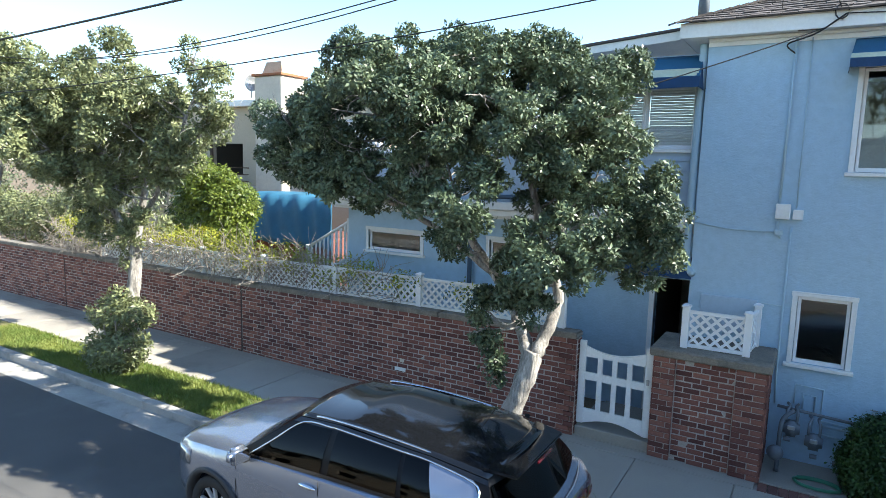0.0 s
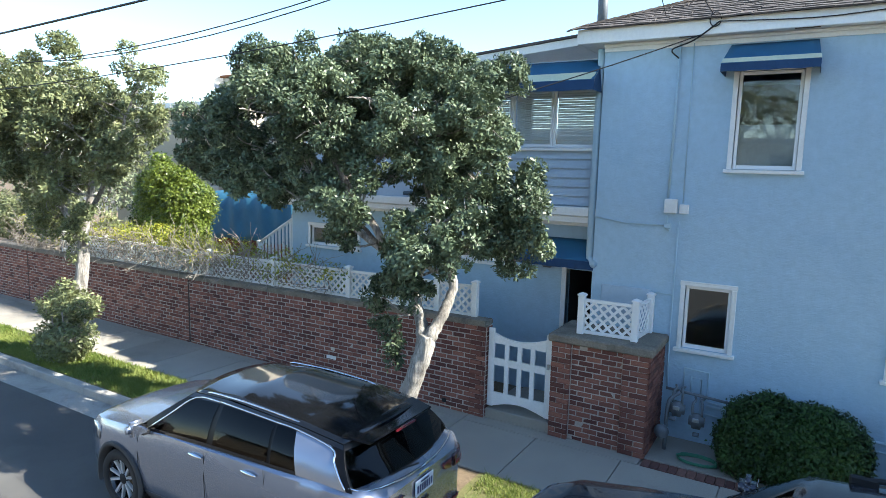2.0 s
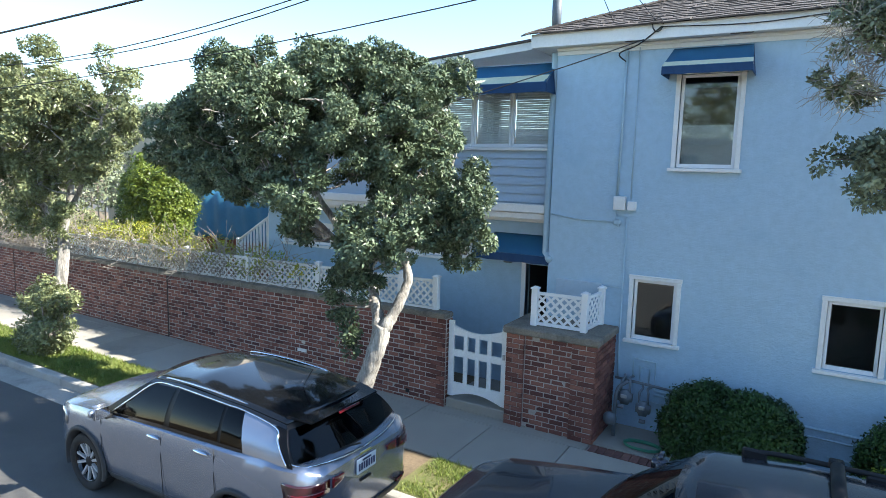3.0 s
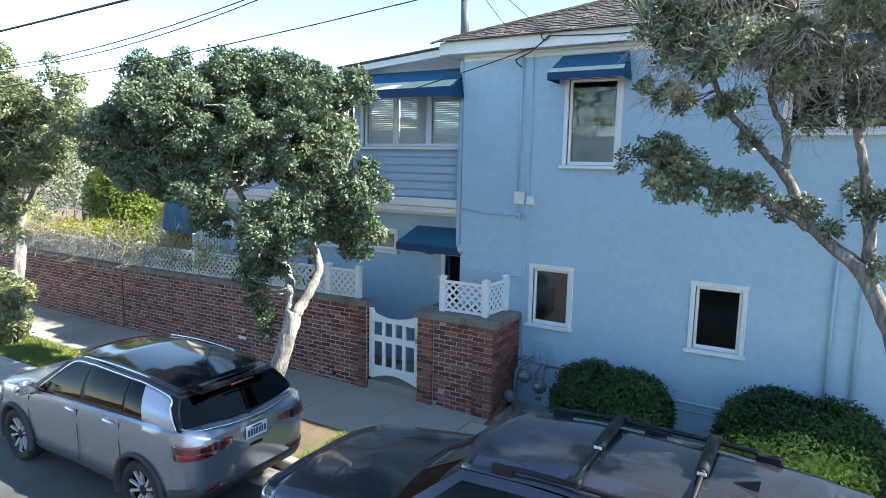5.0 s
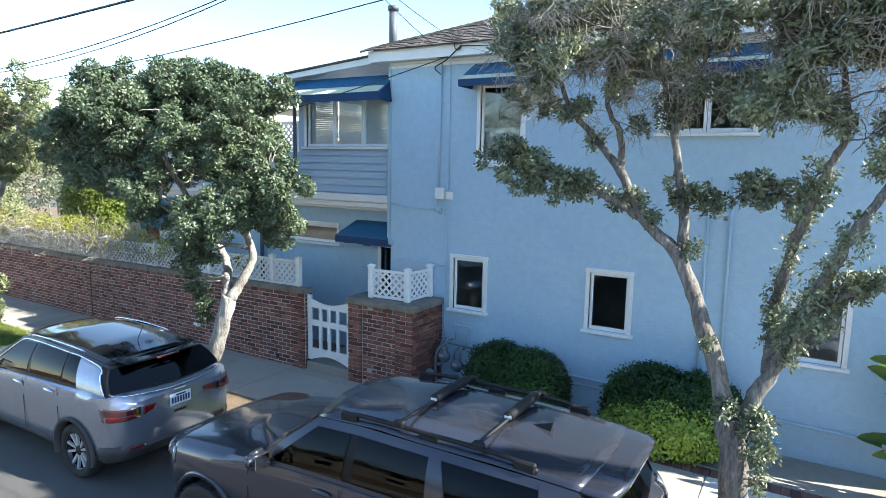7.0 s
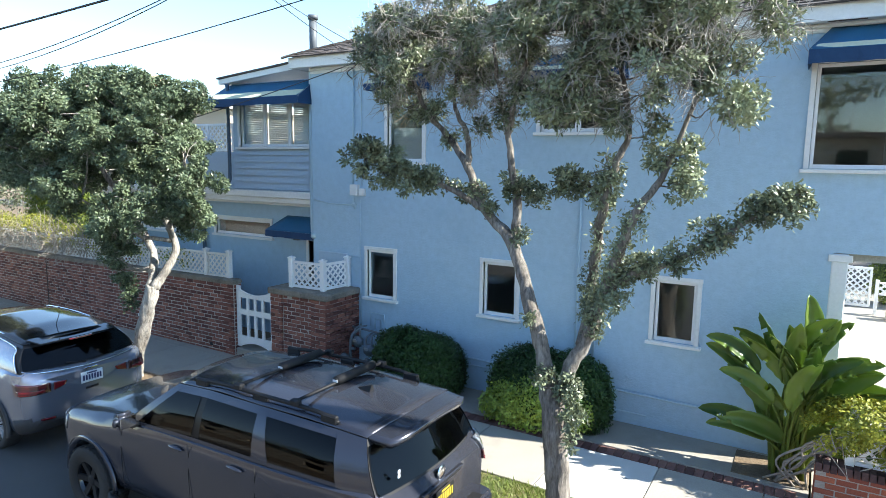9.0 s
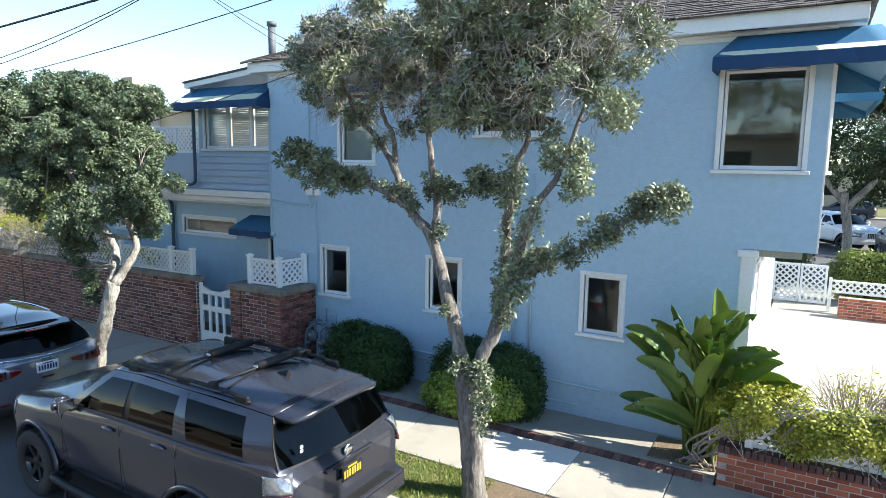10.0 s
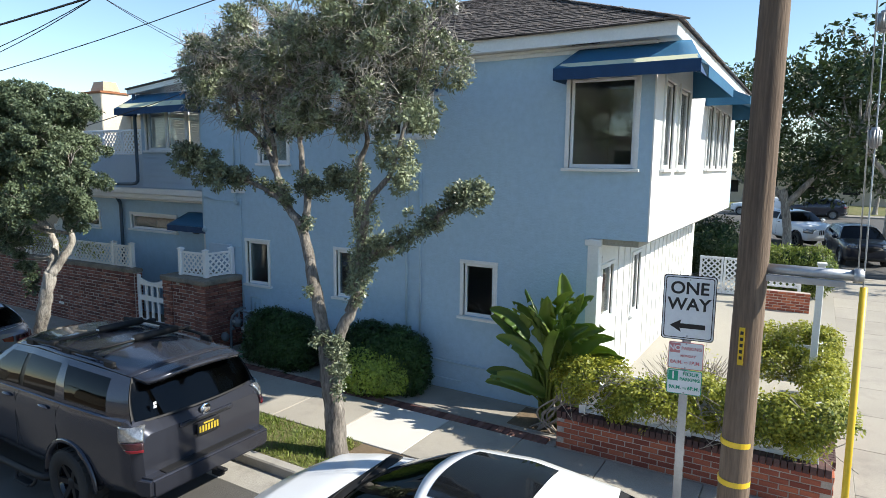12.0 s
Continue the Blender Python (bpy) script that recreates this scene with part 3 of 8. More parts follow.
# front wall: full height to the corner post, then the upper storey alone
wall_sheet("front_wall", XL, 6.66, 0.0, EAVE_Z, low_holes + [h for h in up_holes if h[1] < 6.6] + [(6.29, 6.66, 4.01, 5.30)], 0.16, front(F), STUCCO, house)
wall_sheet("front_wall", 6.66, XR, 2.97, EAVE_Z, [(6.66, 7.25, 4.01, 5.30)], 0.16, front(F), STUCCO, house)
SIDE_WINS = [(9.90, 10.58), (11.02, 11.86), (14.0, 14.75), (14.95, 15.7), (15.9, 16.65), (16.85, 17.6)]
wall_sheet("side_wall", F + 0.16, 18.6, 2.97, EAVE_Z, [(a, b, 4.01, 5.30) for a, b in SIDE_WINS], 0.16, right(XR), WHITE_WALL, house, "sunlit white side wall")
box("corner_board", XR - 0.02, XR + 0.003, F - 0.003, F + 0.16, 2.97, EAVE_Z, WHITE_WALL, house, bevel=0.002)
box("overhang_floor", 6.6, XR - 0.01, F + 0.01, 18.59, 2.985, 3.1, WHITE_WALL, house, bevel=0)
wall_sheet("lower_side_wall", F + 0.16, 18.8, 0.0, 2.985, [(10.0, 10.65, 1.55, 2.42), (12.0, 12.55, 1.25, 2.40)], 0.16, right(6.66), WHITE_WALL, house, "sunlit white lower wall")
box("corner_post", 6.64, 6.82, F - 0.012, F + 0.155, 0.1, 2.96, WHITE, house, "white timber corner post", bevel=0.012)
box("back_wall", XL, XR, 18.61, 18.77, 2.97, EAVE_Z, STUCCO, house, bevel=0)
box("back_wall", XL, 6.49, 18.61, 18.77, 0.0, 2.965, STUCCO, house, bevel=0)
box("end_wall", XL, XL + 0.16, F + 0.165, 18.59, 0.0, EAVE_Z, STUCCO, house, bevel=0)
box("inner_floor", XL + 0.17, XR - 0.17, F + 0.165, 18.58, 2.86, 2.98, ROOM, house, bevel=0)
box("inner_ceiling", XL + 0.17, XR - 0.17, F + 0.165, 18.58, 5.62, 5.72, ROOM, house, bevel=0)
box("inner_wall", XL + 0.17, 6.48, 13.4, 13.5, 0.0, 2.85, ROOM, house, bevel=0)
box("inner_wall", XL + 0.17, XR - 0.17, 13.4, 13.5, 2.99, 5.61, ROOM, house, bevel=0)
box("inner_wall", 5.6, 5.7, F + 0.165, 13.39, 2.99, 5.61, ROOM, house, bevel=0)
box("inner_wall", 1.2, 1.3, F + 0.165, 13.39, 2.99, 5.61, ROOM, house, bevel=0)
for i, (a, b) in enumerate(LOW):
    window("window", a, b, 1.50, 2.40, F, label="small white-framed ground floor window")
window("window", -0.245, 0.505, 4.03, 5.30, F, label="tall white-framed upper window under an awning")
window("window", 2.66, 3.83, 4.51, 5.30, F, lights=2, label="wide two-light white upper window")
window("window", 6.29, 7.25, 4.01, 5.30, F, label="large white-framed upper corner window")
for a, b in SIDE_WINS:
    window("window", a, b, 4.01, 5.30, 0, place=right(XR), label="white-framed side window in full sun")
window("window", 10.0, 10.65, 1.55, 2.42, 0, place=right(6.66), label="white-framed lower side window")
window("window", 12.0, 12.55, 1.25, 2.40, 0, place=right(6.66), label="narrow white-framed lower side window")
# roller shade in the first upper window
box("roller_shade", -0.2, 0.46, F + 0.11, F + 0.114, 4.05, 4.62, SHADE, house, "half-drawn pale window shade", bevel=0)
# house number as plain bars
for i in range(3):
    box("number_bar", 6.663, 6.671, 9.72 + i * 0.11, 9.79 + i * 0.11, 2.50, 2.62, BROWN_TRIM, house, "dark bars of a house number", bevel=0.002)

# -- eaves and roof --
EX0, EX1, EY0, EY1 = -2.39, 7.80, 9.08, 18.95
PITCH = 0.42
box("soffit", EX0 + 0.03, EX1 - 0.03, EY0 + 0.03, EY1 - 0.03, 5.765, 5.785, WHITE, house, bevel=0)
for a in ((EX0, EX1, EY0, EY0 + 0.03), (EX0, EX1, EY1 - 0.03, EY1), (EX0, EX0 + 0.03, EY0 + 0.031, EY1 - 0.031), (EX1 - 0.03, EX1, EY0 + 0.031, EY1 - 0.031)):
    box("fascia", *a, 5.755, 5.95, WHITE, house, "white timber fascia board", bevel=0.004)
box("frieze", XL, XR, F - 0.022, F - 0.002, 5.66, 5.76, WHITE, house, bevel=0.003)
box("frieze_moulding", XL, XR, F - 0.07, F - 0.024, 5.715, 5.762, WHITE, house, bevel=0.012)
bm = bmesh.new()
half = (EY1 - EY0) / 2
ridge_z = 5.94 + half * PITCH
cs = [bm.verts.new(p) for p in ((EX0, EY0, 5.94), (EX1, EY0, 5.94), (EX1, EY1, 5.94), (EX0, EY1, 5.94), (EX0 + half, EY0 + half, ridge_z), (EX1 - half, EY0 + half, ridge_z))]
for q in ((0, 1, 5, 4), (1, 2, 5), (2, 3, 4, 5), (3, 0, 4), (0, 3, 2, 1)):
    bm.faces.new([cs[i] for i in q])
roof = part("roof", bm, SHINGLE_REST, house, "hipped roof of grey-brown shingles")


def awning(name, x0, x1, y_back, y_front, z_top, z_front, drop, label, side=None, trim=0.22):
    """A canvas awning: sloping top, sloped side cheeks, a hanging valance with cream piping, brackets."""
    a = tagged(new(name), label)
    a.parent = house
    inset = 0.05 if side is None else side
    bm = bmesh.new()
    p = [(x0 + inset, y_back, z_top), (x1 - inset, y_back, z_top), (x1, y_front, z_front + drop), (x0, y_front, z_front + drop)]
    n = 8
    grid = []
    for j in range(n + 1):
        row = []
        for i in range(n + 1):
            u, v = i / n, j / n
            q = Vector(p[0]).lerp(Vector(p[1]), u).lerp(Vector(p[3]).lerp(Vector(p[2]), u), v)
            q.z -= 0.025 * math.sin(math.pi * v) * math.sin(math.pi * u)
            row.append(bm.verts.new(q))
        grid.append(row)
    for j in range(n):
        for i in range(n):
            bm.faces.new([grid[j][i], grid[j][i + 1], grid[j + 1][i + 1], grid[j + 1][i]])
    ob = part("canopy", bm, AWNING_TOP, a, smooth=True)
    md = ob.modifiers.new("thick", "SOLIDIFY")
    md.thickness = 0.008
    for xx, xi in ((x0, x0 + inset), (x1, x1 - inset)):
        bm = bmesh.new()
        vs = [bm.verts.new(q) for q in ((xi, y_back, z_top - 0.01), (xx, y_front, z_front + drop - 0.005), (xx, y_front, z_front), (xx, y_back, z_front))]
        bm.faces.new(vs)
        ob = part("cheek", bm, AWNING, a)
        ob.modifiers.new("thick", "SOLIDIFY").thickness = 0.006
    bm = bmesh.new()
    k = 24
    top = [bm.verts.new((x0 + (x1 - x0) * i / k, y_front - 0.004, z_front + drop)) for i in range(k + 1)]
    low = [bm.verts.new((x0 + (x1 - x0) * i / k, y_front - 0.004 - 0.006 * math.sin(i * 1.9), z_front + 0.004 * math.sin(i * 0.9))) for i in range(k + 1)]
    for i in range(k):
        bm.faces.new([top[i], top[i + 1], low[i + 1], low[i]])
    ob = part("valance", bm, AWNING, a, "navy hanging valance")
    md = ob.modifiers.new("thick", "SOLIDIFY")
    md.thickness = 0.006
    tube("front_bar", [(x0, y_front + 0.012, z_front + drop - 0.012), (x1, y_front + 0.012, z_front + drop - 0.012)], 0.009, METAL, a, n=6)
    if trim:
        bm = bmesh.new()
        d = Vector(p[3]) - Vector(p[0])
        q0, q1 = Vector(p[3]) - d * trim, Vector(p[2]) - (Vector(p[2]) - Vector(p[1])) * trim
        up = Vector((0, 0, 0.009))
        vs = [bm.verts.new(v + up) for v in (q0, q1, Vector(p[2]), Vector(p[3]))]
        bm.faces.new(vs)
        ob = part("stripe", bm, AWNING_TRIM, a, "pale cream stripe")
        md = ob.modifiers.new("thick", "SOLIDIFY")
        md.thickness = 0.004
    return a


awning("awning", -0.42, 0.67, F, 8.86, 5.64, 5.24, 0.10, "navy canvas window awning with a pale stripe")
awning("awning", 2.52, 3.98, F, 8.86, 5.66, 5.24, 0.13, "navy canvas window awning with a pale stripe")
awning("awning", 6.19, 8.155, F, 8.84, 5.72, 5.235, 0.16, "long navy corner awning with a pale stripe", side=0.22)
# the awning along the sunny side
a2 = tagged(new("awning"), "blue side awning in full sun")
a2.parent = house
for nm, y0, y1, xo in (("canopy", 9.4, 12.17, 8.155), ("canopy", 13.6, 18.0, 8.30)):
    bm = bmesh.new()
    vs = [bm.verts.new(q) for q in ((XR, y0 + 0.1, 5.72), (XR, y1 - 0.1, 5.72), (xo, y1, 5.39), (xo, y0, 5.39))]
    bm.faces.new(vs)
    vs = [bm.verts.new(q) for q in ((xo + .004, y0, 5.39), (xo + .004, y1, 5.39), (xo + .004, y1, 5.235), (xo + .004, y0, 5.235))]
    bm.faces.new(vs)
    vs = [bm.verts.new(q) for q in ((XR, y1 - .1, 5.71), (xo, y1, 5.385), (xo, y1, 5.235), (XR, y1, 5.235))]
    bm.faces.new(vs)
    vs = [bm.verts.new(q) for q in ((XR, y0 + .1, 5.71), (xo, y0, 5.385), (xo, y0, 5.235), (XR, y0, 5.235))]
    if y0 > 10:
        bm.faces.new(vs)
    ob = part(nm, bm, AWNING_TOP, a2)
    md = ob.modifiers.new("thick", "SOLIDIFY")
    md.thickness = 0.008

# -- left wing: lower storey with flat deck, enclosed porch above --
LY = 9.83
LX = -8.72
wall_sheet("wing_wall", LX, XL, 0.0, 3.15, [(-8.19, -6.95, 2.28, 2.68), (-5.50, -3.74, 2.34, 2.70), (-2.62, XL, 0.0, 2.36)], 0.16, front(LY), STUCCO, house)
box("wing_end_wall", LX, LX + 0.16, LY + 0.165, 16.0, 0.0, 3.15, STUCCO, house, bevel=0)
box("wing_inside", LX + 0.2, XL - 0.01, 12.6, 12.7, 0.0, 3.1, ROOM, house, bevel=0)
# the shade of the passage is put into this wall's colour
box("passage_wall", -2.78, -2.70, LY + 0.17, 12.59, 0.0, 3.1, INDOOR_SHADE, house, "passage wall coloured dark for the shade inside the open door", bevel=0)
window("window", -8.19, -6.95, 2.28, 2.68, LY, label="low wide white-framed window")
window("window", -5.50, -3.74, 2.34, 2.70, LY, label="low wide white-framed window")
box("door_jamb", -2.70, -2.62, LY - 0.03, LY + 0.12, 0.2, 2.42, WHITE, house, bevel=0.006)
box("door_leaf", -2.16, -2.12, LY + 0.18, LY + 1.0, 0.2, 2.34, SIDING, house, "open grey-blue door leaf", bevel=0.005)
box("deck_slab", LX - 0.15, XL, 9.50, 16.0, 3.16, 3.36, WHITE, house, bevel=0)
for z0, z1, y0, y1 in ((3.26, 3.40, 9.41, 9.498), (3.15, 3.257, 9.45, 9.498), (3.09, 3.148, 9.60, 9.826)):
    box("band_moulding", LX - 0.2, XL - 0.002, y0, y1, z0, z1, WHITE, house, "white band between the storeys", bevel=0.012)
PY = 9.56
wall_sheet("porch_wall", -4.52, XL, 3.37, 5.62, [(-4.30, XL - 0.13, 4.30, 5.28)], 0.10, front(PY), SIDING, house)
# unseen opening added here to let sky light in behind the blinds
wall_sheet("porch_end_wall", PY + 0.105, 12.0, 3.37, 5.56, [(PY + 0.4, 11.7, 4.25, 5.30)], 0.10, lambda u, d, z: (-4.52 + d, u, z), SIDING, house)
for i in range(6):
    z = 3.42 + i * 0.142
    bm = bmesh.new()
    vs = [bm.verts.new(q) for q in ((-4.52, PY - 0.030, z), (XL - 0.02, PY - 0.030, z), (XL - 0.02, PY - 0.003, z + 0.139), (-4.52, PY - 0.003, z + 0.139), (-4.52, PY - 0.001, z), (XL - 0.02, PY - 0.001, z))]
    for q in ((0, 1, 2, 3), (0, 4, 5, 1), (0, 3, 4), (1, 5, 2)):
        bm.faces.new([vs[i] for i in q])
    part("siding_board", bm, SIDING, house)
window("window", -4.30, XL - 0.13, 4.30, 5.28, PY, lights=3, blind=True, glass=PORCH_GLASS, label="three-light porch window with pale slatted blinds")
# the back wall has an added, unseen opening too, to backlight the blinds
wall_sheet("porch_back", -4.52, XL - 0.01, 3.37, 5.56, [(-4.3, -2.3, 4.25, 5.35)], 0.10, front(12.01), ROOM, house)
# porch roof, falling gently to the far end
bm = bmesh.new()
vs = [bm.verts.new(q) for q in ((-4.74, 9.39, 5.61), (XL - 0.30, 9.39, 5.81), (XL - 0.30, 14.0, 5.81), (-4.74, 14.0, 5.61), (-4.74, 9.39, 5.71), (XL - 0.30, 9.39, 5.93), (XL - 0.30, 14.0, 5.93), (-4.74, 14.0, 5.71))]
for q in ((0, 3, 2, 1), (4, 5, 6, 7), (0, 1, 5, 4), (1, 2, 6, 5), (2, 3, 7, 6), (3, 0, 4, 7)):
    bm.faces.new([vs[i] for i in q])
part("porch_roof", bm, WHITE, house, "white-edged low porch roof")
bm = bmesh.new()
vs = [bm.verts.new(q) for q in ((-4.77, 9.36, 5.715), (XL - 0.3, 9.36, 5.935), (XL - 0.3, 14.0, 5.935), (-4.77, 14.0, 5.715), (-4.77, 9.36, 5.75), (XL - 0.3, 9.36, 5.97), (XL - 0.3, 14.0, 5.97), (-4.77, 14.0, 5.75))]
for q in ((0, 3, 2, 1), (4, 5, 6, 7), (0, 1, 5, 4), (1, 2, 6, 5), (2, 3, 7, 6), (3, 0, 4, 7)):
    bm.faces.new([vs[i] for i in q])
part("porch_roof_cover", bm, SHINGLE_REST, house)
awning("awning", -4.66, XL - 0.03, PY, 9.00, 5.60, 5.10, 0.14, "navy porch awning with a sunlit pale stripe", side=0.05, trim=0.36)
awning("awning", -3.375, XL + 0.01, LY, 9.33, 2.86, 2.46, 0.13, "small navy canvas awning over the side door", side=0.14, trim=0.0)
tube("porch_downpipe", smooth_line([(-4.44, 9.36, 5.60), (-4.44, 9.36, 4.6), (-4.44, 9.36, 3.70), (-4.50, 9.37, 3.55), (-4.70, 9.40, 3.50), (-5.10, 9.44, 3.485), (-5.6, 9.44, 3.47)], 6), 0.038, DARK_PIPE, house, "slim dark blue downpipe on the porch", n=10)
tube("wing_downpipe", smooth_line([(-5.75, 9.62, 3.12), (-5.80, 9.68, 3.04), (-5.86, 9.76, 2.9), (-5.86, 9.76, 2.0), (-5.86, 9.76, 0.3)], 6), 0.042, DARK_PIPE, house, "dark blue downpipe on the lower wall", n=10)
# deck rail of lattice
rail = tagged(new("deck_rail"), "white lattice screen on a pale blue deck parapet")
rail.parent = house
box("parapet", LX + 0.05, -4.525, 9.56, 9.66, 3.37, 4.20, SIDING, rail, "pale blue boarded parapet", bevel=0.004)
for i in range(6):
    xx = LX + 0.1 + i * 0.81
    box("rail_post", xx - 0.03, xx + 0.03, 9.57, 9.63, 4.205, 4.80, VINYL, rail)
for a, b in ((4.205, 4.25), (4.76, 4.81)):
    box("rail_bar", LX + 0.14, -4.53, 9.575, 9.625, a, b, VINYL, rail)
lattice_panel("slat", -4.55 - LX - 0.1, 4.25, 4.76, Matrix.Translation((LX + 0.1, 9.595, 0)), rail, pitch=0.095, wide=0.036)
# downpipe at the inner corner
tube("downpipe", smooth_line([(-2.12, 9.42, 5.72), (-2.12, 9.42, 5.4), (-2.13, 9.42, 4.0), (-2.13, 9.42, 2.75), (-2.10, 9.40, 2.62), (-2.02, 9.30, 2.55)]), 0.055, BLUE_PIPE, house, "fat pale blue downpipe", n=12)

for i in range(22):
    y = F + 0.45 + i * 0.405
    if not (9.85 < y < 10.8 or 11.85 < y < 12.7):
        box("batten", 6.661, 6.678, y - 0.02, y + 0.02, 0.2, 2.96, WHITE_WALL, house, bevel=0.003)

# ---- garden walls, gate, trellis ----
garden_wall = thing("garden_wall", "long weathered red brick garden wall with a cement cap", "brick wall", kind="structure")


def wall_top(xx):
    return 1.58 + max(0.0, (xx + 10.3)) * 0.0115


def sloped_box(name, x0, x1, y0, y1, z0, za, zb, mat, parent, label="", bevel=0.006, za0=None, zb0=None):
    """A box along x whose top (and bottom, if given) falls from zb to za."""
    bm = bmesh.new()
    vs = add_box(bm, x0, x1, y0, y1, z0, za)
    for v in vs:
        if abs(v.co.z - za) < 1e-6 and v.co.x > (x0 + x1) / 2:
            v.co.z = zb
        elif abs(v.co.z - z0) < 1e-6 and za0 is not None:
            v.co.z = za0 if v.co.x < (x0 + x1) / 2 else zb0
    if bevel:
        bmesh.ops.bevel(bm, geom=bm.edges[:], offset=bevel, segments=2, affect="EDGES")
    return part(name, bm, mat, parent, label)


SECTIONS = [(-38.0, -23.3), (-23.3, -16.8), (-16.8, -10.31), (-10.29, -3.345)]
for a, b in SECTIONS:
    ta, tb = wall_top(a), wall_top(b)
    sloped_box("core", a, b, WALL_Y + 0.005, 8.62, 0.0, ta - 0.09, tb - 0.09, MORTAR, garden_wall, bevel=0)
    n = max(1, round((b - a) / 2.3))
    for i in range(n):
        u, v = a + (b - a) * i / n, a + (b - a) * (i + 1) / n
        sloped_box("cap", u + 0.003, v - 0.003, WALL_Y - 0.035, 8.66, 0, wall_top(u), wall_top(v), CAP, garden_wall, bevel=0.018, za0=wall_top(u) - 0.09, zb0=wall_top(v) - 0.09)
    if b < -5:
        box("pilaster_joint", b - 0.016, b + 0.016, WALL_Y - 0.003, 8.6, 0.0, tb - 0.1, JOINT, garden_wall, bevel=0)

gate_pier = thing("gate_pier", "square red brick gate pier with a cement cap against the house", "brick pier", kind="structure")
box("core", -2.275, -0.925, WALL_Y + 0.005, F - 0.01, 0.0, 1.54, MORTAR, gate_pier, bevel=0)
for xa, xb in ((-2.275, -1.995), (-1.275, -0.925)):
    box("pilaster_core", xa + 0.014, xb - 0.014, WALL_Y - 0.030, WALL_Y + 0.004, 0.0, 1.54, MORTAR, gate_pier, bevel=0)
box("cap", -2.33, -0.87, WALL_Y - 0.075, F - 0.005, 1.545, 1.66, CAP, gate_pier, bevel=0.02)

gate = thing("garden_gate", "white painted wooden garden gate with a dipped top", "gate")
GX0, GX1, GY = -3.325, -2.293, 8.47
for nm, xx in (("stile", GX0), ("stile", GX1 - 0.10)):
    box(nm, xx, xx + 0.10, GY, GY + 0.04, 0.33, 1.56 if xx == GX0 else 1.59, WHITE, gate, bevel=0.006)


def curved_rail(name, z_of_low, z_of_high, n=14):
    bm = bmesh.new()
    for y in (GY + 0.004, GY + 0.036):
        for i in range(n + 1):
            u = i / n
            xx = GX0 + 0.10 + (GX1 - GX0 - 0.2) * u
            bm.verts.new((xx, y, z_of_low(u)))
            bm.verts.new((xx, y, z_of_high(u)))
    bm.verts.ensure_lookup_table()
    v, k = bm.verts, 2 * (n + 1)
    for i in range(n):
        a = 2 * i
        bm.faces.new([v[a], v[a + 2], v[a + 3], v[a + 1]])
        bm.faces.new([v[k + a + 1], v[k + a + 3], v[k + a + 2], v[k + a]])
        bm.faces.new([v[a + 1], v[a + 3], v[k + a + 3], v[k + a + 1]])
        bm.faces.new([v[a], v[k + a], v[k + a + 2], v[a + 2]])
    return part(name, bm, WHITE, gate)


curved_rail("top_rail", lambda u: 1.33, lambda u: 1.55 - 0.14 * math.sin(math.pi * (0.15 + 0.75 * u)) ** 1.0)
curved_rail("middle_rail", lambda u: 0.99, lambda u: 1.10)
curved_rail("bottom_rail", lambda u: 0.34 + 0.09 * math.sin(math.pi * u), lambda u: 0.56)
for i in range(3):
    xx = GX0 + 0.10 + (GX1 - GX0 - 0.2) * (i + 1) / 4
    box("picket", xx - 0.035, xx + 0.035, GY + 0.002, GY + 0.038, 0.5, 1.4, WHITE, gate, bevel=0.005)
box("latch", GX1 - 0.075, GX1 - 0.035, GY - 0.02, GY, 1.08, 1.16, METAL, gate, "small metal latch", bevel=0.004)
tagged(box("gate_step", -3.335, -2.28, 8.44, 9.6, 0.0, 0.29, CONCRETE, bevel=0.015), "worn concrete step under the gate", "step", kind="structure")
tagged(box("door_path", -3.27, XL, 9.605, LY, 0.0, 0.22, CONCRETE, bevel=0.004), "concrete path to the side door", "path", kind="structure")


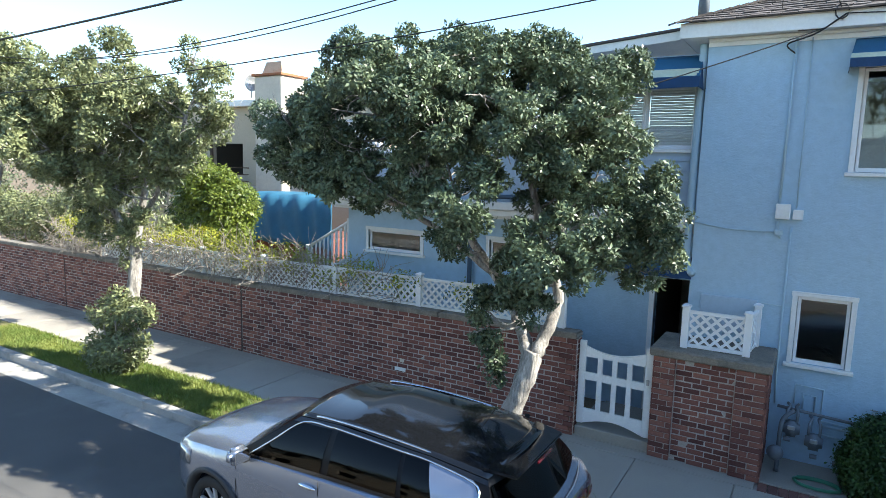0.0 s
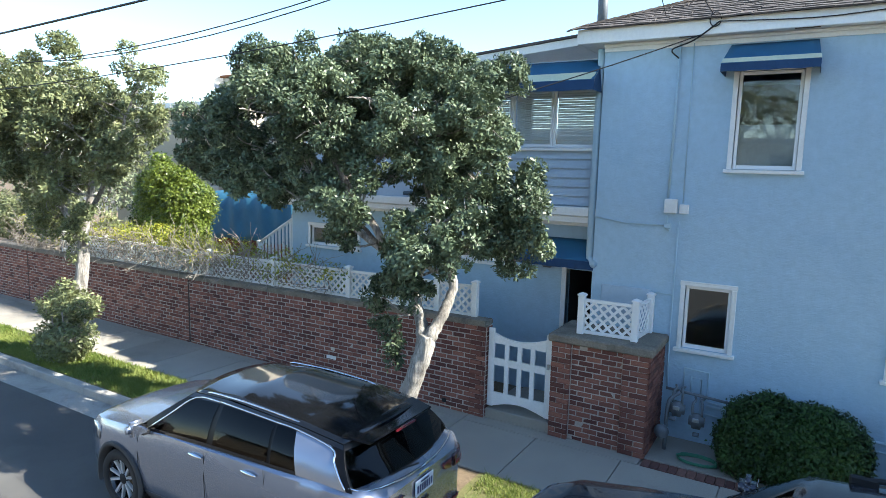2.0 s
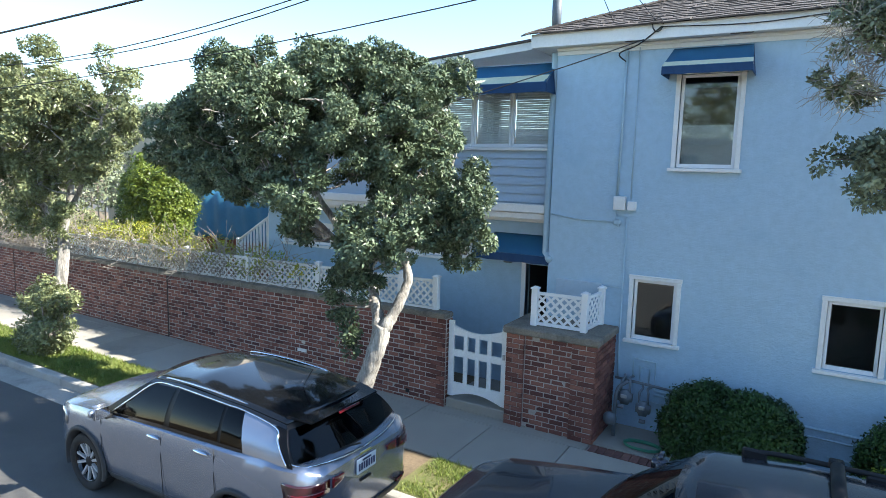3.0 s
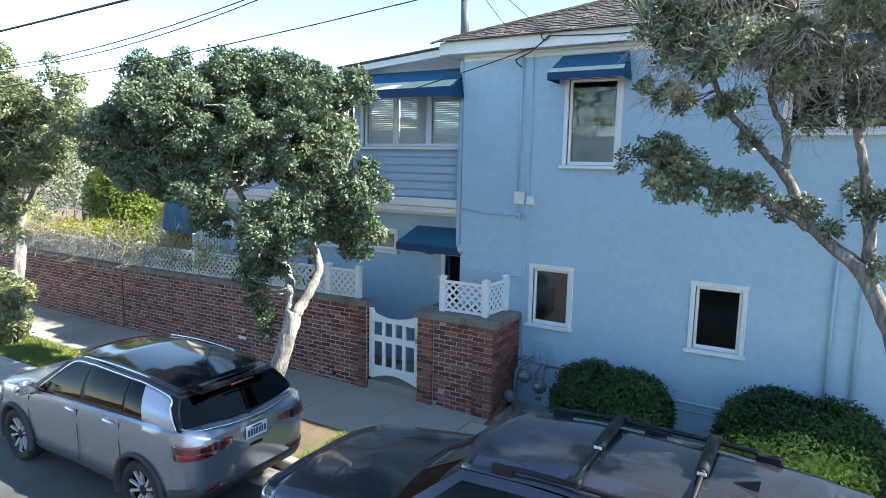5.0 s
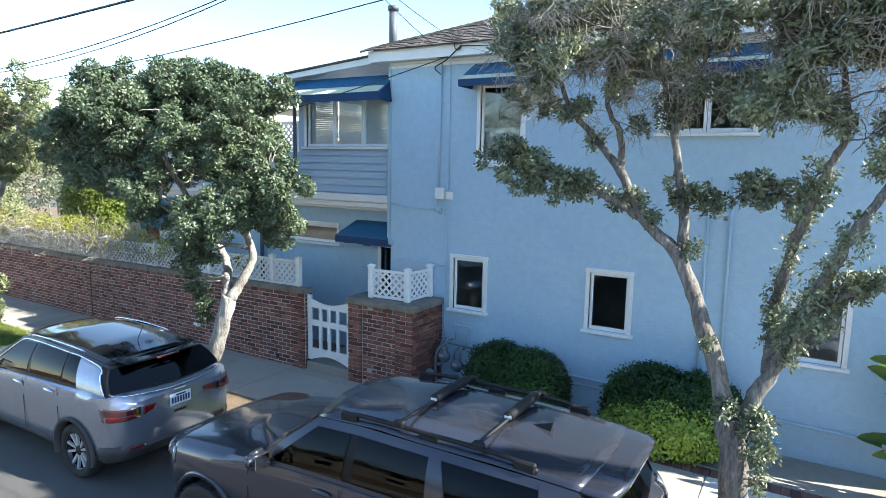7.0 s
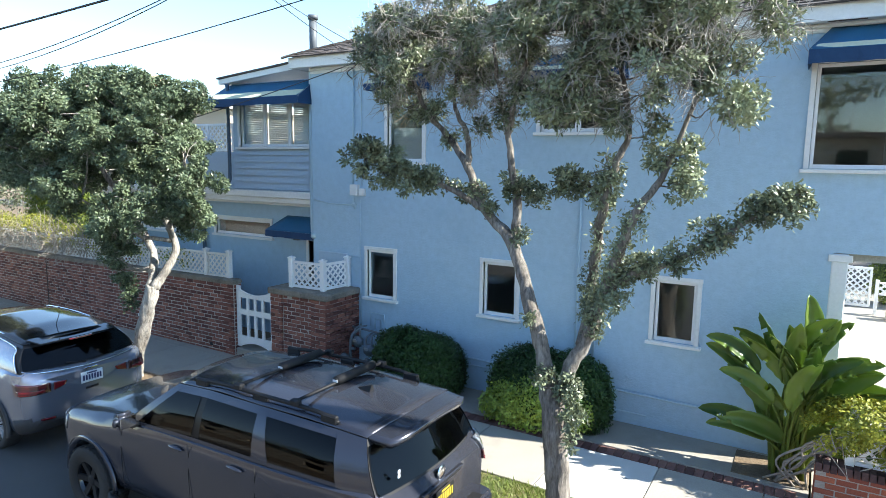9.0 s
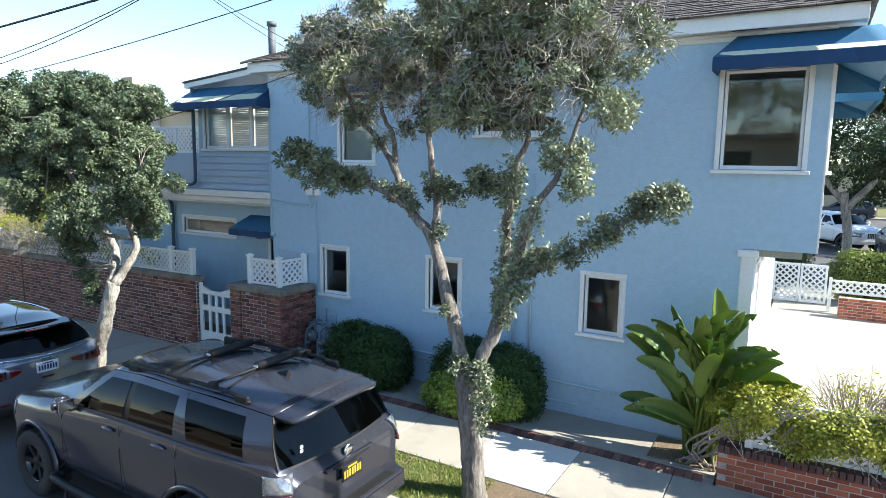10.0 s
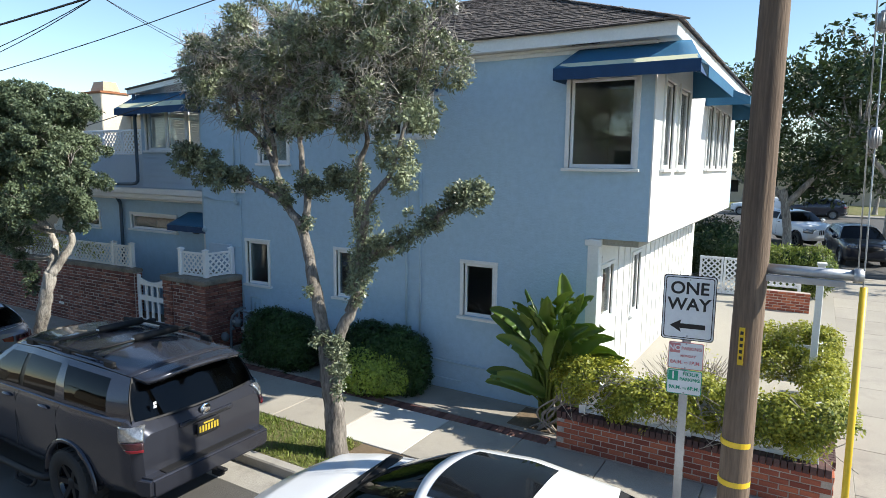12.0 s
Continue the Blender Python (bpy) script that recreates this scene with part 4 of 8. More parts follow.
def trellis(name, label, posts, z0, z1, mat=VINYL):
    """White vinyl trellis: posts with caps, two rails and a lattice between each pair."""
    t = thing(name, label, "trellis")
    for q in posts:
        p = tagged(box("post", q[0] - 0.045, q[0] + 0.045, q[1] - 0.045, q[1] + 0.045, z0 + q[2], z1 + 0.04 + q[2], mat, t, bevel=0.004))
        bm = bmesh.new()
        zz = z1 + 0.041 + q[2]
        vs = [bm.verts.new((q[0] + i * 0.058, q[1] + j * 0.058, zz + k)) for k in (0, 0.018) for i, j in ((-1, -1), (1, -1), (1, 1), (-1, 1))]
        tip = bm.verts.new((q[0], q[1], zz + 0.048))
        bm.faces.new(vs[3::-1])
        for i in range(4):
            bm.faces.new([vs[i], vs[(i + 1) % 4], vs[4 + (i + 1) % 4], vs[4 + i]])
            bm.faces.new([vs[4 + i], vs[4 + (i + 1) % 4], tip])
        part("post_cap", bm, mat, t)
    for p, q in zip(posts, posts[1:]):
        a, b = Vector((p[0], p[1], 0)), Vector((q[0], q[1], 0))
        length = (b - a).length - 0.09
        ang = math.atan2(b.y - a.y, b.x - a.x)
        slope = (q[2] - p[2]) / max(length, 0.1)
        m = Matrix.Translation(a + (b - a).normalized() * 0.045 + Vector((0, 0, p[2]))) @ Matrix.Rotation(ang, 4, "Z") @ Matrix(((1, 0, 0, 0), (0, 1, 0, 0), (slope, 0, 1, 0), (0, 0, 0, 1)))
        for za, zb in ((z0 + 0.015, z0 + 0.06), (z1 - 0.045, z1)):
            box("rail", 0.001, length - 0.001, -0.02, 0.02, za, zb, mat, t, bevel=0.003, m=m)
        lattice_panel("slat", length, z0 + 0.06, z1 - 0.045, m @ Matrix.Translation((0, -0.007, 0)), t, pitch=0.095, wide=0.036, mat=mat)
    return t


xs = [-3.65 - 0.69 * i for i in range(1)] + [-4.335] + [-4.335 - 1.83 * i for i in range(1, 7)]
trellis("wall_trellis", "weathered white lattice trellis along the brick wall top", [(xx, 8.60, wall_top(xx) - 1.66) for xx in reversed(xs)], 1.64, 2.15, VINYL_OLD)
trellis("pier_trellis", "small white lattice screen on the gate pier", [(-1.95, 8.62, 0), (-1.20, 8.65, 0), (-1.145, 9.27, 0)], 1.655, 2.17)

# low corner wall with lattice
corner_wall = thing("corner_wall", "low orange-red brick wall with dark brick coping", "brick wall", kind="structure")
CW_Y, CW_X0, CW_X1 = 8.22, 6.65, 9.95
box("core", CW_X0 + 0.012, CW_X1 - 0.012, CW_Y + 0.008, CW_Y + 0.23, 0.0, 0.575, MORTAR, corner_wall, bevel=0)
box("core", CW_X1 - 0.23, CW_X1 - 0.012, CW_Y + 0.231, 12.5, 0.0, 0.575, MORTAR, corner_wall, bevel=0)
trellis("corner_trellis", "white lattice fence on the low brick wall", [(6.98, 8.35, 0), (8.36, 8.35, 0), (9.74, 8.35, 0), (9.78, 10.2, 0), (9.78, 11.3, 0), (8.95, 11.3, 0)], 0.655, 1.30)
arbor = thing("arbor_post", "tall white painted timber post at the fence corner", "post")
box("post", 9.62, 9.71, 10.15, 10.24, 0.17, 2.72, WHITE, arbor, bevel=0.006)
box("cap", 9.605, 9.725, 10.135, 10.255, 2.72, 2.76, WHITE, arbor, bevel=0.008)

# ---- trees and shrubs ----
def limb_tube(points, r0, r1, n=9, wobble=0.012):
    pts = smooth_line(points, 6)
    k = len(pts)
    pts = [p + Vector((rng.uniform(-1, 1), rng.uniform(-1, 1), rng.uniform(-.5, .5))) * wobble for p in pts]
    radii = [r0 + (r1 - r0) * i / (k - 1) for i in range(k)]
    radii = [r * (1 + rng.uniform(-.08, .08)) for r in radii]
    return tube_data(pts, radii, n)


def nearest(points, target):
    return min(points, key=lambda p: (p - target).length + 0.6 * max(0.0, p.z - target.z))


def tree(name, label, trunk, limbs, lobes, rosettes, leaf_size, mat, twigs=0, branch_r=0.02, per=10, clump=(10, 0.42), gap=-0.4, droop=0.1, shell=0.3, bark=None, twig_z=0.0):
    """A tree: a flared trunk, main limbs, thin branches to each lobe, and a crown of leaf rosettes on uneven lobes."""
    t = thing(name, label, "tree")
    bark = bark or BARK
    pts, r0, r1 = trunk
    line = smooth_line(pts, 14)
    k = len(line)
    radii = [(r0 + (r1 - r0) * i / (k - 1)) * (1 + 0.55 * math.exp(-i * 0.45)) for i in range(k)]
    bm_v, bm_f = tube_data(line, radii, 26)
    bm_v = [v + (v - line[min(i // 26, k - 1)]).normalized() * (0.03 * noise.noise(Vector((v.x * 8, v.y * 8, v.z * 3.5))) + 0.014 * noise.noise(Vector((v.x * 25, v.y * 25, v.z * 9)))) for i, v in enumerate(bm_v)]
    link_mesh("trunk", bm_v, bm_f, bark, t, smooth=True)
    skeleton = list(line[len(line) // 2:])
    for lp, a, b in limbs:
        v, f = limb_tube(lp, a, b, 10)
        link_mesh("limb", v, f, bark, t, smooth=True)
        skeleton += smooth_line(lp, 4)
    chunks = []
    for q in lobes:
        c = Vector(q[:3])
        s = nearest(skeleton, c)
        d = c - s
        mid = s + d * 0.5 + Vector((0, 0, -0.08 * d.length)) + Vector((rng.uniform(-1, 1), rng.uniform(-1, 1), rng.uniform(-1, 1))) * 0.06
        chunks.append(limb_tube([s, mid, c], branch_r, branch_r * 0.35, 5, 0.008))
        for _ in range(4):
            e = c + Vector((rng.uniform(-1, 1) * q[3], rng.uniform(-1, 1) * q[4], rng.uniform(-1, 1) * q[5])) * 0.7
            chunks.append(limb_tube([c - d * 0.15, (c + e) * 0.5, e], branch_r * 0.45, 0.004, 4, 0.006))
    v, f = joined(chunks)
    tagged(link_mesh("fine_branching", v, f, bark, t, smooth=True), kind="stuff")
    clumps = clumped(lobes, clump[0], clump[1])
    p, o = blob_points(clumps, rosettes, nrng, shell)
    wob = np.array([noise.noise(Vector(q) * 2.1) for q in p])
    keep = wob > gap
    p, o = p[keep] + o[keep] * wob[keep, None] * 0.06, o[keep]
    o = o + np.array([0, 0, 0.25])
    quad_mesh("crown", leaf_cloud(p, o, per, leaf_size, nrng, spread=leaf_size * 0.8, droop=droop, aspect=0.46), mat, t)
    if twigs:
        chunks = []
        b = np.array([q for q in lobes if q[2] > twig_z])
        for _ in range(twigs):
            q = b[nrng.integers(len(b))]
            d = nrng.normal(size=3)
            d /= np.linalg.norm(d)
            a = Vector(q[:3] + d * q[3:] * 0.75)
            w = Vector(d) + Vector((0, 0, rng.uniform(-.5, .3)))
            pts2 = [a]
            for _k in range(4):
                w = (w + Vector((rng.uniform(-1, 1), rng.uniform(-1, 1), rng.uniform(-1, .8))) * 0.75).normalized()
                pts2.append(pts2[-1] + w * rng.uniform(0.03, 0.09))
            chunks.append(tube_data(pts2, [0.0042, 0.0036, 0.003, 0.0024, 0.0016], 3, cap=False))
        v, f = joined(chunks)
        tagged(link_mesh("twig_tangle", v, f, DEAD_TWIG, t), "bare grey dead twigs", kind="stuff")
    return t


def lobes_in(c, r, n, lo, hi, seed, skip=None, surface=0.75, apart=0.55):
    """n uneven lobes spread over an ellipsoid."""
    g = random.Random(seed)
    out = []
    tries = 0
    while len(out) < n and tries < 4000:
        tries += 1
        d = Vector((g.gauss(0, 1), g.gauss(0, 1), g.gauss(0, 1))).normalized() * g.uniform(surface, 1.0)
        p = Vector((c[0] + d.x * r[0], c[1] + d.y * r[1], c[2] + d.z * r[2]))
        if skip and skip(p):
            continue
        if any((p - Vector(q[:3])).length < apart * (lo + hi) / 2 for q in out):
            continue
        s = g.uniform(lo, hi)
        out.append((p.x, p.y, p.z, s * g.uniform(0.9, 1.2), s * g.uniform(0.9, 1.15), s * g.uniform(0.75, 0.95)))
    return out


def clumped(lobes, n, part_of):
    """Each lobe as a ball of smaller clumps."""
    g = random.Random(len(lobes))
    out = []
    for q in lobes:
        for _ in range(n):
            d = Vector((g.gauss(0, 1), g.gauss(0, 1), g.gauss(0, 1) + 0.25)).normalized() * g.uniform(0.55, 0.82)
            r = part_of * g.uniform(0.7, 1.15)
            out.append((q[0] + d.x * q[3], q[1] + d.y * q[4], q[2] + d.z * q[5], q[3] * r, q[4] * r, q[5] * r * 0.9))
    return out


# dense tree by the gate
def crown_gap(p):
    """Open parts of the crown: below the far side, and a hole through the middle."""
    return p.z < 3.55 or (-4.45 < p.x < -3.25 and p.z < 4.15)


lob = lobes_in((-4.62, 6.62, 4.42), (2.40, 1.35, 1.05), 58, 0.32, 0.50, 3, skip=crown_gap, apart=1.0)
lob += lobes_in((-4.55, 6.65, 4.75), (1.7, 0.7, 0.5), 12, 0.40, 0.52, 8, surface=0.3, skip=crown_gap, apart=0.8)
lob += [(-7.0, 6.6, 4.3, .36, .36, .34), (-6.6, 6.4, 3.9, .36, .34, .28), (-6.0, 6.1, 3.75, .36, .34, .28), (-5.4, 5.8, 3.7, .36, .36, .28), (-4.9, 5.6, 3.75, .34, .34, .28),
        (-4.05, 5.55, 3.6, .32, .30, .27), (-3.6, 5.4, 3.55, .34, .32, .29), (-3.8, 5.6, 3.25, .28, .28, .25),
        (-3.15, 5.8, 3.2, .33, .30, .28), (-2.85, 5.75, 2.95, .36, .32, .30), (-2.55, 5.9, 2.95, .27, .26, .24), (-3.25, 6.0, 2.75, .30, .28, .26), (-3.0, 5.95, 2.55, .26, .25, .23),
        (-3.8, 6.35, 2.35, .25, .24, .26), (-3.62, 6.3, 2.62, .27, .25, .25), (-3.86, 6.4, 2.08, .18, .18, .18),
        (-2.25, 6.6, 4.1, .42, .40, .36), (-2.05, 6.5, 3.65, .42, .40, .36), (-2.3, 6.25, 3.35, .38, .36, .32), (-1.98, 6.7, 3.2, .35, .34, .30), (-2.5, 6.8, 3.1, .32, .32, .26),
        (-2.1, 6.6, 2.88, .20, .20, .17), (-2.6, 6.2, 3.75, .36, .36, .32), (-2.35, 7.0, 3.6, .38, .38, .34), (-2.8, 6.9, 4.3, .40, .40, .36), (-3.0, 7.2, 3.6, .34, .34, .30), (-2.9, 6.1, 4.0, .38, .36, .34), (-2.7, 5.9, 3.4, .32, .32, .28), (-1.9, 6.3, 3.4, .34, .32, .30), (-2.45, 5.9, 3.15, .30, .30, .26), (-4.3, 5.5, 3.95, .34, .32, .28), (-3.5, 5.6, 3.85, .30, .30, .24), (-4.4, 6.3, 3.05, .26, .26, .22), (-3.4, 6.2, 3.0, .30, .28, .26)]
tree("street_tree", "dense round-crowned evergreen with a leaning forked pale trunk", ([(-3.88, 6.60, 0.02), (-3.80, 6.60, 0.45), (-3.55, 6.59, 1.0), (-3.36, 6.61, 1.55), (-3.30, 6.65, 1.85)], 0.125, 0.115),
     [([(-3.32, 6.64, 1.75), (-3.55, 6.85, 2.05), (-3.83, 7.05, 2.36), (-4.3, 7.0, 3.0), (-4.8, 6.8, 3.8), (-5.3, 6.7, 4.6)], 0.085, 0.03),
      ([(-3.28, 6.65, 1.8), (-3.2, 6.85, 2.1), (-3.17, 7.05, 2.49), (-3.35, 6.95, 3.1), (-3.5, 6.8, 3.9), (-3.7, 6.7, 4.7)], 0.085, 0.03),
      ([(-4.05, 7.03, 2.65), (-4.9, 6.9, 3.2), (-5.8, 6.8, 3.6), (-6.5, 6.8, 3.9)], 0.05, 0.02),
      ([(-3.9, 7.0, 2.55), (-3.9, 6.4, 3.0), (-3.8, 5.8, 3.35)], 0.04, 0.02),
      ([(-3.25, 7.0, 2.6), (-3.1, 6.4, 2.75), (-2.95, 5.95, 2.95)], 0.04, 0.02),
      ([(-3.3, 7.0, 2.8), (-2.9, 6.9, 3.1), (-2.5, 6.9, 3.3)], 0.045, 0.02)],
     lob, 48000, 0.056, LEAF_A, per=7, clump=(7, 0.36), gap=-0.45, shell=0.22)
# tuft low on its trunk
g = thing("trunk_shoots", "dark leafy shoots growing low on the leaning trunk", "shoots")
p, o = blob_points([(-3.82, 6.52, 1.92, .12, .12, .13), (-3.72, 6.5, 1.68, .10, .10, .10), (-3.7, 6.5, 1.5, .07, .07, .07)], 90, nrng)
quad_mesh("foliage", leaf_cloud(p, o, 9, 0.075, nrng, spread=0.08), LEAF_A, g)

# lighter tree farther along
lob = lobes_in((-11.9, 6.8, 4.5), (2.1, 1.4, 1.35), 42, 0.42, 0.62, 11, skip=lambda p: p.z < 3.2 and abs(p.x + 11.6) > 1.3, surface=0.6)
lob += [(-11.1, 6.6, 2.55, .36, .36, .32), (-10.5, 6.7, 2.95, .40, .40, .33), (-12.1, 6.7, 2.9, .45, .42, .33), (-11.35, 6.7, 2.15, .26, .26, .22), (-11.6, 6.8, 5.85, .46, .44, .40),
        (-9.5, 6.8, 5.55, .36, .34, .36), (-9.0, 6.8, 5.2, .36, .34, .34), (-8.8, 6.8, 4.75, .36, .34, .34), (-9.2, 6.7, 4.35, .40, .38, .34), (-9.75, 6.7, 3.95, .42, .40, .36), (-9.85, 6.6, 4.9, .34, .34, .32), (-10.2, 6.6, 3.5, .38, .36, .33), (-11.5, 6.3, 3.2, .42, .36, .34), (-10.9, 6.2, 3.5, .40, .36, .34), (-11.8, 6.3, 2.6, .32, .30, .26), (-10.6, 6.4, 4.2, .40, .36, .34)]
tree("street_tree", "loose-crowned olive-green street tree with a pale trunk", ([(-11.22, 6.50, 0.02), (-11.25, 6.55, 0.6), (-11.2, 6.7, 1.5), (-11.2, 6.8, 2.45)], 0.125, 0.105),
     [([(-11.2, 6.8, 2.3), (-11.7, 6.7, 3.0), (-12.4, 6.6, 3.8), (-12.9, 6.6, 4.8)], 0.075, 0.025),
      ([(-11.2, 6.8, 2.4), (-11.1, 6.9, 3.2), (-10.9, 6.9, 4.2), (-11.1, 6.9, 5.2)], 0.075, 0.025),
      ([(-11.15, 6.85, 2.8), (-10.5, 6.8, 3.4), (-9.9, 6.7, 4.1), (-9.3, 6.8, 5.2)], 0.05, 0.02)],
     lob, 27000, 0.070, LEAF_C, twigs=700, per=7, clump=(7, 0.42), gap=-0.28, shell=0.25)
g = thing("trunk_skirt", "grey-green leafy shoots round the foot of a street tree", "shrub")
p, o = blob_points([(-11.35, 6.35, 0.45, .62, .45, .40), (-10.95, 6.35, 0.62, .45, .4, .3), (-11.5, 6.45, 1.15, .40, .35, .28), (-10.85, 6.5, 1.22, .36, .32, .25), (-11.3, 6.5, 1.5, .22, .2, .16)], 900, nrng)
quad_mesh("foliage", leaf_cloud(p, o, 9, 0.085, nrng, spread=0.09), LEAF_C, g)
for dx, dy in ((-0.3, -0.1), (-0.1, -0.22), (0.15, -0.18), (0.3, 0.0)):
    tube("shoot", smooth_line([(-11.22 + dx * 0.4, 6.5 + dy * 0.4, 0.11), (-11.22 + dx, 6.48 + dy, 0.5), (-11.22 + dx * 1.2, 6.46 + dy * 1.2, 1.1)], 5), 0.014, TWIG, g, n=5)
lob = lobes_in((-16.8, 6.9, 4.8), (2.2, 1.5, 1.5), 26, 0.5, 0.75, 21, surface=0.5)
tree("street_tree", "pale olive street tree with thin crown", ([(-16.9, 6.5, 0.02), (-16.9, 6.6, 1.2), (-16.8, 6.8, 2.6)], 0.12, 0.10),
     [([(-16.8, 6.8, 2.5), (-17.4, 6.8, 3.6), (-17.9, 6.8, 4.9)], 0.07, 0.025), ([(-16.8, 6.8, 2.5), (-16.3, 6.9, 3.6), (-16.0, 6.9, 4.9)], 0.07, 0.025)],
     lob, 7500, 0.10, LEAF_C, twigs=500, per=8)

# open, twiggy forked tree in front of the house
def along(points, n, r0, r1, seed, off=0.06):
    """Small uneven lobes strung along a limb."""
    g = random.Random(seed)
    line = smooth_line(points, 8)
    out = []
    for i in range(n):
        p = line[int((i + g.random()) / n * (len(line) - 1))]
        r = (r0 + (r1 - r0) * i / max(1, n - 1)) * g.uniform(0.8, 1.2)
        out.append((p.x + g.uniform(-off, off), p.y + g.uniform(-off, off), p.z + g.uniform(-off, off), r, r * 0.9, r * g.uniform(0.8, 1.1)))
    return out


lob = lobes_in((2.5, 6.75, 5.35), (1.45, 1.05, 0.95), 50, 0.12, 0.23, 31, surface=0.25, apart=1.2, skip=lambda p: p.z < 4.62)
lob += lobes_in((4.75, 6.2, 5.3), (1.45, 1.1, 0.95), 58, 0.13, 0.25, 32, surface=0.25, apart=1.15, skip=lambda p: p.z < 4.45)
lob += along([(2.6, 6.5, 3.75), (2.3, 6.35, 3.9), (1.95, 6.22, 4.02), (1.6, 6.16, 4.14)], 13, .15, .20, 33, .13)
lob += along([(4.75, 6.35, 2.92), (5.2, 6.38, 3.08), (5.6, 6.42, 3.32), (5.95, 6.47, 3.58), (6.25, 6.5, 3.78)], 18, .11, .17, 35, .08)
lob += [(2.9, 6.7, 3.62, .17, .16, .14), (2.66, 6.6, 3.72, .13, .13, .11), (3.18, 6.62, 3.48, .09, .09, .09), (3.42, 6.7, 3.78, .15, .15, .16), (3.62, 6.66, 3.72, .15, .14, .12), (3.8, 6.6, 3.68, .13, .12, .11),
        (3.58, 6.6, 3.22, .10, .10, .09), (4.2, 6.55, 3.84, .17, .16, .15), (4.38, 6.5, 3.72, .18, .17, .16), (4.0, 6.58, 3.84, .13, .12, .11), (4.62, 6.35, 4.0, .20, .2, .18), (4.95, 6.4, 4.3, .22, .2, .2),
        (5.2, 6.4, 4.1, .2, .2, .18), (5.3, 6.3, 3.85, .16, .15, .14), (2.55, 6.85, 4.3, .17, .16, .15), (2.3, 6.8, 4.62, .2, .2, .18), (2.85, 6.8, 4.45, .15, .15, .14), (3.3, 6.75, 4.62, .2, .18, .18), (3.6, 6.5, 4.85, .2, .2, .18),
        (3.86, 6.32, 2.32, .09, .09, .09), (4.34, 6.3, 1.62, .12, .11, .12), (4.38, 6.28, 1.38, .11, .11, .13), (4.36, 6.28, 1.14, .09, .09, .10), (4.02, 6.3, 1.76, .10, .1, .09), (4.4, 6.66, 2.42, .11, .1, .1), (4.5, 6.45, 2.35, .10, .1, .1), (4.7, 6.35, 2.65, .13, .12, .12)]
forked = tree("street_tree", "open-crowned forked street tree with many dry twigs", ([(4.235, 6.40, 0.02), (4.21, 6.40, 0.4), (4.17, 6.40, 0.9), (4.12, 6.40, 1.35), (4.07, 6.42, 1.62)], 0.135, 0.125),
     [([(4.07, 6.42, 1.5), (3.95, 6.42, 2.0), (3.72, 6.5, 2.6), (3.47, 6.61, 3.13), (3.06, 6.7, 3.5), (2.79, 6.78, 3.96), (2.46, 6.88, 4.33), (2.22, 6.75, 4.65), (1.95, 6.7, 5.2)], 0.095, 0.018),
      ([(3.08, 6.70, 3.47), (2.75, 6.58, 3.68), (2.35, 6.38, 3.88), (1.95, 6.24, 4.02), (1.6, 6.16, 4.14)], 0.038, 0.010),
      ([(2.78, 6.8, 3.95), (2.76, 6.8, 4.35), (2.6, 6.75, 4.75), (2.75, 6.6, 5.4)], 0.042, 0.014),
      ([(3.5, 6.60, 3.06), (3.47, 6.72, 3.56), (3.39, 6.72, 3.99), (3.31, 6.76, 4.38), (3.18, 6.8, 4.8), (3.1, 6.7, 5.5)], 0.060, 0.016),
      ([(3.31, 6.76, 4.36), (3.5, 6.56, 4.75), (3.7, 6.5, 5.4)], 0.036, 0.014),
      ([(4.12, 6.42, 1.36), (4.26, 6.46, 1.82), (4.41, 6.52, 2.15), (4.58, 6.46, 2.65), (4.80, 6.28, 3.25), (4.97, 6.2, 3.63), (5.14, 6.38, 3.95), (5.4, 6.4, 4.7)], 0.092, 0.020),
      ([(4.36, 6.52, 2.10), (4.37, 6.72, 2.42), (4.38, 6.75, 2.85), (4.54, 6.49, 3.59), (4.67, 6.35, 4.0), (4.78, 6.37, 4.42), (4.65, 6.2, 5.3)], 0.070, 0.020),
      ([(4.56, 6.48, 3.6), (4.42, 6.5, 3.78), (4.2, 6.55, 3.86)], 0.022, 0.010),
      ([(4.60, 6.45, 2.70), (4.9, 6.36, 2.95), (5.25, 6.38, 3.10), (5.65, 6.43, 3.36), (6.0, 6.48, 3.62), (6.27, 6.5, 3.80)], 0.042, 0.010)],
     [(*q[:3], *[v * 1.15 for v in q[3:]]) for q in lob], 25000, 0.052, LEAF_B, twigs=5600, branch_r=0.010, per=7, shell=0.75, clump=(6, 0.48), gap=-0.25, bark=BARK_DARK, twig_z=4.3)


def limb_leaves(parent, points, n, r, size, mat):
    """Leaf rosettes crowding round a limb."""
    line = smooth_line(points, 10)
    c = np.array([line[int(k)][:] for k in nrng.integers(0, len(line), n)])
    d = nrng.normal(size=(n, 3))
    d /= np.linalg.norm(d, axis=1, keepdims=True)
    quad_mesh("limb_leaves", leaf_cloud(c + d * r * nrng.uniform(0.2, 1.0, (n, 1)), d + np.array([0, 0, 0.3]), 8, size, nrng, spread=size * 0.8, aspect=0.46), mat, parent)


limb_leaves(forked, [(4.5, 6.5, 2.5), (4.62, 6.42, 2.8), (4.80, 6.28, 3.25), (4.97, 6.2, 3.63)], 230, 0.17, 0.050, LEAF_B)
limb_leaves(forked, [(4.38, 6.7, 2.5), (4.38, 6.75, 2.85), (4.54, 6.49, 3.59), (4.67, 6.35, 4.0)], 200, 0.14, 0.050, LEAF_B)
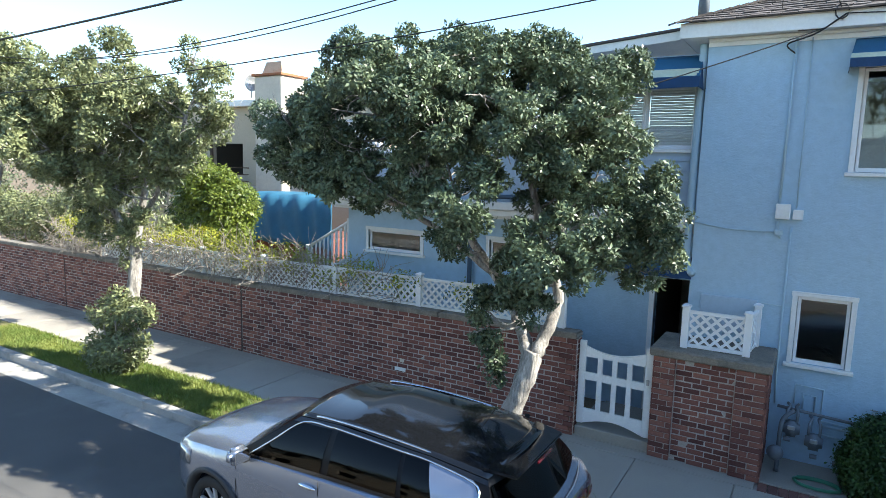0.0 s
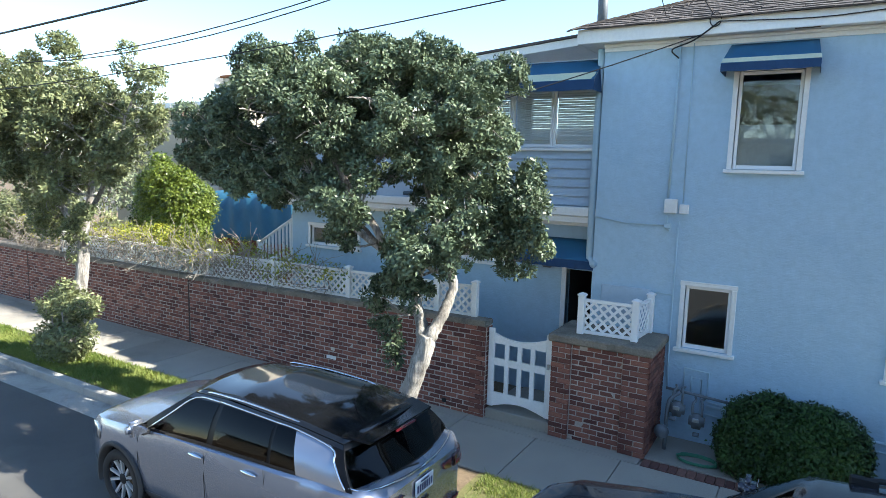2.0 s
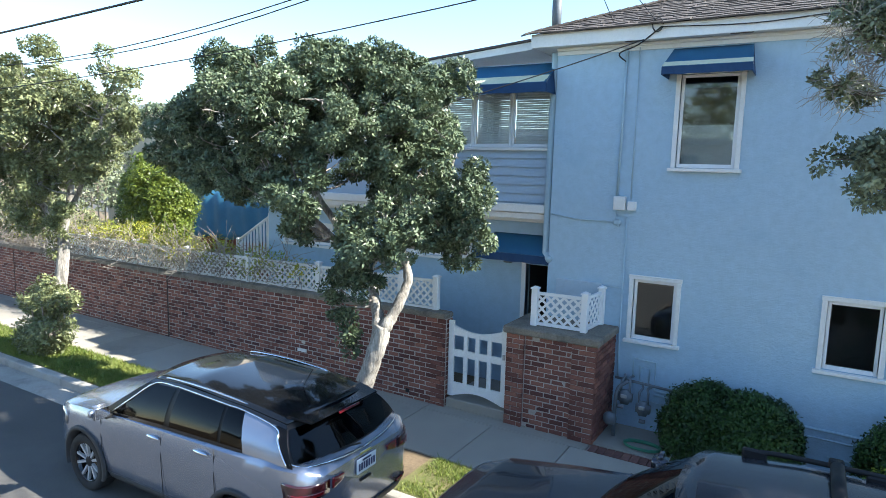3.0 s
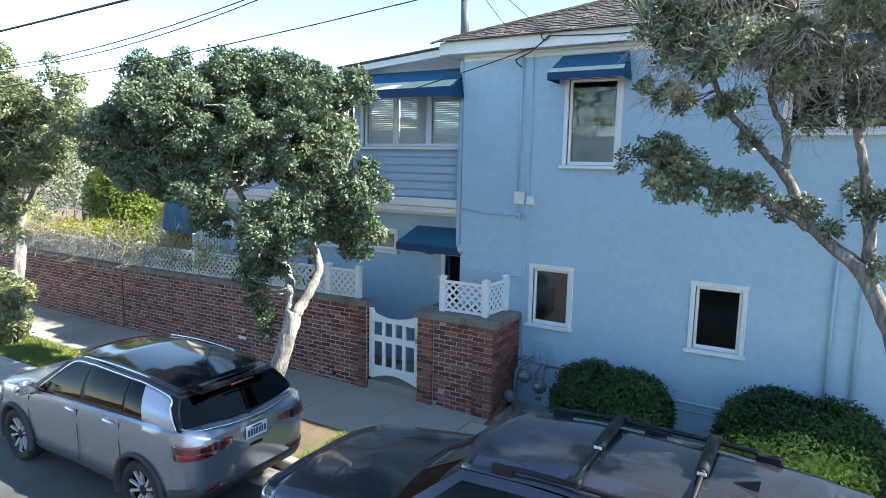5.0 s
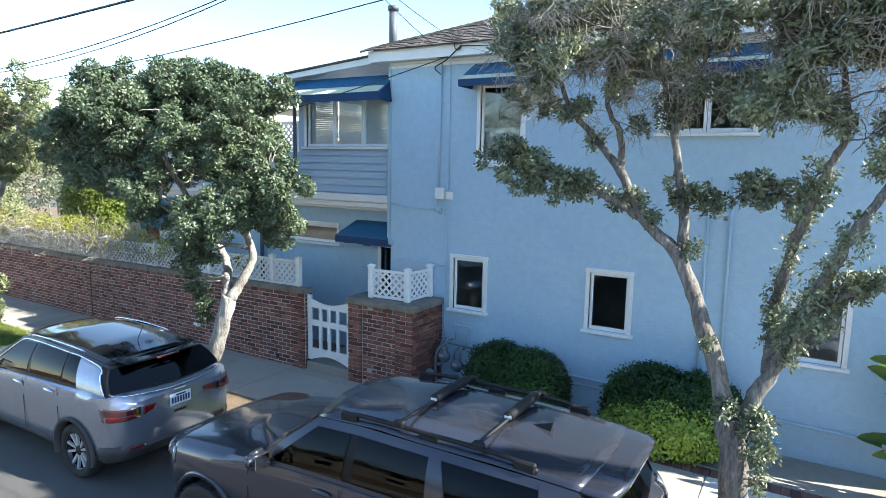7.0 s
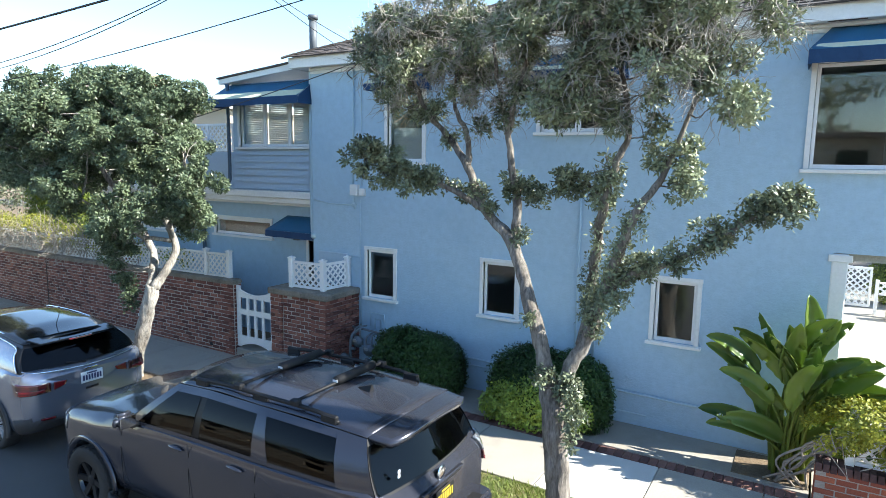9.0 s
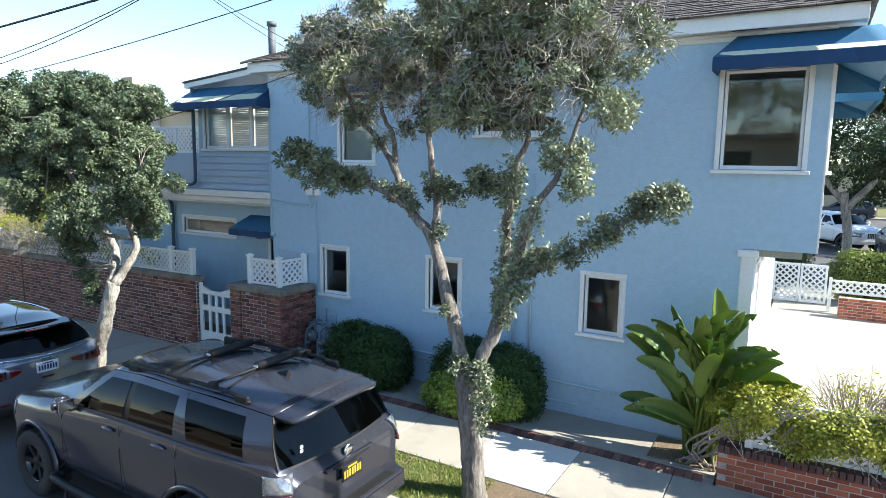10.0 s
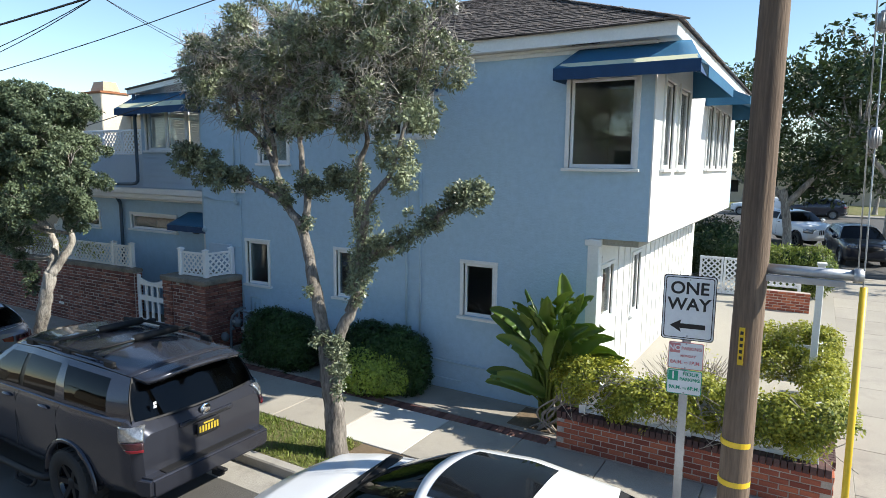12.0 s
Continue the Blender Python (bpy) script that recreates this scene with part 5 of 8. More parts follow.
limb_leaves(forked, [(5.2, 6.38, 3.10), (5.6, 6.42, 3.33), (5.95, 6.47, 3.60), (6.2, 6.5, 3.77)], 300, 0.17, 0.050, LEAF_B)
limb_leaves(forked, [(4.3, 6.32, 1.78), (4.36, 6.29, 1.5), (4.37, 6.27, 1.05)], 90, 0.10, 0.052, LEAF_B)


def bush(name, label, blobs, n, size, mat, core_mat=None, per=7, shell=0.25, aspect=0.5):
    b = thing(name, label, "shrub")
    # solid dark core added to close gaps, standing for shade between the leaves
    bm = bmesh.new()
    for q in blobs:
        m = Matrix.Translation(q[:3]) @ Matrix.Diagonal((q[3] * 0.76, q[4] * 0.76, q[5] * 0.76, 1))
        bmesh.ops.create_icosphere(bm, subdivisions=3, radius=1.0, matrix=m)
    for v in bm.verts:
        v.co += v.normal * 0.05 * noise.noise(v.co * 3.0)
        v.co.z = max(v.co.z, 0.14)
    part("dark_core", bm, core_mat or LEAF_HEDGE, b, smooth=True)
    p, o = blob_points(blobs, n, nrng, shell)
    keep = p[:, 2] > 0.16
    wob = np.array([noise.noise(Vector(q) * 3.2) for q in p])
    p = (p + o * (wob[:, None] * 0.10 + nrng.normal(0, 0.018, (len(p), 1))))[keep]
    o = o[keep] + np.array([0, 0, 0.2])
    quad_mesh("foliage", leaf_cloud(p, o, per, size, nrng, spread=size * 1.3, aspect=aspect), mat, b)
    return b


def round_hedge(x0, x1, y, ry, top):
    """Blobs that fill a rounded, steep-sided clipped bush."""
    cx, rx = (x0 + x1) / 2, (x1 - x0) / 2
    return [(cx, y, top * 0.52, rx * 0.97, ry, top * 0.48), (cx, y, top * 0.36, rx, ry * 1.02, top * 0.36), (cx - rx * 0.35, y, top * 0.58, rx * 0.6, ry * 0.95, top * 0.42), (cx + rx * 0.35, y, top * 0.58, rx * 0.6, ry * 0.95, top * 0.42)]


bush("hedge_bush", "clipped round dark green bush at the house wall", round_hedge(-0.10, 1.66, 8.80, 0.52, 1.17), 9500, 0.050, LEAF_HEDGE, per=6)
bush("hedge_bush", "clipped round dark green bush at the house wall", round_hedge(2.18, 4.14, 8.84, 0.50, 1.21), 9500, 0.050, LEAF_HEDGE, per=6)
bush("lime_bush", "bright lime-green leafy bush in front of a darker one", [(3.10, 8.46, 0.50, .70, .26, .40), (2.7, 8.48, 0.40, .46, .24, .30), (3.5, 8.48, 0.52, .42, .24, .36)], 3600, 0.058, LEAF_LIME, core_mat=LEAF_HEDGE, shell=0.5, per=6)

# broad-leaved clump by the corner
FAN = 0.88
fan = thing("bird_of_paradise", "tall clump of broad glossy paddle leaves on long stalks", "plant")
g = random.Random(77)
for i in range(42):
    u = (i + 0.5) / 42
    lean = -54 + 118 * u + g.uniform(-6, 6)
    tall = FAN * (2.25, 1.75, 1.2)[i % 3] * (0.62 + 0.42 * math.cos(radians(lean)) ** 0.8) * g.uniform(0.88, 1.05)
    size = FAN * g.uniform(0.85, 1.08) * (0.9 if abs(lean) > 55 else 1.0)
    turn = g.uniform(-50, 50)
    base = Vector((6.36 + g.uniform(-.2, .2), 8.84 + g.uniform(-.12, .12), 0.16))
    way = Vector((math.sin(radians(lean)), g.uniform(-0.42, 0.12), 0))
    reach = 0.08 + 0.28 * abs(math.sin(radians(lean)))
    top = base + Vector((way.x * reach * 1.1, way.y * 0.4, max(0.22, tall - size * 0.72 * math.cos(radians(lean) * 0.8))))
    line = smooth_line([base, base.lerp(top, 0.55) + Vector((-way.x * 0.05, 0, 0.05)), top], 6)
    link_mesh("stalk", *tube_data(line, [0.026 - 0.013 * k / (len(line) - 1) for k in range(len(line))], 7), LEAF_SHRUB, fan, smooth=True)
    d = ((line[-1] - line[-3]).normalized() + Vector((way.x * 0.55, way.y * 0.4, 0.12))).normalized()
    side = d.cross(Vector((math.sin(radians(turn)) - way.x * 0.2, -math.cos(radians(turn)), 0.25))).normalized()
    verts, faces = [], []
    nl, nw = 18, 6
    p = Vector(top)
    wide = 0.128 * size * g.uniform(0.9, 1.15)
    for a in range(nl + 1):
        v = a / nl
        half_w = wide * max(0.02, (math.sin(math.pi * min(1.0, v ** 0.85)) ** 0.55))
        nrm = side.cross(d).normalized()
        for c in range(nw + 1):
            q = c / nw * 2 - 1
            verts.append(p + side * q * half_w + nrm * (0.075 * abs(q) ** 1.3 + 0.010 * math.sin(a * 2.1 + i + 2 * q)) * (half_w / wide))
        p = p + d * (size / nl)
        d = (d + Vector((way.x * 0.035, way.y * 0.03, -0.03 - 0.045 * v * abs(way.x)))).normalized()
        side = (side - d * side.dot(d)).normalized()
    tears = {g.randrange(3, nl - 1) for _ in range(2)}
    for a in range(nl):
        for c in range(nw):
            if a in tears and c in ((0, 1) if (a + i) % 2 else (nw - 1, nw - 2)):
                continue
            q = a * (nw + 1) + c
            faces.append((q, q + 1, q + nw + 2, q + nw + 1))
    ob = link_mesh("leaf", verts, faces, LEAF_BANANA, fan, smooth=True)
    ob.modifiers.new("thick", "SOLIDIFY").thickness = 0.003
stems = [tube_data(smooth_line([(6.3 + rng.uniform(-.2, .3), 8.6 + rng.uniform(-.1, .1), 0.16), (6.4 + rng.uniform(-.2, .3), 8.5, 0.45), (6.7 + rng.uniform(-.2, .3), 8.45, 0.75), (7.0, 8.4, 1.0)], 5), 0.014, 6) for _ in range(9)]
vine_stems = thing("bare_creeper", "tangle of bare grey vine stems at the wall end", "vine")
for s in stems:
    link_mesh("stem", *s, TWIG, vine_stems, smooth=True)

vine = thing("vine_hedge", "overgrown yellow-green vine spilling over the white lattice", "hedge")
blobs = []
for i in range(26):
    u = i / 25
    blobs.append((6.85 + 3.0 * u, 8.33 + rng.uniform(-.08, .1), 1.22 + rng.uniform(-.16, .10) - 0.1 * u, .34, .26 + rng.uniform(0, .1), .25))
for i in range(18):
    blobs.append((7.0 + rng.uniform(0, 2.7), 8.2, 0.95 + rng.uniform(-.1, .15), .2, .12, .22))
for i in range(9):
    blobs.append((9.8 + rng.uniform(-.06, .08), 8.5 + i * 0.42, 1.25 + rng.uniform(-.15, .12), .24, .32, .28))
for i in range(5):
    blobs.append((9.15 + rng.uniform(-.1, .5), 11.2 + rng.uniform(-.3, .5), 1.35 + rng.uniform(-.4, .3), .36, .3, .3))
p, o = blob_points(blobs, 21000, nrng, 0.6)
wob = np.array([noise.noise(Vector(q) * 2.5) for q in p])
p, o = p[wob > -0.2], o[wob > -0.2]
quad_mesh("foliage", leaf_cloud(p, o + np.array([0, 0, .3]), 6, 0.052, nrng, spread=0.07, aspect=0.5, droop=0.45), LEAF_VINE, vine)
chunks = []
for i in range(70):
    a = Vector((6.8 + rng.uniform(0, 3.1), 8.25 + rng.uniform(-.1, .1), 1.3 + rng.uniform(-.3, .1)))
    chunks.append(tube_data(smooth_line([a, a + Vector((rng.uniform(-.3, .3), -0.1, rng.uniform(-.1, .1))), a + Vector((rng.uniform(-.5, .5), -0.16, -rng.uniform(.1, .5)))], 4), 0.005, 4, cap=False))
v, f = joined(chunks)
tagged(link_mesh("runner_tangle", v, f, TWIG, vine), kind="stuff")

# dry creeper and shrubs on the long wall
creeper = thing("dry_creeper", "tangled dry grey creeper with yellow leaves over the wall trellis", "vine")
chunks = []
for i in range(1100):
    a = Vector((-17.5 + 11 * rng.random() ** 0.9, 8.5 + rng.uniform(-.1, .35), 1.62 + rng.uniform(0, .5)))
    if a.x > -8.5 and rng.random() < 0.5:
        continue
    w = Vector((rng.uniform(-1, 1), rng.uniform(-.4, .3), rng.uniform(-.4, .9)))
    pts = [a]
    for _ in range(5):
        w = (w + Vector((rng.uniform(-1, 1), rng.uniform(-.5, .4), rng.uniform(-.9, .7))) * 0.6).normalized()
        pts.append(pts[-1] + w * rng.uniform(.08, .18))
    chunks.append(tube_data(pts, [0.008, .007, .006, .005, .004, .003], 4, cap=False))
v, f = joined(chunks)
tagged(link_mesh("stem_tangle", v, f, TWIG, creeper), kind="stuff")
p, o = blob_points([(-8.0 - 1.1 * i, 8.75, 2.05 + rng.uniform(-.1, .2), .7, .4, .28) for i in range(9)] + [(-5.2, 8.55, 1.95, .5, .15, .2), (-6.6, 8.55, 2.0, .5, .15, .2), (-7.5, 8.5, 2.1, .4, .2, .3)], 900, nrng, 0.9)
quad_mesh("foliage", leaf_cloud(p, o + np.array([0, 0, .4]), 5, 0.065, nrng, spread=0.1, aspect=0.5), LEAF_VINE, creeper)


def garden_shrub(label, blobs, n, size, mat):
    s = thing("garden_shrub", label, "shrub")
    chunks = [tube_data(smooth_line([(q[0], q[1], 0.15), (q[0] + rng.uniform(-.1, .1), q[1], q[2] * 0.5), q[:3]], 4), [0.03] * 9, 6) for q in blobs]
    v, f = joined(chunks)
    tagged(link_mesh("stem_tangle", v, f, TWIG, s), kind="stuff")
    p, o = blob_points(blobs, n, nrng, 0.6)
    quad_mesh("foliage", leaf_cloud(p, o + np.array([0, 0, .35]), 7, size, nrng, spread=size * 1.3, aspect=0.5), mat, s)


garden_shrub("bright green rounded garden shrub behind the wall", [(-13.9, 10.7, 3.2, .7, .7, .6), (-13.1, 10.6, 2.8, .7, .7, .6), (-14.5, 10.8, 2.6, .8, .7, .8), (-13.5, 10.4, 2.2, 1.0, .6, .6), (-12.95, 10.6, 3.0, .5, .5, .42), (-14.1, 10.6, 3.5, .4, .4, .33), (-13.2, 10.5, 2.2, .8, .5, .5), (-14.9, 10.9, 3.1, .6, .5, .6), (-14.5, 10.8, 3.75, .32, .3, .34), (-13.4, 10.6, 3.5, .26, .26, .26)], 5200, 0.085, LEAF_SHRUB)
garden_shrub("deep green garden shrub behind the wall", [(-14.8, 11.5, 2.4, 1.0, .8, 1.0), (-16.0, 11.8, 2.2, 1.0, .8, .9), (-15.2, 11.3, 3.2, .7, .6, .6)], 1500, 0.09, LEAF_HEDGE)
garden_shrub("yellow-green hedge plants behind the wall trellis", [(-9.8 - i * 0.95, 9.2 + rng.uniform(-.1, .4), 1.9 + rng.uniform(-.2, .3), .6, .40, .34) for i in range(10)], 1300, 0.07, LEAF_VINE)
garden_shrub("dense olive foliage of neighbouring garden trees", [(-21 - i * 1.6, 13 + (i % 3) * 1.2, 3.2 + (i % 2) * 0.9, 1.3, 1.1, 1.3) for i in range(7)], 2200, 0.13, LEAF_B)
garden_shrub("mixed olive shrubs along the garden wall", [(-18.5 - i * 1.3, 10.2 + rng.uniform(-.4, .6), 2.1 + rng.uniform(-.3, .5), .9, .7, .8) for i in range(7)], 3200, 0.10, LEAF_C)
garden_shrub("small leafy rose shoots in the bed beside the wing", [(-7.6, 9.1, 1.75, .25, .2, .4), (-6.8, 9.15, 1.7, .25, .2, .35), (-8.8, 9.3, 1.6, .35, .3, .45)], 140, 0.07, LEAF_LIME)

# dry twiggy plant behind the vine hedge
dry = thing("dry_shrub", "dry tan twiggy shrub with few leaves beside the patio", "shrub")
chunks = []
for i in range(150):
    a = Vector((8.15 + rng.uniform(-.12, .12), 9.75 + rng.uniform(-.12, .12), 0.17))
    w = Vector((rng.uniform(-.5, .5), rng.uniform(-.5, .5), 1.2))
    pts = [a]
    for _ in range(6):
        w = (w + Vector((rng.uniform(-1, 1), rng.uniform(-1, 1), rng.uniform(-.4, .7))) * 0.4).normalized()
        pts.append(pts[-1] + w * rng.uniform(.14, .24))
    chunks.append(tube_data(pts, [0.009, .008, .007, .006, .005, .004, .003], 4, cap=False))
v, f = joined(chunks)
tagged(link_mesh("stem_tangle", v, f, TWIG, dry), kind="stuff")
p, o = blob_points([(8.15, 9.75, 1.1, .45, .4, .35)], 120, nrng, 0.9)
quad_mesh("foliage", leaf_cloud(p, o + np.array([0, 0, .3]), 4, 0.05, nrng, spread=0.08), LEAF_VINE, dry)

# ---- neighbours, distance, wires ----
neighbour = thing("neighbour_house", "two-storey cream stucco house with a tall rough chimney", "house")
wall_sheet("wall", -27.0, -13.8, 0.0, 6.0, [(-22.0, -20.2, 3.35, 4.6), (-14.9, -14.0, 3.2, 4.8)], 0.2, front(17.2), BEIGE_WALL, neighbour)
box("side_wall", -13.99, -13.8, 17.41, 26, 0, 6.0, BEIGE_WALL, neighbour, bevel=0)
# dark sheet behind the openings in place of unlit rooms
box("inside", -26.8, -14.0, 19.5, 19.6, 0.1, 5.9, INDOOR_SHADE, neighbour, bevel=0)
box("flat_roof", -27.3, -13.5, 16.9, 26, 6.01, 6.25, WHITE, neighbour, "white-edged flat roof", bevel=0.01)
box("balcony_wall", -22.3, -18.9, 16.3, 17.19, 2.0, 2.95, CREAM_STUCCO, neighbour, bevel=0.02)
box("balcony_post", -21.1, -21.0, 16.35, 16.45, 2.96, 6.0, BROWN_TRIM, neighbour, bevel=0.005)
for i in range(3):
    box("balcony_rail", -22.2, -19.0, 16.38, 16.42, 3.15 + i * .25, 3.19 + i * .25, BROWN_TRIM, neighbour, bevel=0.003)
for a, b, z0, z1 in ((-14.9, -14.0, 3.2, 4.8),):
    box("window_frame", a, b, 17.22, 17.3, z0, z0 + 0.08, BROWN_TRIM, neighbour)
    box("pane", a, b, 17.28, 17.29, z0 + 0.08, z1, GLASS, neighbour, bevel=0)
box("meter_box", -18.6, -18.2, 17.08, 17.19, 4.5, 5.0, WHITE, neighbour, bevel=0.01)
ch = box("chimney", -18.08, -16.75, 15.9, 17.19, 0.0, 6.9, CREAM_STUCCO, neighbour, "rough whitewashed stucco chimney stained with rust", bevel=0.03)
box("flashing", -18.15, -16.68, 15.83, 17.15, 6.9, 6.98, RUST, ch, bevel=0.008)
bm = bmesh.new()
for z, s in ((7.02, 0.48), (7.42, 0.36)):
    for i, j in ((-1, -1), (1, -1), (1, 1), (-1, 1)):
        bm.verts.new((-17.42 + i * s, 16.5 + j * s * 0.8, z))
bm.verts.ensure_lookup_table()
for i in range(4):
    bm.faces.new([bm.verts[i], bm.verts[(i + 1) % 4], bm.verts[4 + (i + 1) % 4], bm.verts[4 + i]])
vv = list(bm.verts)
bm.faces.new(vv[4:])
bm.faces.new(vv[3::-1])
part("cowl", bm, TAN_METAL, ch, "tan metal chimney cowl")
for i in range(4):
    box("cowl_leg", -17.77 + 0.66 * (i % 2), -17.73 + 0.66 * (i % 2), 16.2 + .55 * (i // 2), 16.24 + .55 * (i // 2), 6.98, 7.03, TAN_METAL, ch, bevel=0)


def dish(x, y, z, r):
    d = thing("satellite_dish", "small grey satellite dish on a mast", "satellite dish")
    tube("mast", [(x, y, z - 0.55), (x, y, z - 0.1)], 0.02, METAL, d)
    v, f = [], []
    for a in range(5):
        for k in range(14):
            q = a / 4
            v.append(Vector((x - 0.1 + 0.1 * q * q, y + r * q * math.cos(k / 14 * 6.283), z + r * q * math.sin(k / 14 * 6.283))))
    for a in range(4):
        for k in range(14):
            f.append((a * 14 + k, a * 14 + (k + 1) % 14, a * 14 + 14 + (k + 1) % 14, a * 14 + 14 + k))
    ob = link_mesh("reflector", v, f, METAL, d, smooth=True)
    ob.modifiers.new("thick", "SOLIDIFY").thickness = 0.01
    tube("arm", [(x - .1, y, z - r * .8), (x - .35, y, z)], 0.01, METAL, d)


dish(-18.55, 16.2, 6.75, 0.32)
# tarp-covered stack
tarp = thing("tarp_cover", "blue tarpaulin draped over a brick-based garden oven", "tarpaulin")
verts, faces = [], []
prof = [(13.80, 1.42), (13.84, 1.62), (13.90, 1.85), (13.96, 2.35), (14.02, 2.72), (14.2, 2.90), (15.0, 2.93), (16.0, 2.88)]
N = 40
for i in range(N + 1):
    xx = -16.4 + 3.75 * i / N
    for j, (yy, zz) in enumerate(prof):
        fold = 0.05 * math.sin(i * 0.9 + j) * (1 if j < 5 else 0) + 0.06 * abs(math.sin(i * 0.28 + 0.6))
        verts.append((xx - 0.03 * j, yy - fold * 0.6, zz + fold * (0.4 if j < 3 else 0.9) - 0.04 * math.sin(i * 0.5)))
k = len(prof)
for i in range(N):
    for j in range(k - 1):
        faces.append((i * k + j, (i + 1) * k + j, (i + 1) * k + j + 1, i * k + j + 1))
ob = link_mesh("sheet", verts, faces, TARP, tarp, smooth=True)
ob.modifiers.new("thick", "SOLIDIFY").thickness = 0.01
box("brick_base", -16.3, -12.75, 13.95, 16.0, 0.2, 1.70, BRICK_REST, tarp, bevel=0.01)
# outside stair at the end of the wing
stair = thing("outdoor_stair", "white timber outdoor stair with slatted balustrade", "stair")
A, B = Vector((-10.45, 10.5, 2.05)), Vector((-8.83, 10.0, 2.78))
tube("handrail", [A, B], 0.035, WHITE, stair, n=6)
tube("bottom_rail", [A - Vector((0, 0, .75)), B - Vector((0, 0, .75))], 0.03, WHITE, stair, n=6)
for i in range(11):
    q = A.lerp(B, i / 10)
    box("baluster", q.x - .02, q.x + .02, q.y - .02, q.y + .02, q.z - .75, q.z, WHITE, stair, bevel=0.003)
for i in range(7):
    q = A.lerp(B, i / 6)
    box("tread", q.x - .14, q.x + .14, q.y + .03, q.y + .9, q.z - .80, q.z - .76, WHITE, stair, bevel=0.004)
for q in (A, B):
    box("newel", q.x - .045, q.x + .045, q.y - .045, q.y + .045, 0.2, q.z + .06, WHITE, stair, bevel=0.005)
# low roofs behind the wing
rear = thing("rear_building", "low white-roofed building behind the wing", "house")
box("wall", -13.0, -3.4, 21.0, 29.0, 0.0, 5.0, BEIGE_WALL, rear, bevel=0)
box("roof", -13.4, -3.0, 20.6, 29.4, 5.0, 5.25, WHITE, rear, bevel=0.01)
for i in range(4):
    box("roof_panel", -11.5 + i * 1.9, -9.8 + i * 1.9, 21.4, 23.6, 5.30, 5.36, METAL, rear, "dark roof panel", bevel=0.005)
# the beige building across the street, which the glass mirrors
opp = thing("opposite_building", "two-storey beige building across the street", "house")
wall_sheet("wall", -32, 34, 0.0, 5.6, [(-28 + i * 4.4, -26.6 + i * 4.4, z, z + 1.3) for i in range(14) for z in (1.0, 3.7)], 0.25, lambda u, d, z: (u, -21.0 - d, z), BEIGE_WALL, opp)
box("roof", -32.6, 34.6, -24.4, -20.4, 5.61, 5.9, SHINGLE_REST, opp, bevel=0.02)
# near-black sheet stands for the shaded rooms behind these windows
box("inside", -31.8, 33.8, -24, -23.9, 0.1, 5.5, INDOOR_SHADE, opp, bevel=0)


# wires
def wire(label, a, b, sag, r=0.012, u0=0.0):
    """A sagging line from a to b; with u0 below 0 it runs on past a along the same curve."""
    w = thing("overhead_wire", label, "wire", "overhead wires")
    a, b = Vector(a), Vector(b)
    us = [u0 + (1 - u0) * i / 30 for i in range(31)]
    tube("cable", [a.lerp(b, u) - Vector((0, 0, sag * 4 * u * (1 - u))) for u in us], r, WIRE, w, n=5)
    return w


NODE = (-1.0, 6.6, 6.78)
wire("thick twisted black overhead cable", NODE, (-27, 6.39, 6.02), 0.12, 0.02)
wire("thin black overhead service line", NODE, (-27, 5.0, 8.4), 1.95, 0.008)
wire("thin black overhead service line", NODE, (-27, 6.3, 9.15), 2.15, 0.008)
wire("thin black overhead service line", (2.65, 5.67, 5.98), (-27, 4.2, 5.6), 0.88, 0.0065, -0.215)
wire("thin drop line to the eave", NODE, (-0.55, 9.08, 5.96), 0.06, 0.006)
wire("thin drop line to the roof edge", NODE, (-1.2, 9.2, 6.06), 0.05, 0.006)
wire("black span line to the wooden pole", NODE, (9.0, 6.2, 9.6), 0.25, 0.012)
wire("black service drop cable fixed to the house eave", (-0.71, 9.0, 5.74), (-4.55, 6.75, 4.30), 0.06, 0.008)
far_pole = thing("utility_pole", "brown wooden utility pole along the street", "utility pole")
v, f = tube_data([(-27.1, 5.6, -0.1 + i) for i in range(11)], [0.15 - 0.004 * i for i in range(11)], 16)
link_mesh("shaft", v, f, POLE_WOOD, far_pole, smooth=True)
for z in (5.6, 6.0, 8.4, 9.1):
    box("cross_arm", -27.2, -27.0, 4.0, 6.8, z - 0.05, z + 0.05, POLE_WOOD, far_pole)

# ---- cars ----
def car_paint(name, color, flake=0.5, rough=0.28):
    m = material(name, color, tuple(c * 0.94 for c in color), rough=rough, big=0.8, fine=300, fine_amount=0.05, bump=0, metal=flake, coat=0.6, specular=0.25)
    return m


SILVER = car_paint("silver_blue_paint", (0.275, 0.305, 0.37), 0.7, 0.27)
GUNMETAL = car_paint("gunmetal_paint", (0.048, 0.051, 0.066), 0.5, 0.23)
GLOSS_BLACK = car_paint("gloss_black_paint", (0.008, 0.009, 0.011), 0.0, 0.10)
CAR_WHITE = car_paint("white_car_paint", (0.78, 0.79, 0.80), 0.0, 0.3)
CAR_DARK = car_paint("dark_blue_paint", (0.02, 0.025, 0.04), 0.3, 0.3)
FRAME_BLACK = material("matt_black_frame", (0.006, 0.006, 0.007), (0.009, 0.009, 0.01), rough=0.3, bump=0, fine_amount=0.05, specular=0.15)
CHROME = material("chrome", (0.75, 0.76, 0.77), (0.70, 0.71, 0.72), rough=0.10, metal=1.0, bump=0, fine_amount=0)
ALLOY = material("machined_alloy", (0.62, 0.63, 0.65), (0.55, 0.56, 0.58), rough=0.35, metal=0.4, bump=0, fine_amount=0.05)
TYRE = material("tyre_rubber", (0.018, 0.018, 0.018), (0.028, 0.027, 0.026), rough=0.85, bump=0.2, bump_scale=80, fine_amount=0.2)
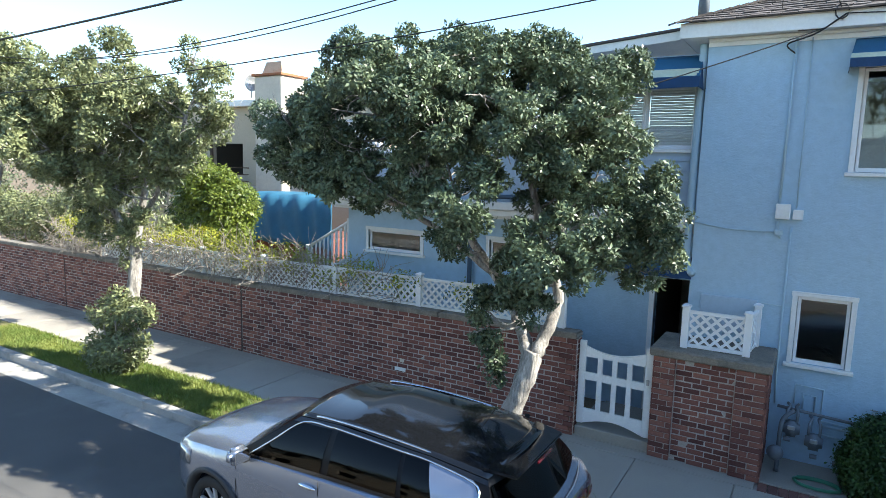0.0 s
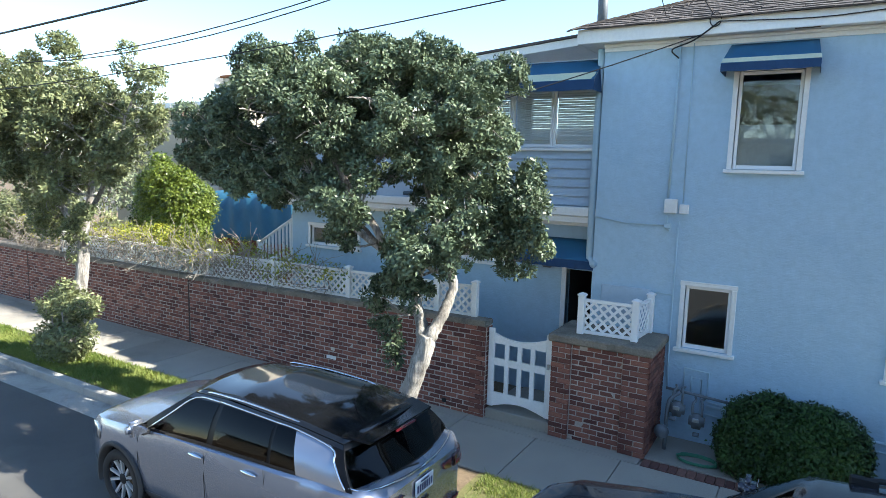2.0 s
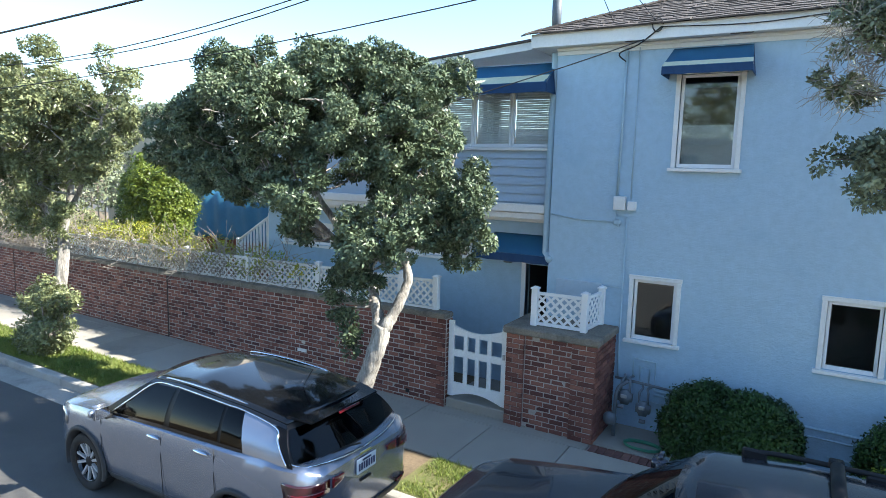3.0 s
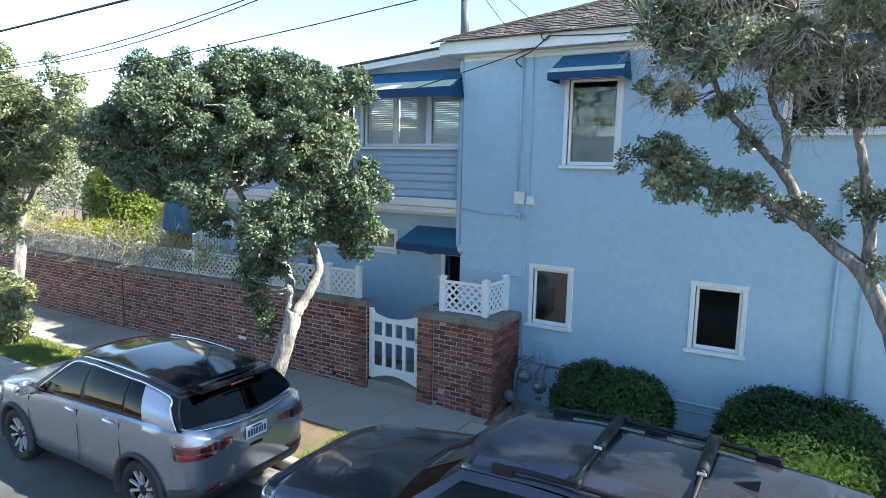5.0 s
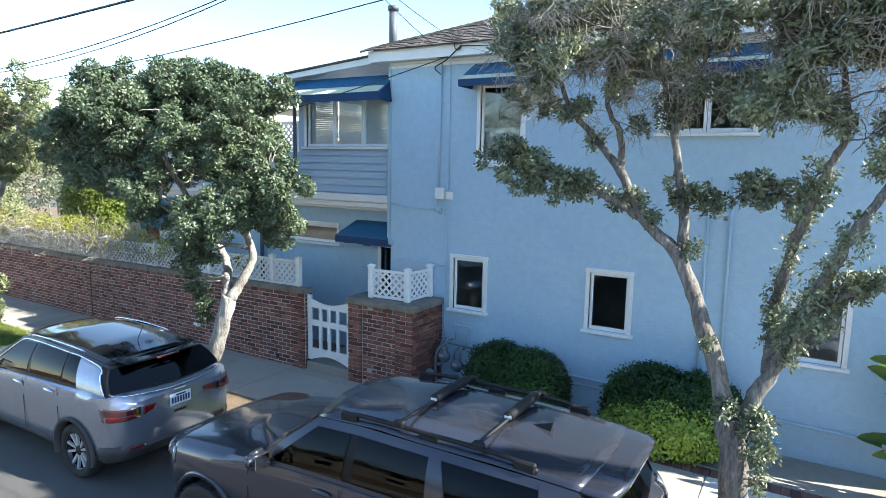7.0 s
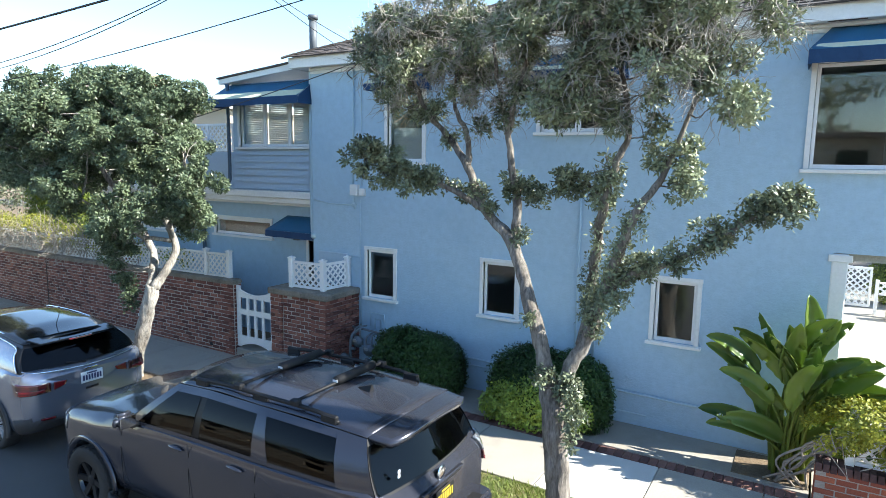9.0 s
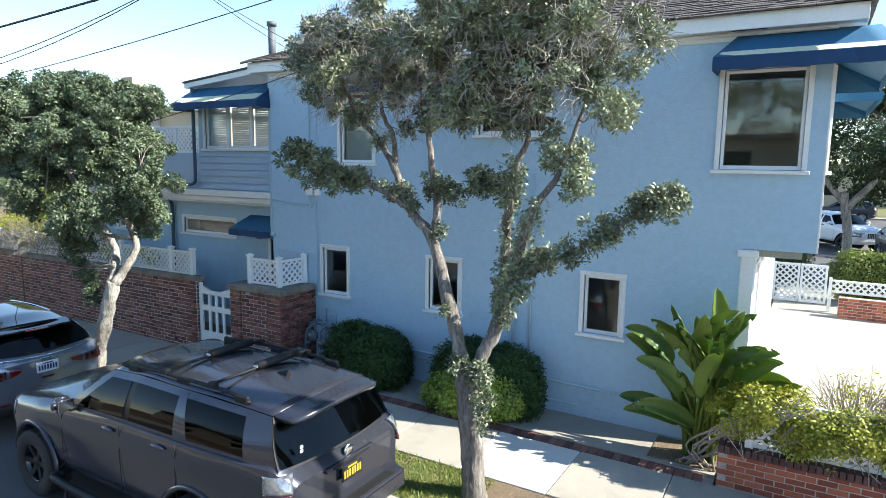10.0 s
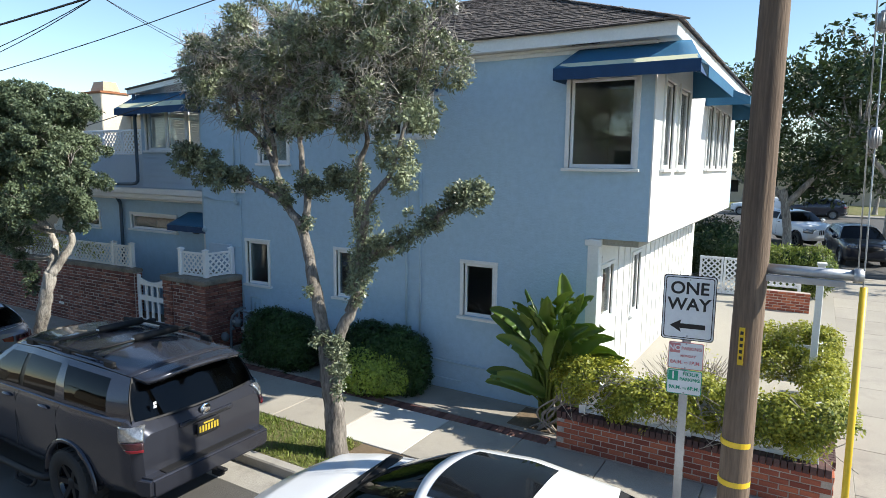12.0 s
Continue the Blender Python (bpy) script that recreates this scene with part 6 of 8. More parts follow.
CLAD = material("dark_grey_cladding", (0.032, 0.033, 0.035), (0.042, 0.042, 0.043), rough=0.7, bump=0.1, bump_scale=200, fine_amount=0.1)
CAR_GLASS = glass_material("tinted_car_glass", (0.10, 0.11, 0.115), 1.36)
LAMP_RED = material("red_lamp_lens", (0.15, 0.006, 0.010), (0.09, 0.004, 0.007), rough=0.12, coat=1.0, bump=0, fine_amount=0.1)
LAMP_CLEAR = material("clear_lamp_lens", (0.42, 0.43, 0.44), (0.14, 0.145, 0.15), rough=0.1, metal=0.6, coat=1.0, big=18, bump=0, fine_amount=0.2)
LAMP_DARK = material("smoked_lamp_lens", (0.025, 0.010, 0.012), (0.060, 0.010, 0.013), rough=0.12, coat=1.0, big=14, bump=0, fine_amount=0.1)
AMBER = material("amber_lens", (0.75, 0.20, 0.02), rough=0.2, bump=0, fine_amount=0.05)
PLATE = material("plate_white", (0.72, 0.74, 0.76), rough=0.4, bump=0, fine_amount=0.04)
PLATE_BAR = material("plate_bar_blue", (0.02, 0.03, 0.10), rough=0.5, bump=0, fine_amount=0)
PLATE_YELLOW = material("plate_bar_yellow", (0.50, 0.36, 0.03), rough=0.5, bump=0, fine_amount=0)


def at_x(table, x):
    xs = [p[0] for p in table]
    return float(np.interp(x, xs, [p[1] for p in table]))


def resample(pts, n):
    p = np.array(pts, float)
    d = np.concatenate([[0], np.cumsum(np.linalg.norm(np.diff(p, axis=0), axis=1))])
    t = np.linspace(0, d[-1], n)
    return np.stack([np.interp(t, d, p[:, k]) for k in range(2)], 1)


def body_grid(s, stations, n=30):
    """Rings of points round the lower body, from tail to nose."""
    rings = []
    for x in stations:
        w, zb, zt, zl = (at_x(s[k], x) for k in ("width", "belt", "top", "low"))
        zm = zl + (zb - zl) * 0.52
        ctl = [(0, zl), (w * 0.80, zl), (w * 0.92, zl + 0.02), (w * 0.972, zl + (zb - zl) * 0.16), (w * 0.985, zl + (zb - zl) * 0.34), (w * 0.988, zm),
               (w * 1.0, zl + (zb - zl) * 0.70), (w * 0.975, zb - 0.07), (w * 0.955, zb - 0.025), (w * 0.915, zb + 0.004), (w * 0.75, zb + (zt - zb) * 0.55), (w * 0.4, zb + (zt - zb) * 0.9), (0, zt)]
        q = resample(ctl, n)
        q[1:-1] = q[1:-1] * 0.8 + (q[:-2] + q[2:]) * 0.1
        ring = [Vector((x, -y, z)) for y, z in q] + [Vector((x, y, z)) for y, z in q[-2:0:-1]]
        rings.append(ring)
    return rings


def grid_object(name, rings, mat, parent, test=None, offset=0.0, label="", caps=True, sharp=35):
    """The ring surface, or only the faces whose middle passes the test, lifted by offset."""
    bm = bmesh.new()
    vs = [[bm.verts.new(p) for p in r] for r in rings]
    k = len(rings[0])
    for a, b in zip(vs, vs[1:]):
        for i in range(k):
            bm.faces.new([a[i], a[(i + 1) % k], b[(i + 1) % k], b[i]])
    if caps:
        for r, flip in ((vs[0], 1), (vs[-1], 0)):
            c = bm.verts.new(sum((v.co for v in r), Vector()) / k)
            for i in range(k):
                f = [r[i], r[(i + 1) % k], c]
                bm.faces.new(f[::-1] if flip else f)
    bmesh.ops.recalc_face_normals(bm, faces=bm.faces)
    if test:
        bm.normal_update()
        if offset:
            move = {v: v.normal.copy() for v in bm.verts}
        drop = [f for f in bm.faces if not test(f.calc_center_median())]
        bmesh.ops.delete(bm, geom=drop, context="FACES")
        if offset:
            for v in bm.verts:
                v.co += move[v] * offset if v in move else Vector()
        me = bpy.data.meshes.new(name)
        bm.to_mesh(me)
        bm.free()
        me.materials.append(mat)
        me.polygons.foreach_set("use_smooth", [True] * len(me.polygons))
        ob = new(name, me)
        ob.parent = parent
        ob.modifiers.new("thick", "SOLIDIFY").thickness = max(0.004, offset)
        return tagged(ob, label)
    ob = part(name, bm, mat, parent, label, smooth=True)
    ob.data.set_sharp_from_angle(angle=radians(sharp))
    return ob


def cut(ob, cutter):
    """Cuts the cutter out of ob, once and for good."""
    md = ob.modifiers.new("cut", "BOOLEAN")
    md.operation, md.object, md.solver = "DIFFERENCE", cutter, "EXACT"
    dg = bpy.context.evaluated_depsgraph_get()
    me = bpy.data.meshes.new_from_object(ob.evaluated_get(dg))
    ob.modifiers.clear()
    ob.data = me
    me.polygons.foreach_set("use_smooth", [True] * len(me.polygons))
    me.set_sharp_from_angle(angle=radians(35))
    bpy.data.objects.remove(cutter)


def lathe(profile, n=40):
    """Turns (radius, y) about the y axis."""
    v, f = [], []
    for k in range(n):
        a = 2 * math.pi * k / n
        v += [Vector((r * math.cos(a), y, r * math.sin(a))) for r, y in profile]
    m = len(profile)
    for k in range(n):
        for i in range(m - 1):
            a, b = k * m + i, ((k + 1) % n) * m + i
            f.append((a, b, b + 1, a + 1))
    return v, f


def wheel(parent, x, y, r, side, rim, width, style):
    """A wheel: tyre, rim barrel, spokes, hub. side -1: its face looks along -y."""
    w = new("wheel")
    w.parent = parent
    w.matrix_basis = pose(x, y, r, 0, 0, 0) if side < 0 else pose(x, y, r, 0, 0, 180)
    h = width / 2
    v, f = lathe([(rim * 0.98, -h * 0.75), (rim * 1.02, -h * 0.98), (r * 0.90, -h), (r * 0.965, -h * 0.93), (r, -h * 0.72), (r, h * 0.72), (r * 0.96, h * 0.95), (rim, h * 0.9)], 48)
    link_mesh("tyre", v, f, TYRE, w, smooth=True)
    if style == "blocky":
        bm = bmesh.new()
        for k in range(30):
            for dy in (-0.62, 0.62):
                add_box(bm, r - 0.006, r + 0.007, h * dy - 0.035, h * dy + 0.035, -0.022, 0.022, Matrix.Rotation(2 * math.pi * (k + (0.5 if dy > 0 else 0)) / 30, 4, "Y"))
        tagged(part("tread", bm, TYRE, w), kind="stuff")
    v, f = lathe([(rim * 1.0, -h * 0.80), (rim * 0.97, -h * 0.84), (rim * 0.93, -h * 0.78), (rim * 0.90, -h * 0.2), (rim * 0.86, h * 0.5), (0.02, h * 0.5)], 40)
    link_mesh("rim", v, f, GLOSS_BLACK if style != "plain" else METAL, w, smooth=True)
    mat = {"split": ALLOY, "blocky": BLACK, "plain": METAL}[style]
    count = {"split": 5, "blocky": 6, "plain": 5}[style]
    bm = bmesh.new()
    for k in range(count):
        for sgn in ((-1, 1) if style == "split" else (0,)):
            bm = bmesh.new()
            a = 2 * math.pi * k / count
            rot = Matrix.Rotation(a, 4, "Y")
            w0, w1 = (0.013, 0.017) if style == "split" else (0.034, 0.03)
            z0, z1 = (0.02 * sgn, 0.085 * sgn) if style == "split" else (0, 0)
            d0, d1 = -h * 0.62, -h * 0.80
            vs = [bm.verts.new(rot @ Vector(q)) for q in ((0.05, d0, z0 - w0), (0.05, d0, z0 + w0), (rim * 0.94, d1, z1 + w1), (rim * 0.94, d1, z1 - w1),
                                                         (0.05, d0 + 0.03, z0 - w0), (0.05, d0 + 0.03, z0 + w0), (rim * 0.94, d1 + 0.03, z1 + w1), (rim * 0.94, d1 + 0.03, z1 - w1))]
            for q in ((0, 1, 2, 3), (7, 6, 5, 4), (0, 4, 5, 1), (1, 5, 6, 2), (2, 6, 7, 3), (3, 7, 4, 0)):
                bm.faces.new([vs[i] for i in q])
            part("spoke", bm, mat, w)
    v, f = lathe([(0.0, -h * 0.70), (0.045, -h * 0.70), (0.065, -h * 0.62), (0.07, -h * 0.4)], 20)
    link_mesh("hub", v, f, mat if style != "split" else BLACK, w, smooth=True)
    return w


def car(name, label, at, s, paint, roof_paint=None, group="parked cars"):
    """A car lofted from its tables; x points to the front, z up. Returns the thing and its body rings."""
    c = thing(name, label, "car", group, at=at)
    xr, xf = s["width"][0][0], s["width"][-1][0]
    st = sorted({*np.linspace(xr, xr + 0.35, 12), *np.linspace(xr + 0.35, xf - 0.4, 40), *np.linspace(xf - 0.4, xf, 12)})
    rings = body_grid(s, st)
    body = grid_object("body", rings, paint, c)
    # wheel arches
    bm = bmesh.new()
    for ax in s["axles"]:
        for sgn in (-1, 1):
            m = Matrix.Translation((ax, sgn * (s["hw"] + 0.1), s["tyre"] + 0.01)) @ Matrix.Rotation(math.pi / 2, 4, "X")
            bmesh.ops.create_cone(bm, cap_ends=True, segments=40, radius1=s["arch"], radius2=s["arch"], depth=0.9, matrix=m)
    cut_ob = part("cutter", bm, BLACK)
    cut_ob.matrix_basis = at
    bpy.context.view_layer.update()
    cut(body, cut_ob)
    for ax in s["axles"]:
        for sgn in (-1, 1):
            # dark inner well and a lip of cladding
            v, f = [], []
            n = 22
            for i in range(n + 1):
                a = math.pi * (-0.12 + 1.24 * i / n)
                for rr, yy in ((s["arch"] + 0.045, -0.004), (s["arch"] + 0.045, 0.018), (s["arch"] - 0.004, 0.024), (s["arch"] - 0.010, -0.10)):
                    px, pz = ax + rr * math.cos(a), s["tyre"] + 0.01 + rr * math.sin(a)
                    wy = at_x(s["width"], px) * (0.995 if pz < 0.85 else 0.985)
                    v.append(Vector((px, sgn * (wy + yy), max(pz, at_x(s["low"], px) + 0.0))))
            for i in range(n):
                for j in range(3):
                    q = i * 4 + j
                    f.append((q, q + 4, q + 5, q + 1) if sgn > 0 else (q, q + 1, q + 5, q + 4))
            link_mesh("arch_trim", v, f, s.get("trim_mat", CLAD), c, smooth=True)
            wheel(c, ax, sgn * (s["hw"] - s["tyre_w"] / 2 - s.get("tuck", 0.02)), s["tyre"], sgn, s["rim"], s["tyre_w"], s["style"])
    # black tube added between the axles to darken the space under the car
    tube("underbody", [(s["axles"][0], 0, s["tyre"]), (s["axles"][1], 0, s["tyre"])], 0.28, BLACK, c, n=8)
    # cladding along the sill and bumpers
    if s.get("clad"):
        zc = s["clad"]
        grid_object("sill_cladding", [r for r in rings if s["axles"][1] + s["arch"] + 0.02 < r[0].x < s["axles"][0] - s["arch"] - 0.02], CLAD, c, lambda q: q.z < zc, 0.008, caps=False)
        grid_object("rear_bumper", [r for r in rings if r[0].x < s["axles"][1] - s["arch"] - 0.03], CLAD, c, lambda q: q.z < zc + 0.16, 0.009)
        grid_object("front_bumper", [r for r in rings if r[0].x > s["axles"][0] + s["arch"] + 0.03], CLAD, c, lambda q: q.z < zc + 0.02, 0.009)

    # cabin: side surfaces from belt to roof edge, roof, front and rear glass
    def side(i, v):
        xb, xt = s["pillars"][i]
        zb, zt = at_x(s["belt"], xb) - 0.02, at_x(s["roof_edge"], xt)
        wb, wt = at_x(s["width"], xb) * 0.925, at_x(s["roof_half"], xt)
        x = xb + (xt - xb) * v
        y = wb + (wt - wb) * v + 0.035 * math.sin(math.pi * v)
        return Vector((x, -y, zb + (zt - zb) * v))

    V = [0.0, 0.075, 0.3, 0.55, 0.78, s.get("win_top", 0.90), 0.96, 1.0]
    n_p = len(s["pillars"])

    def strip(nm, i0, i1, j0, j1, mat, sgn, lift=0.0, lab="", sub=6):
        bm = bmesh.new()
        grid = []
        for i in range((i1 - i0) * sub + 1):
            a, t = divmod(i, sub)
            a += i0
            row = []
            for j in range(j0, j1 + 1):
                p = side(min(a, n_p - 1), V[j])
                if t:
                    p = p.lerp(side(a + 1, V[j]), t / sub)
                p = Vector((p.x, p.y - lift, p.z))
                p.y *= -sgn
                row.append(bm.verts.new(p))
            grid.append(row)
        for a, b in zip(grid, grid[1:]):
            for j in range(len(a) - 1):
                bm.faces.new([a[j], b[j], b[j + 1], a[j + 1]])
        ob = part(nm, bm, mat, c, lab, smooth=True)
        return ob

    for sgn in (-1, 1):
        bm_frame = strip("cabin_side", 0, n_p - 1, 0, 7, s.get("frame_mat", FRAME_BLACK), sgn)
        for (i, kind) in s["windows"]:
            strip("side_window", i, i + 1, 1, 5, CAR_GLASS, sgn, 0.007, "dark tinted window")
        for (i, mt) in s.get("pillar_paint", ()):
            strip("pillar", i, i + 1, 0, 6 if mt is GUNMETAL else 5, mt, sgn, 0.009)
        strip("window_belt", 0, s.get("belt_to", n_p - 2), 0, 1, s.get("belt_mat", GLOSS_BLACK), sgn, 0.010)
        strip("roof_rim", 0, n_p - 1, 5, 7, s.get("rim_mat", GLOSS_BLACK), sgn, 0.006)

    def across(nm, left_of, n_u, bulge, mat, drop=None, lab="", lift=0.0, rows=8, thick=0):
        """A surface from a line on one side to its mirror image. bulge: how far the middle stands out (a vector)."""
        bm = bmesh.new()
        grid = []
        for j in range(rows + 1):
            p = left_of(j / rows)
            row = []
            for i in range(n_u + 1):
                u = i / n_u * 2 - 1
                q = Vector((p.x, p.y * -u, p.z)) + Vector(bulge(j / rows)) * (1 - u * u)
                row.append(bm.verts.new(q + Vector((0, 0, lift))))
            grid.append(row)
        for a, b in zip(grid, grid[1:]):
            for i in range(n_u):
                bm.faces.new([a[i], a[i + 1], b[i + 1], b[i]])
        return part(nm, bm, mat, c, lab, smooth=True)

    if s.get("bright"):
        for sgn in (-1, 1):
            pts = [side(i, v) + Vector((0, -0.012, 0)) for i, v in s["bright"]]
            tube("bright_trim", smooth_line([(q.x, -sgn * q.y, q.z) for q in pts], 4), 0.010, CHROME, c, "bright window line", n=5)
    fb, ft = s["glass_bulge"]
    across("windshield", lambda v: side(0, 0.02 + 0.96 * v), 14, lambda v: (fb * (1 - v) + ft * v, 0, 0.02 + 0.0 * v), CAR_GLASS, lab="raked front windscreen", lift=0.004)
    # black sheet added behind the windscreen in place of the shaded cabin
    across("cabin_front", lambda v: side(0, v) + Vector((-0.02, 0.0, -0.012)), 14, lambda v: (fb * (1 - v) + ft * v, 0, 0.02), BLACK)
    rb, rt = s["rear_bulge"]
    across("rear_glass", lambda v: side(n_p - 1, 0.06 + 0.82 * v) + Vector((-0.006, 0.02 * (1 - v) + 0.012, 0)), 14, lambda v: (-(rb * (1 - v) + rt * v), 0, 0.0), CAR_GLASS, lab="dark rear window", lift=0.003)
    # likewise a black sheet for the dark cabin behind the rear glass
    across("cabin_rear", lambda v: side(n_p - 1, v) + Vector((0.012, 0, 0)), 14, lambda v: (-(rb * (1 - v) + rt * v), 0, 0.0), BLACK)
    # roof
    xs0, xs1 = s["pillars"][0][1], s["pillars"][-1][1]
    bm = bmesh.new()
    grid = []
    for j in range(25):
        x = xs0 + (xs1 - xs0) * j / 24
        ze, yh, zc = at_x(s["roof_edge"], x), at_x(s["roof_half"], x), at_x(s["roof_top"], x)
        row = []
        for i in range(17):
            u = i / 16 * 2 - 1
            bx = 0.0
            if j == 0:
                bx = ft * (1 - u * u)
            if j == 24:
                bx = -rt * (1 - u * u)
            elif j in (1, 23):
                bx = (ft if j == 1 else -rt) * (1 - u * u) * 0.6
            row.append(bm.verts.new((x + bx, yh * u * (1 - 0.0), ze + (zc - ze) * (1 - abs(u) ** 2.6))))
        grid.append(row)
    for a, b in zip(grid, grid[1:]):
        for i in range(16):
            bm.faces.new([a[i], a[i + 1], b[i + 1], b[i]])
    ob = part("roof", bm, roof_paint or paint, c, smooth=True)
    ob.modifiers.new("thick", "SOLIDIFY").thickness = -0.012

    def on_side(x, z, sgn=-1):
        w, zb, zl = at_x(s["width"], x), at_x(s["belt"], x), at_x(s["low"], x)
        return sgn * w * (0.998 if z < zl + (zb - zl) * 0.72 else 0.985)

    # handles and mirrors
    for sgn in (-1, 1):
        for hx in s["handles"]:
            hz = at_x(s["belt"], hx) - 0.115
            yy = on_side(hx, hz, sgn)
            bm = bmesh.new()
            bmesh.ops.create_uvsphere(bm, u_segments=14, v_segments=8, radius=1.0, matrix=Matrix.Translation((hx, yy + sgn * 0.012, hz)) @ Matrix.Diagonal((0.11, 0.022, 0.022, 1)))
            part("door_handle", bm, s["handle_mat"], c, "", smooth=True)
        mx, mz = s["mirror"]
        my = at_x(s["width"], mx) * 0.94
        bm = bmesh.new()
        bmesh.ops.create_cube(bm, size=1.0, matrix=Matrix.Translation((mx, sgn * (my + 0.14), mz + 0.02)) @ Matrix.Diagonal((0.14, 0.23, 0.17, 1)))
        bmesh.ops.bevel(bm, geom=bm.edges[:], offset=0.05, segments=4, affect="EDGES")
        mir = part("mirror", bm, s.get("mirror_mat", paint), c, "", smooth=True)
        box("mirror_glass", mx - 0.078, mx - 0.070, min(sgn * (my + 0.06), sgn * (my + 0.225)), max(sgn * (my + 0.06), sgn * (my + 0.225)), mz - 0.04, mz + 0.08, CHROME, mir, bevel=0.003)
        box("mirror_foot", mx - 0.03, mx + 0.06, min(sgn * (my - 0.02), sgn * (my + 0.08)), max(sgn * (my - 0.02), sgn * (my + 0.08)), mz - 0.09, mz - 0.04, BLACK, mir, bevel=0.01)
        # door shut lines as thin dark grooves standing a hair proud
        for lx in s["seams"]:
            zs = np.linspace(at_x(s["low"], lx) + 0.14, at_x(s["belt"], lx) - 0.04, 9)
            pts = [(lx + 0.03 * math.sin((z - 0.5) * 2), on_side(lx, z, sgn) + (0.0005 if sgn > 0 else -0.0005), z) for z in zs]
            tube("door_seam", pts, 0.0035, BLACK, c, n=4)
    return c, rings, body


def lamp(name, parent, body, corners, way, mat, label="", offset=0.012, n=8):
    """A lens laid on the body: a four-cornered patch thrown onto it along way, with thickness."""
    from_body = BVHTree.FromPolygons([v.co for v in body.data.vertices], [tuple(p.vertices) for p in body.data.polygons])
    a, b, c2, d2 = (Vector(q) for q in corners)
    way = Vector(way).normalized()
    bm = bmesh.new()
    grid = []
    for j in range(n + 1):
        row = []
        for i in range(n + 1):
            u, v = i / n, j / n
            q = a.lerp(b, u).lerp(d2.lerp(c2, u), v)
            h = from_body.ray_cast(q, way)[0]
            row.append(bm.verts.new((h if h is not None else q) - way * offset))
        grid.append(row)
    for r0, r1 in zip(grid, grid[1:]):
        for i in range(n):
            bm.faces.new([r0[i], r0[i + 1], r1[i + 1], r1[i]])
    ob = part(name, bm, mat, parent, label, smooth=True)
    ob.modifiers.new("thick", "SOLIDIFY").thickness = offset + 0.01
    ob.modifiers["thick"].offset = 0.0
    return ob


def plate(parent, x, y, z, face, dark=False):
    """A number plate with plain bars."""
    p = box("number_plate", x - 0.006, x + 0.006, y - 0.155, y + 0.155, z - 0.078, z + 0.078, BLACK if dark else PLATE, parent, "yellow-on-black plate" if dark else "white plate", bevel=0.004)
    xo = x + face * 0.0085
    for i in range(7):
        yy = y - 0.118 + i * 0.0395
        box("plate_bar", xo - 0.002, xo + 0.002, yy - 0.012, yy + 0.012, z - 0.045, z + 0.03, PLATE_YELLOW if dark else PLATE_BAR, p, bevel=0)
    box("plate_band", xo - 0.002, xo + 0.002, y - 0.07, y + 0.07, z + 0.045, z + 0.062, PLATE_YELLOW if dark else PLATE_BAR, p, bevel=0)


# silver compact SUV
S1 = dict(
    hw=0.91, axles=(1.318, -1.318), tyre=0.347, rim=0.245, tyre_w=0.225, arch=0.405, style="split", clad=0.40,
    width=[(-2.19, 0.68), (-2.14, 0.79), (-2.05, 0.862), (-1.85, 0.90), (-1.3, 0.91), (0, 0.90), (1.3, 0.91), (1.75, 0.87), (1.98, 0.79), (2.12, 0.66), (2.18, 0.5)],
    belt=[(-2.19, 1.08), (-2.05, 1.18), (-1.6, 1.205), (-0.6, 1.155), (0.5, 1.105), (0.95, 1.07), (1.5, 1.0), (1.95, 0.93), (2.18, 0.80)],
    top=[(-2.19, 1.08), (-2.05, 1.18), (-1.6, 1.205), (0.9, 1.10), (1.0, 1.11), (1.5, 1.06), (1.9, 1.0), (2.1, 0.93), (2.18, 0.82)],
    low=[(-2.19, 0.50), (-2.1, 0.36), (-1.8, 0.26), (-1.3, 0.24), (1.3, 0.24), (1.8, 0.24), (2.1, 0.34), (2.18, 0.45)],
    pillars=[(1.0, 0.32), (0.84, 0.20), (-0.12, -0.12), (-0.21, -0.19), (-0.98, -0.93), (-1.03, -0.97), (-1.36, -1.20), (-1.93, -1.60), (-1.98, -1.74)], belt_to=6,
    windows=[(1, 0), (3, 0), (5, 0)], pillar_paint=[(6, SILVER)],
    bright=[(1, 0.04), (1, 0.5), (1, 0.92), (2, 0.935), (3, 0.935), (4, 0.935), (5, 0.935), (6, 0.93), (7, 0.86), (7, 0.6), (7, 0.3), (7, 0.05)],
    roof_edge=[(-1.75, 1.475), (-1.2, 1.535), (-0.3, 1.562), (0.32, 1.515)], roof_half=[(-1.75, 0.632), (-1.0, 0.648), (0.32, 0.60)],
    roof_top=[(-1.75, 1.525), (-1.2, 1.59), (-0.3, 1.622), (0.32, 1.56)], glass_bulge=(0.16, 0.10), rear_bulge=(0.13, 0.08),
    handles=(-0.02, -0.80), handle_mat=CHROME, mirror=(0.80, 1.12), seams=(0.92, -0.17, -1.02), rim_mat=GLOSS_BLACK)
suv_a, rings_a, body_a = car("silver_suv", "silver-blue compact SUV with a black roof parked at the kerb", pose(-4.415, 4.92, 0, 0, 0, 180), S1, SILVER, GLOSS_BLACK)
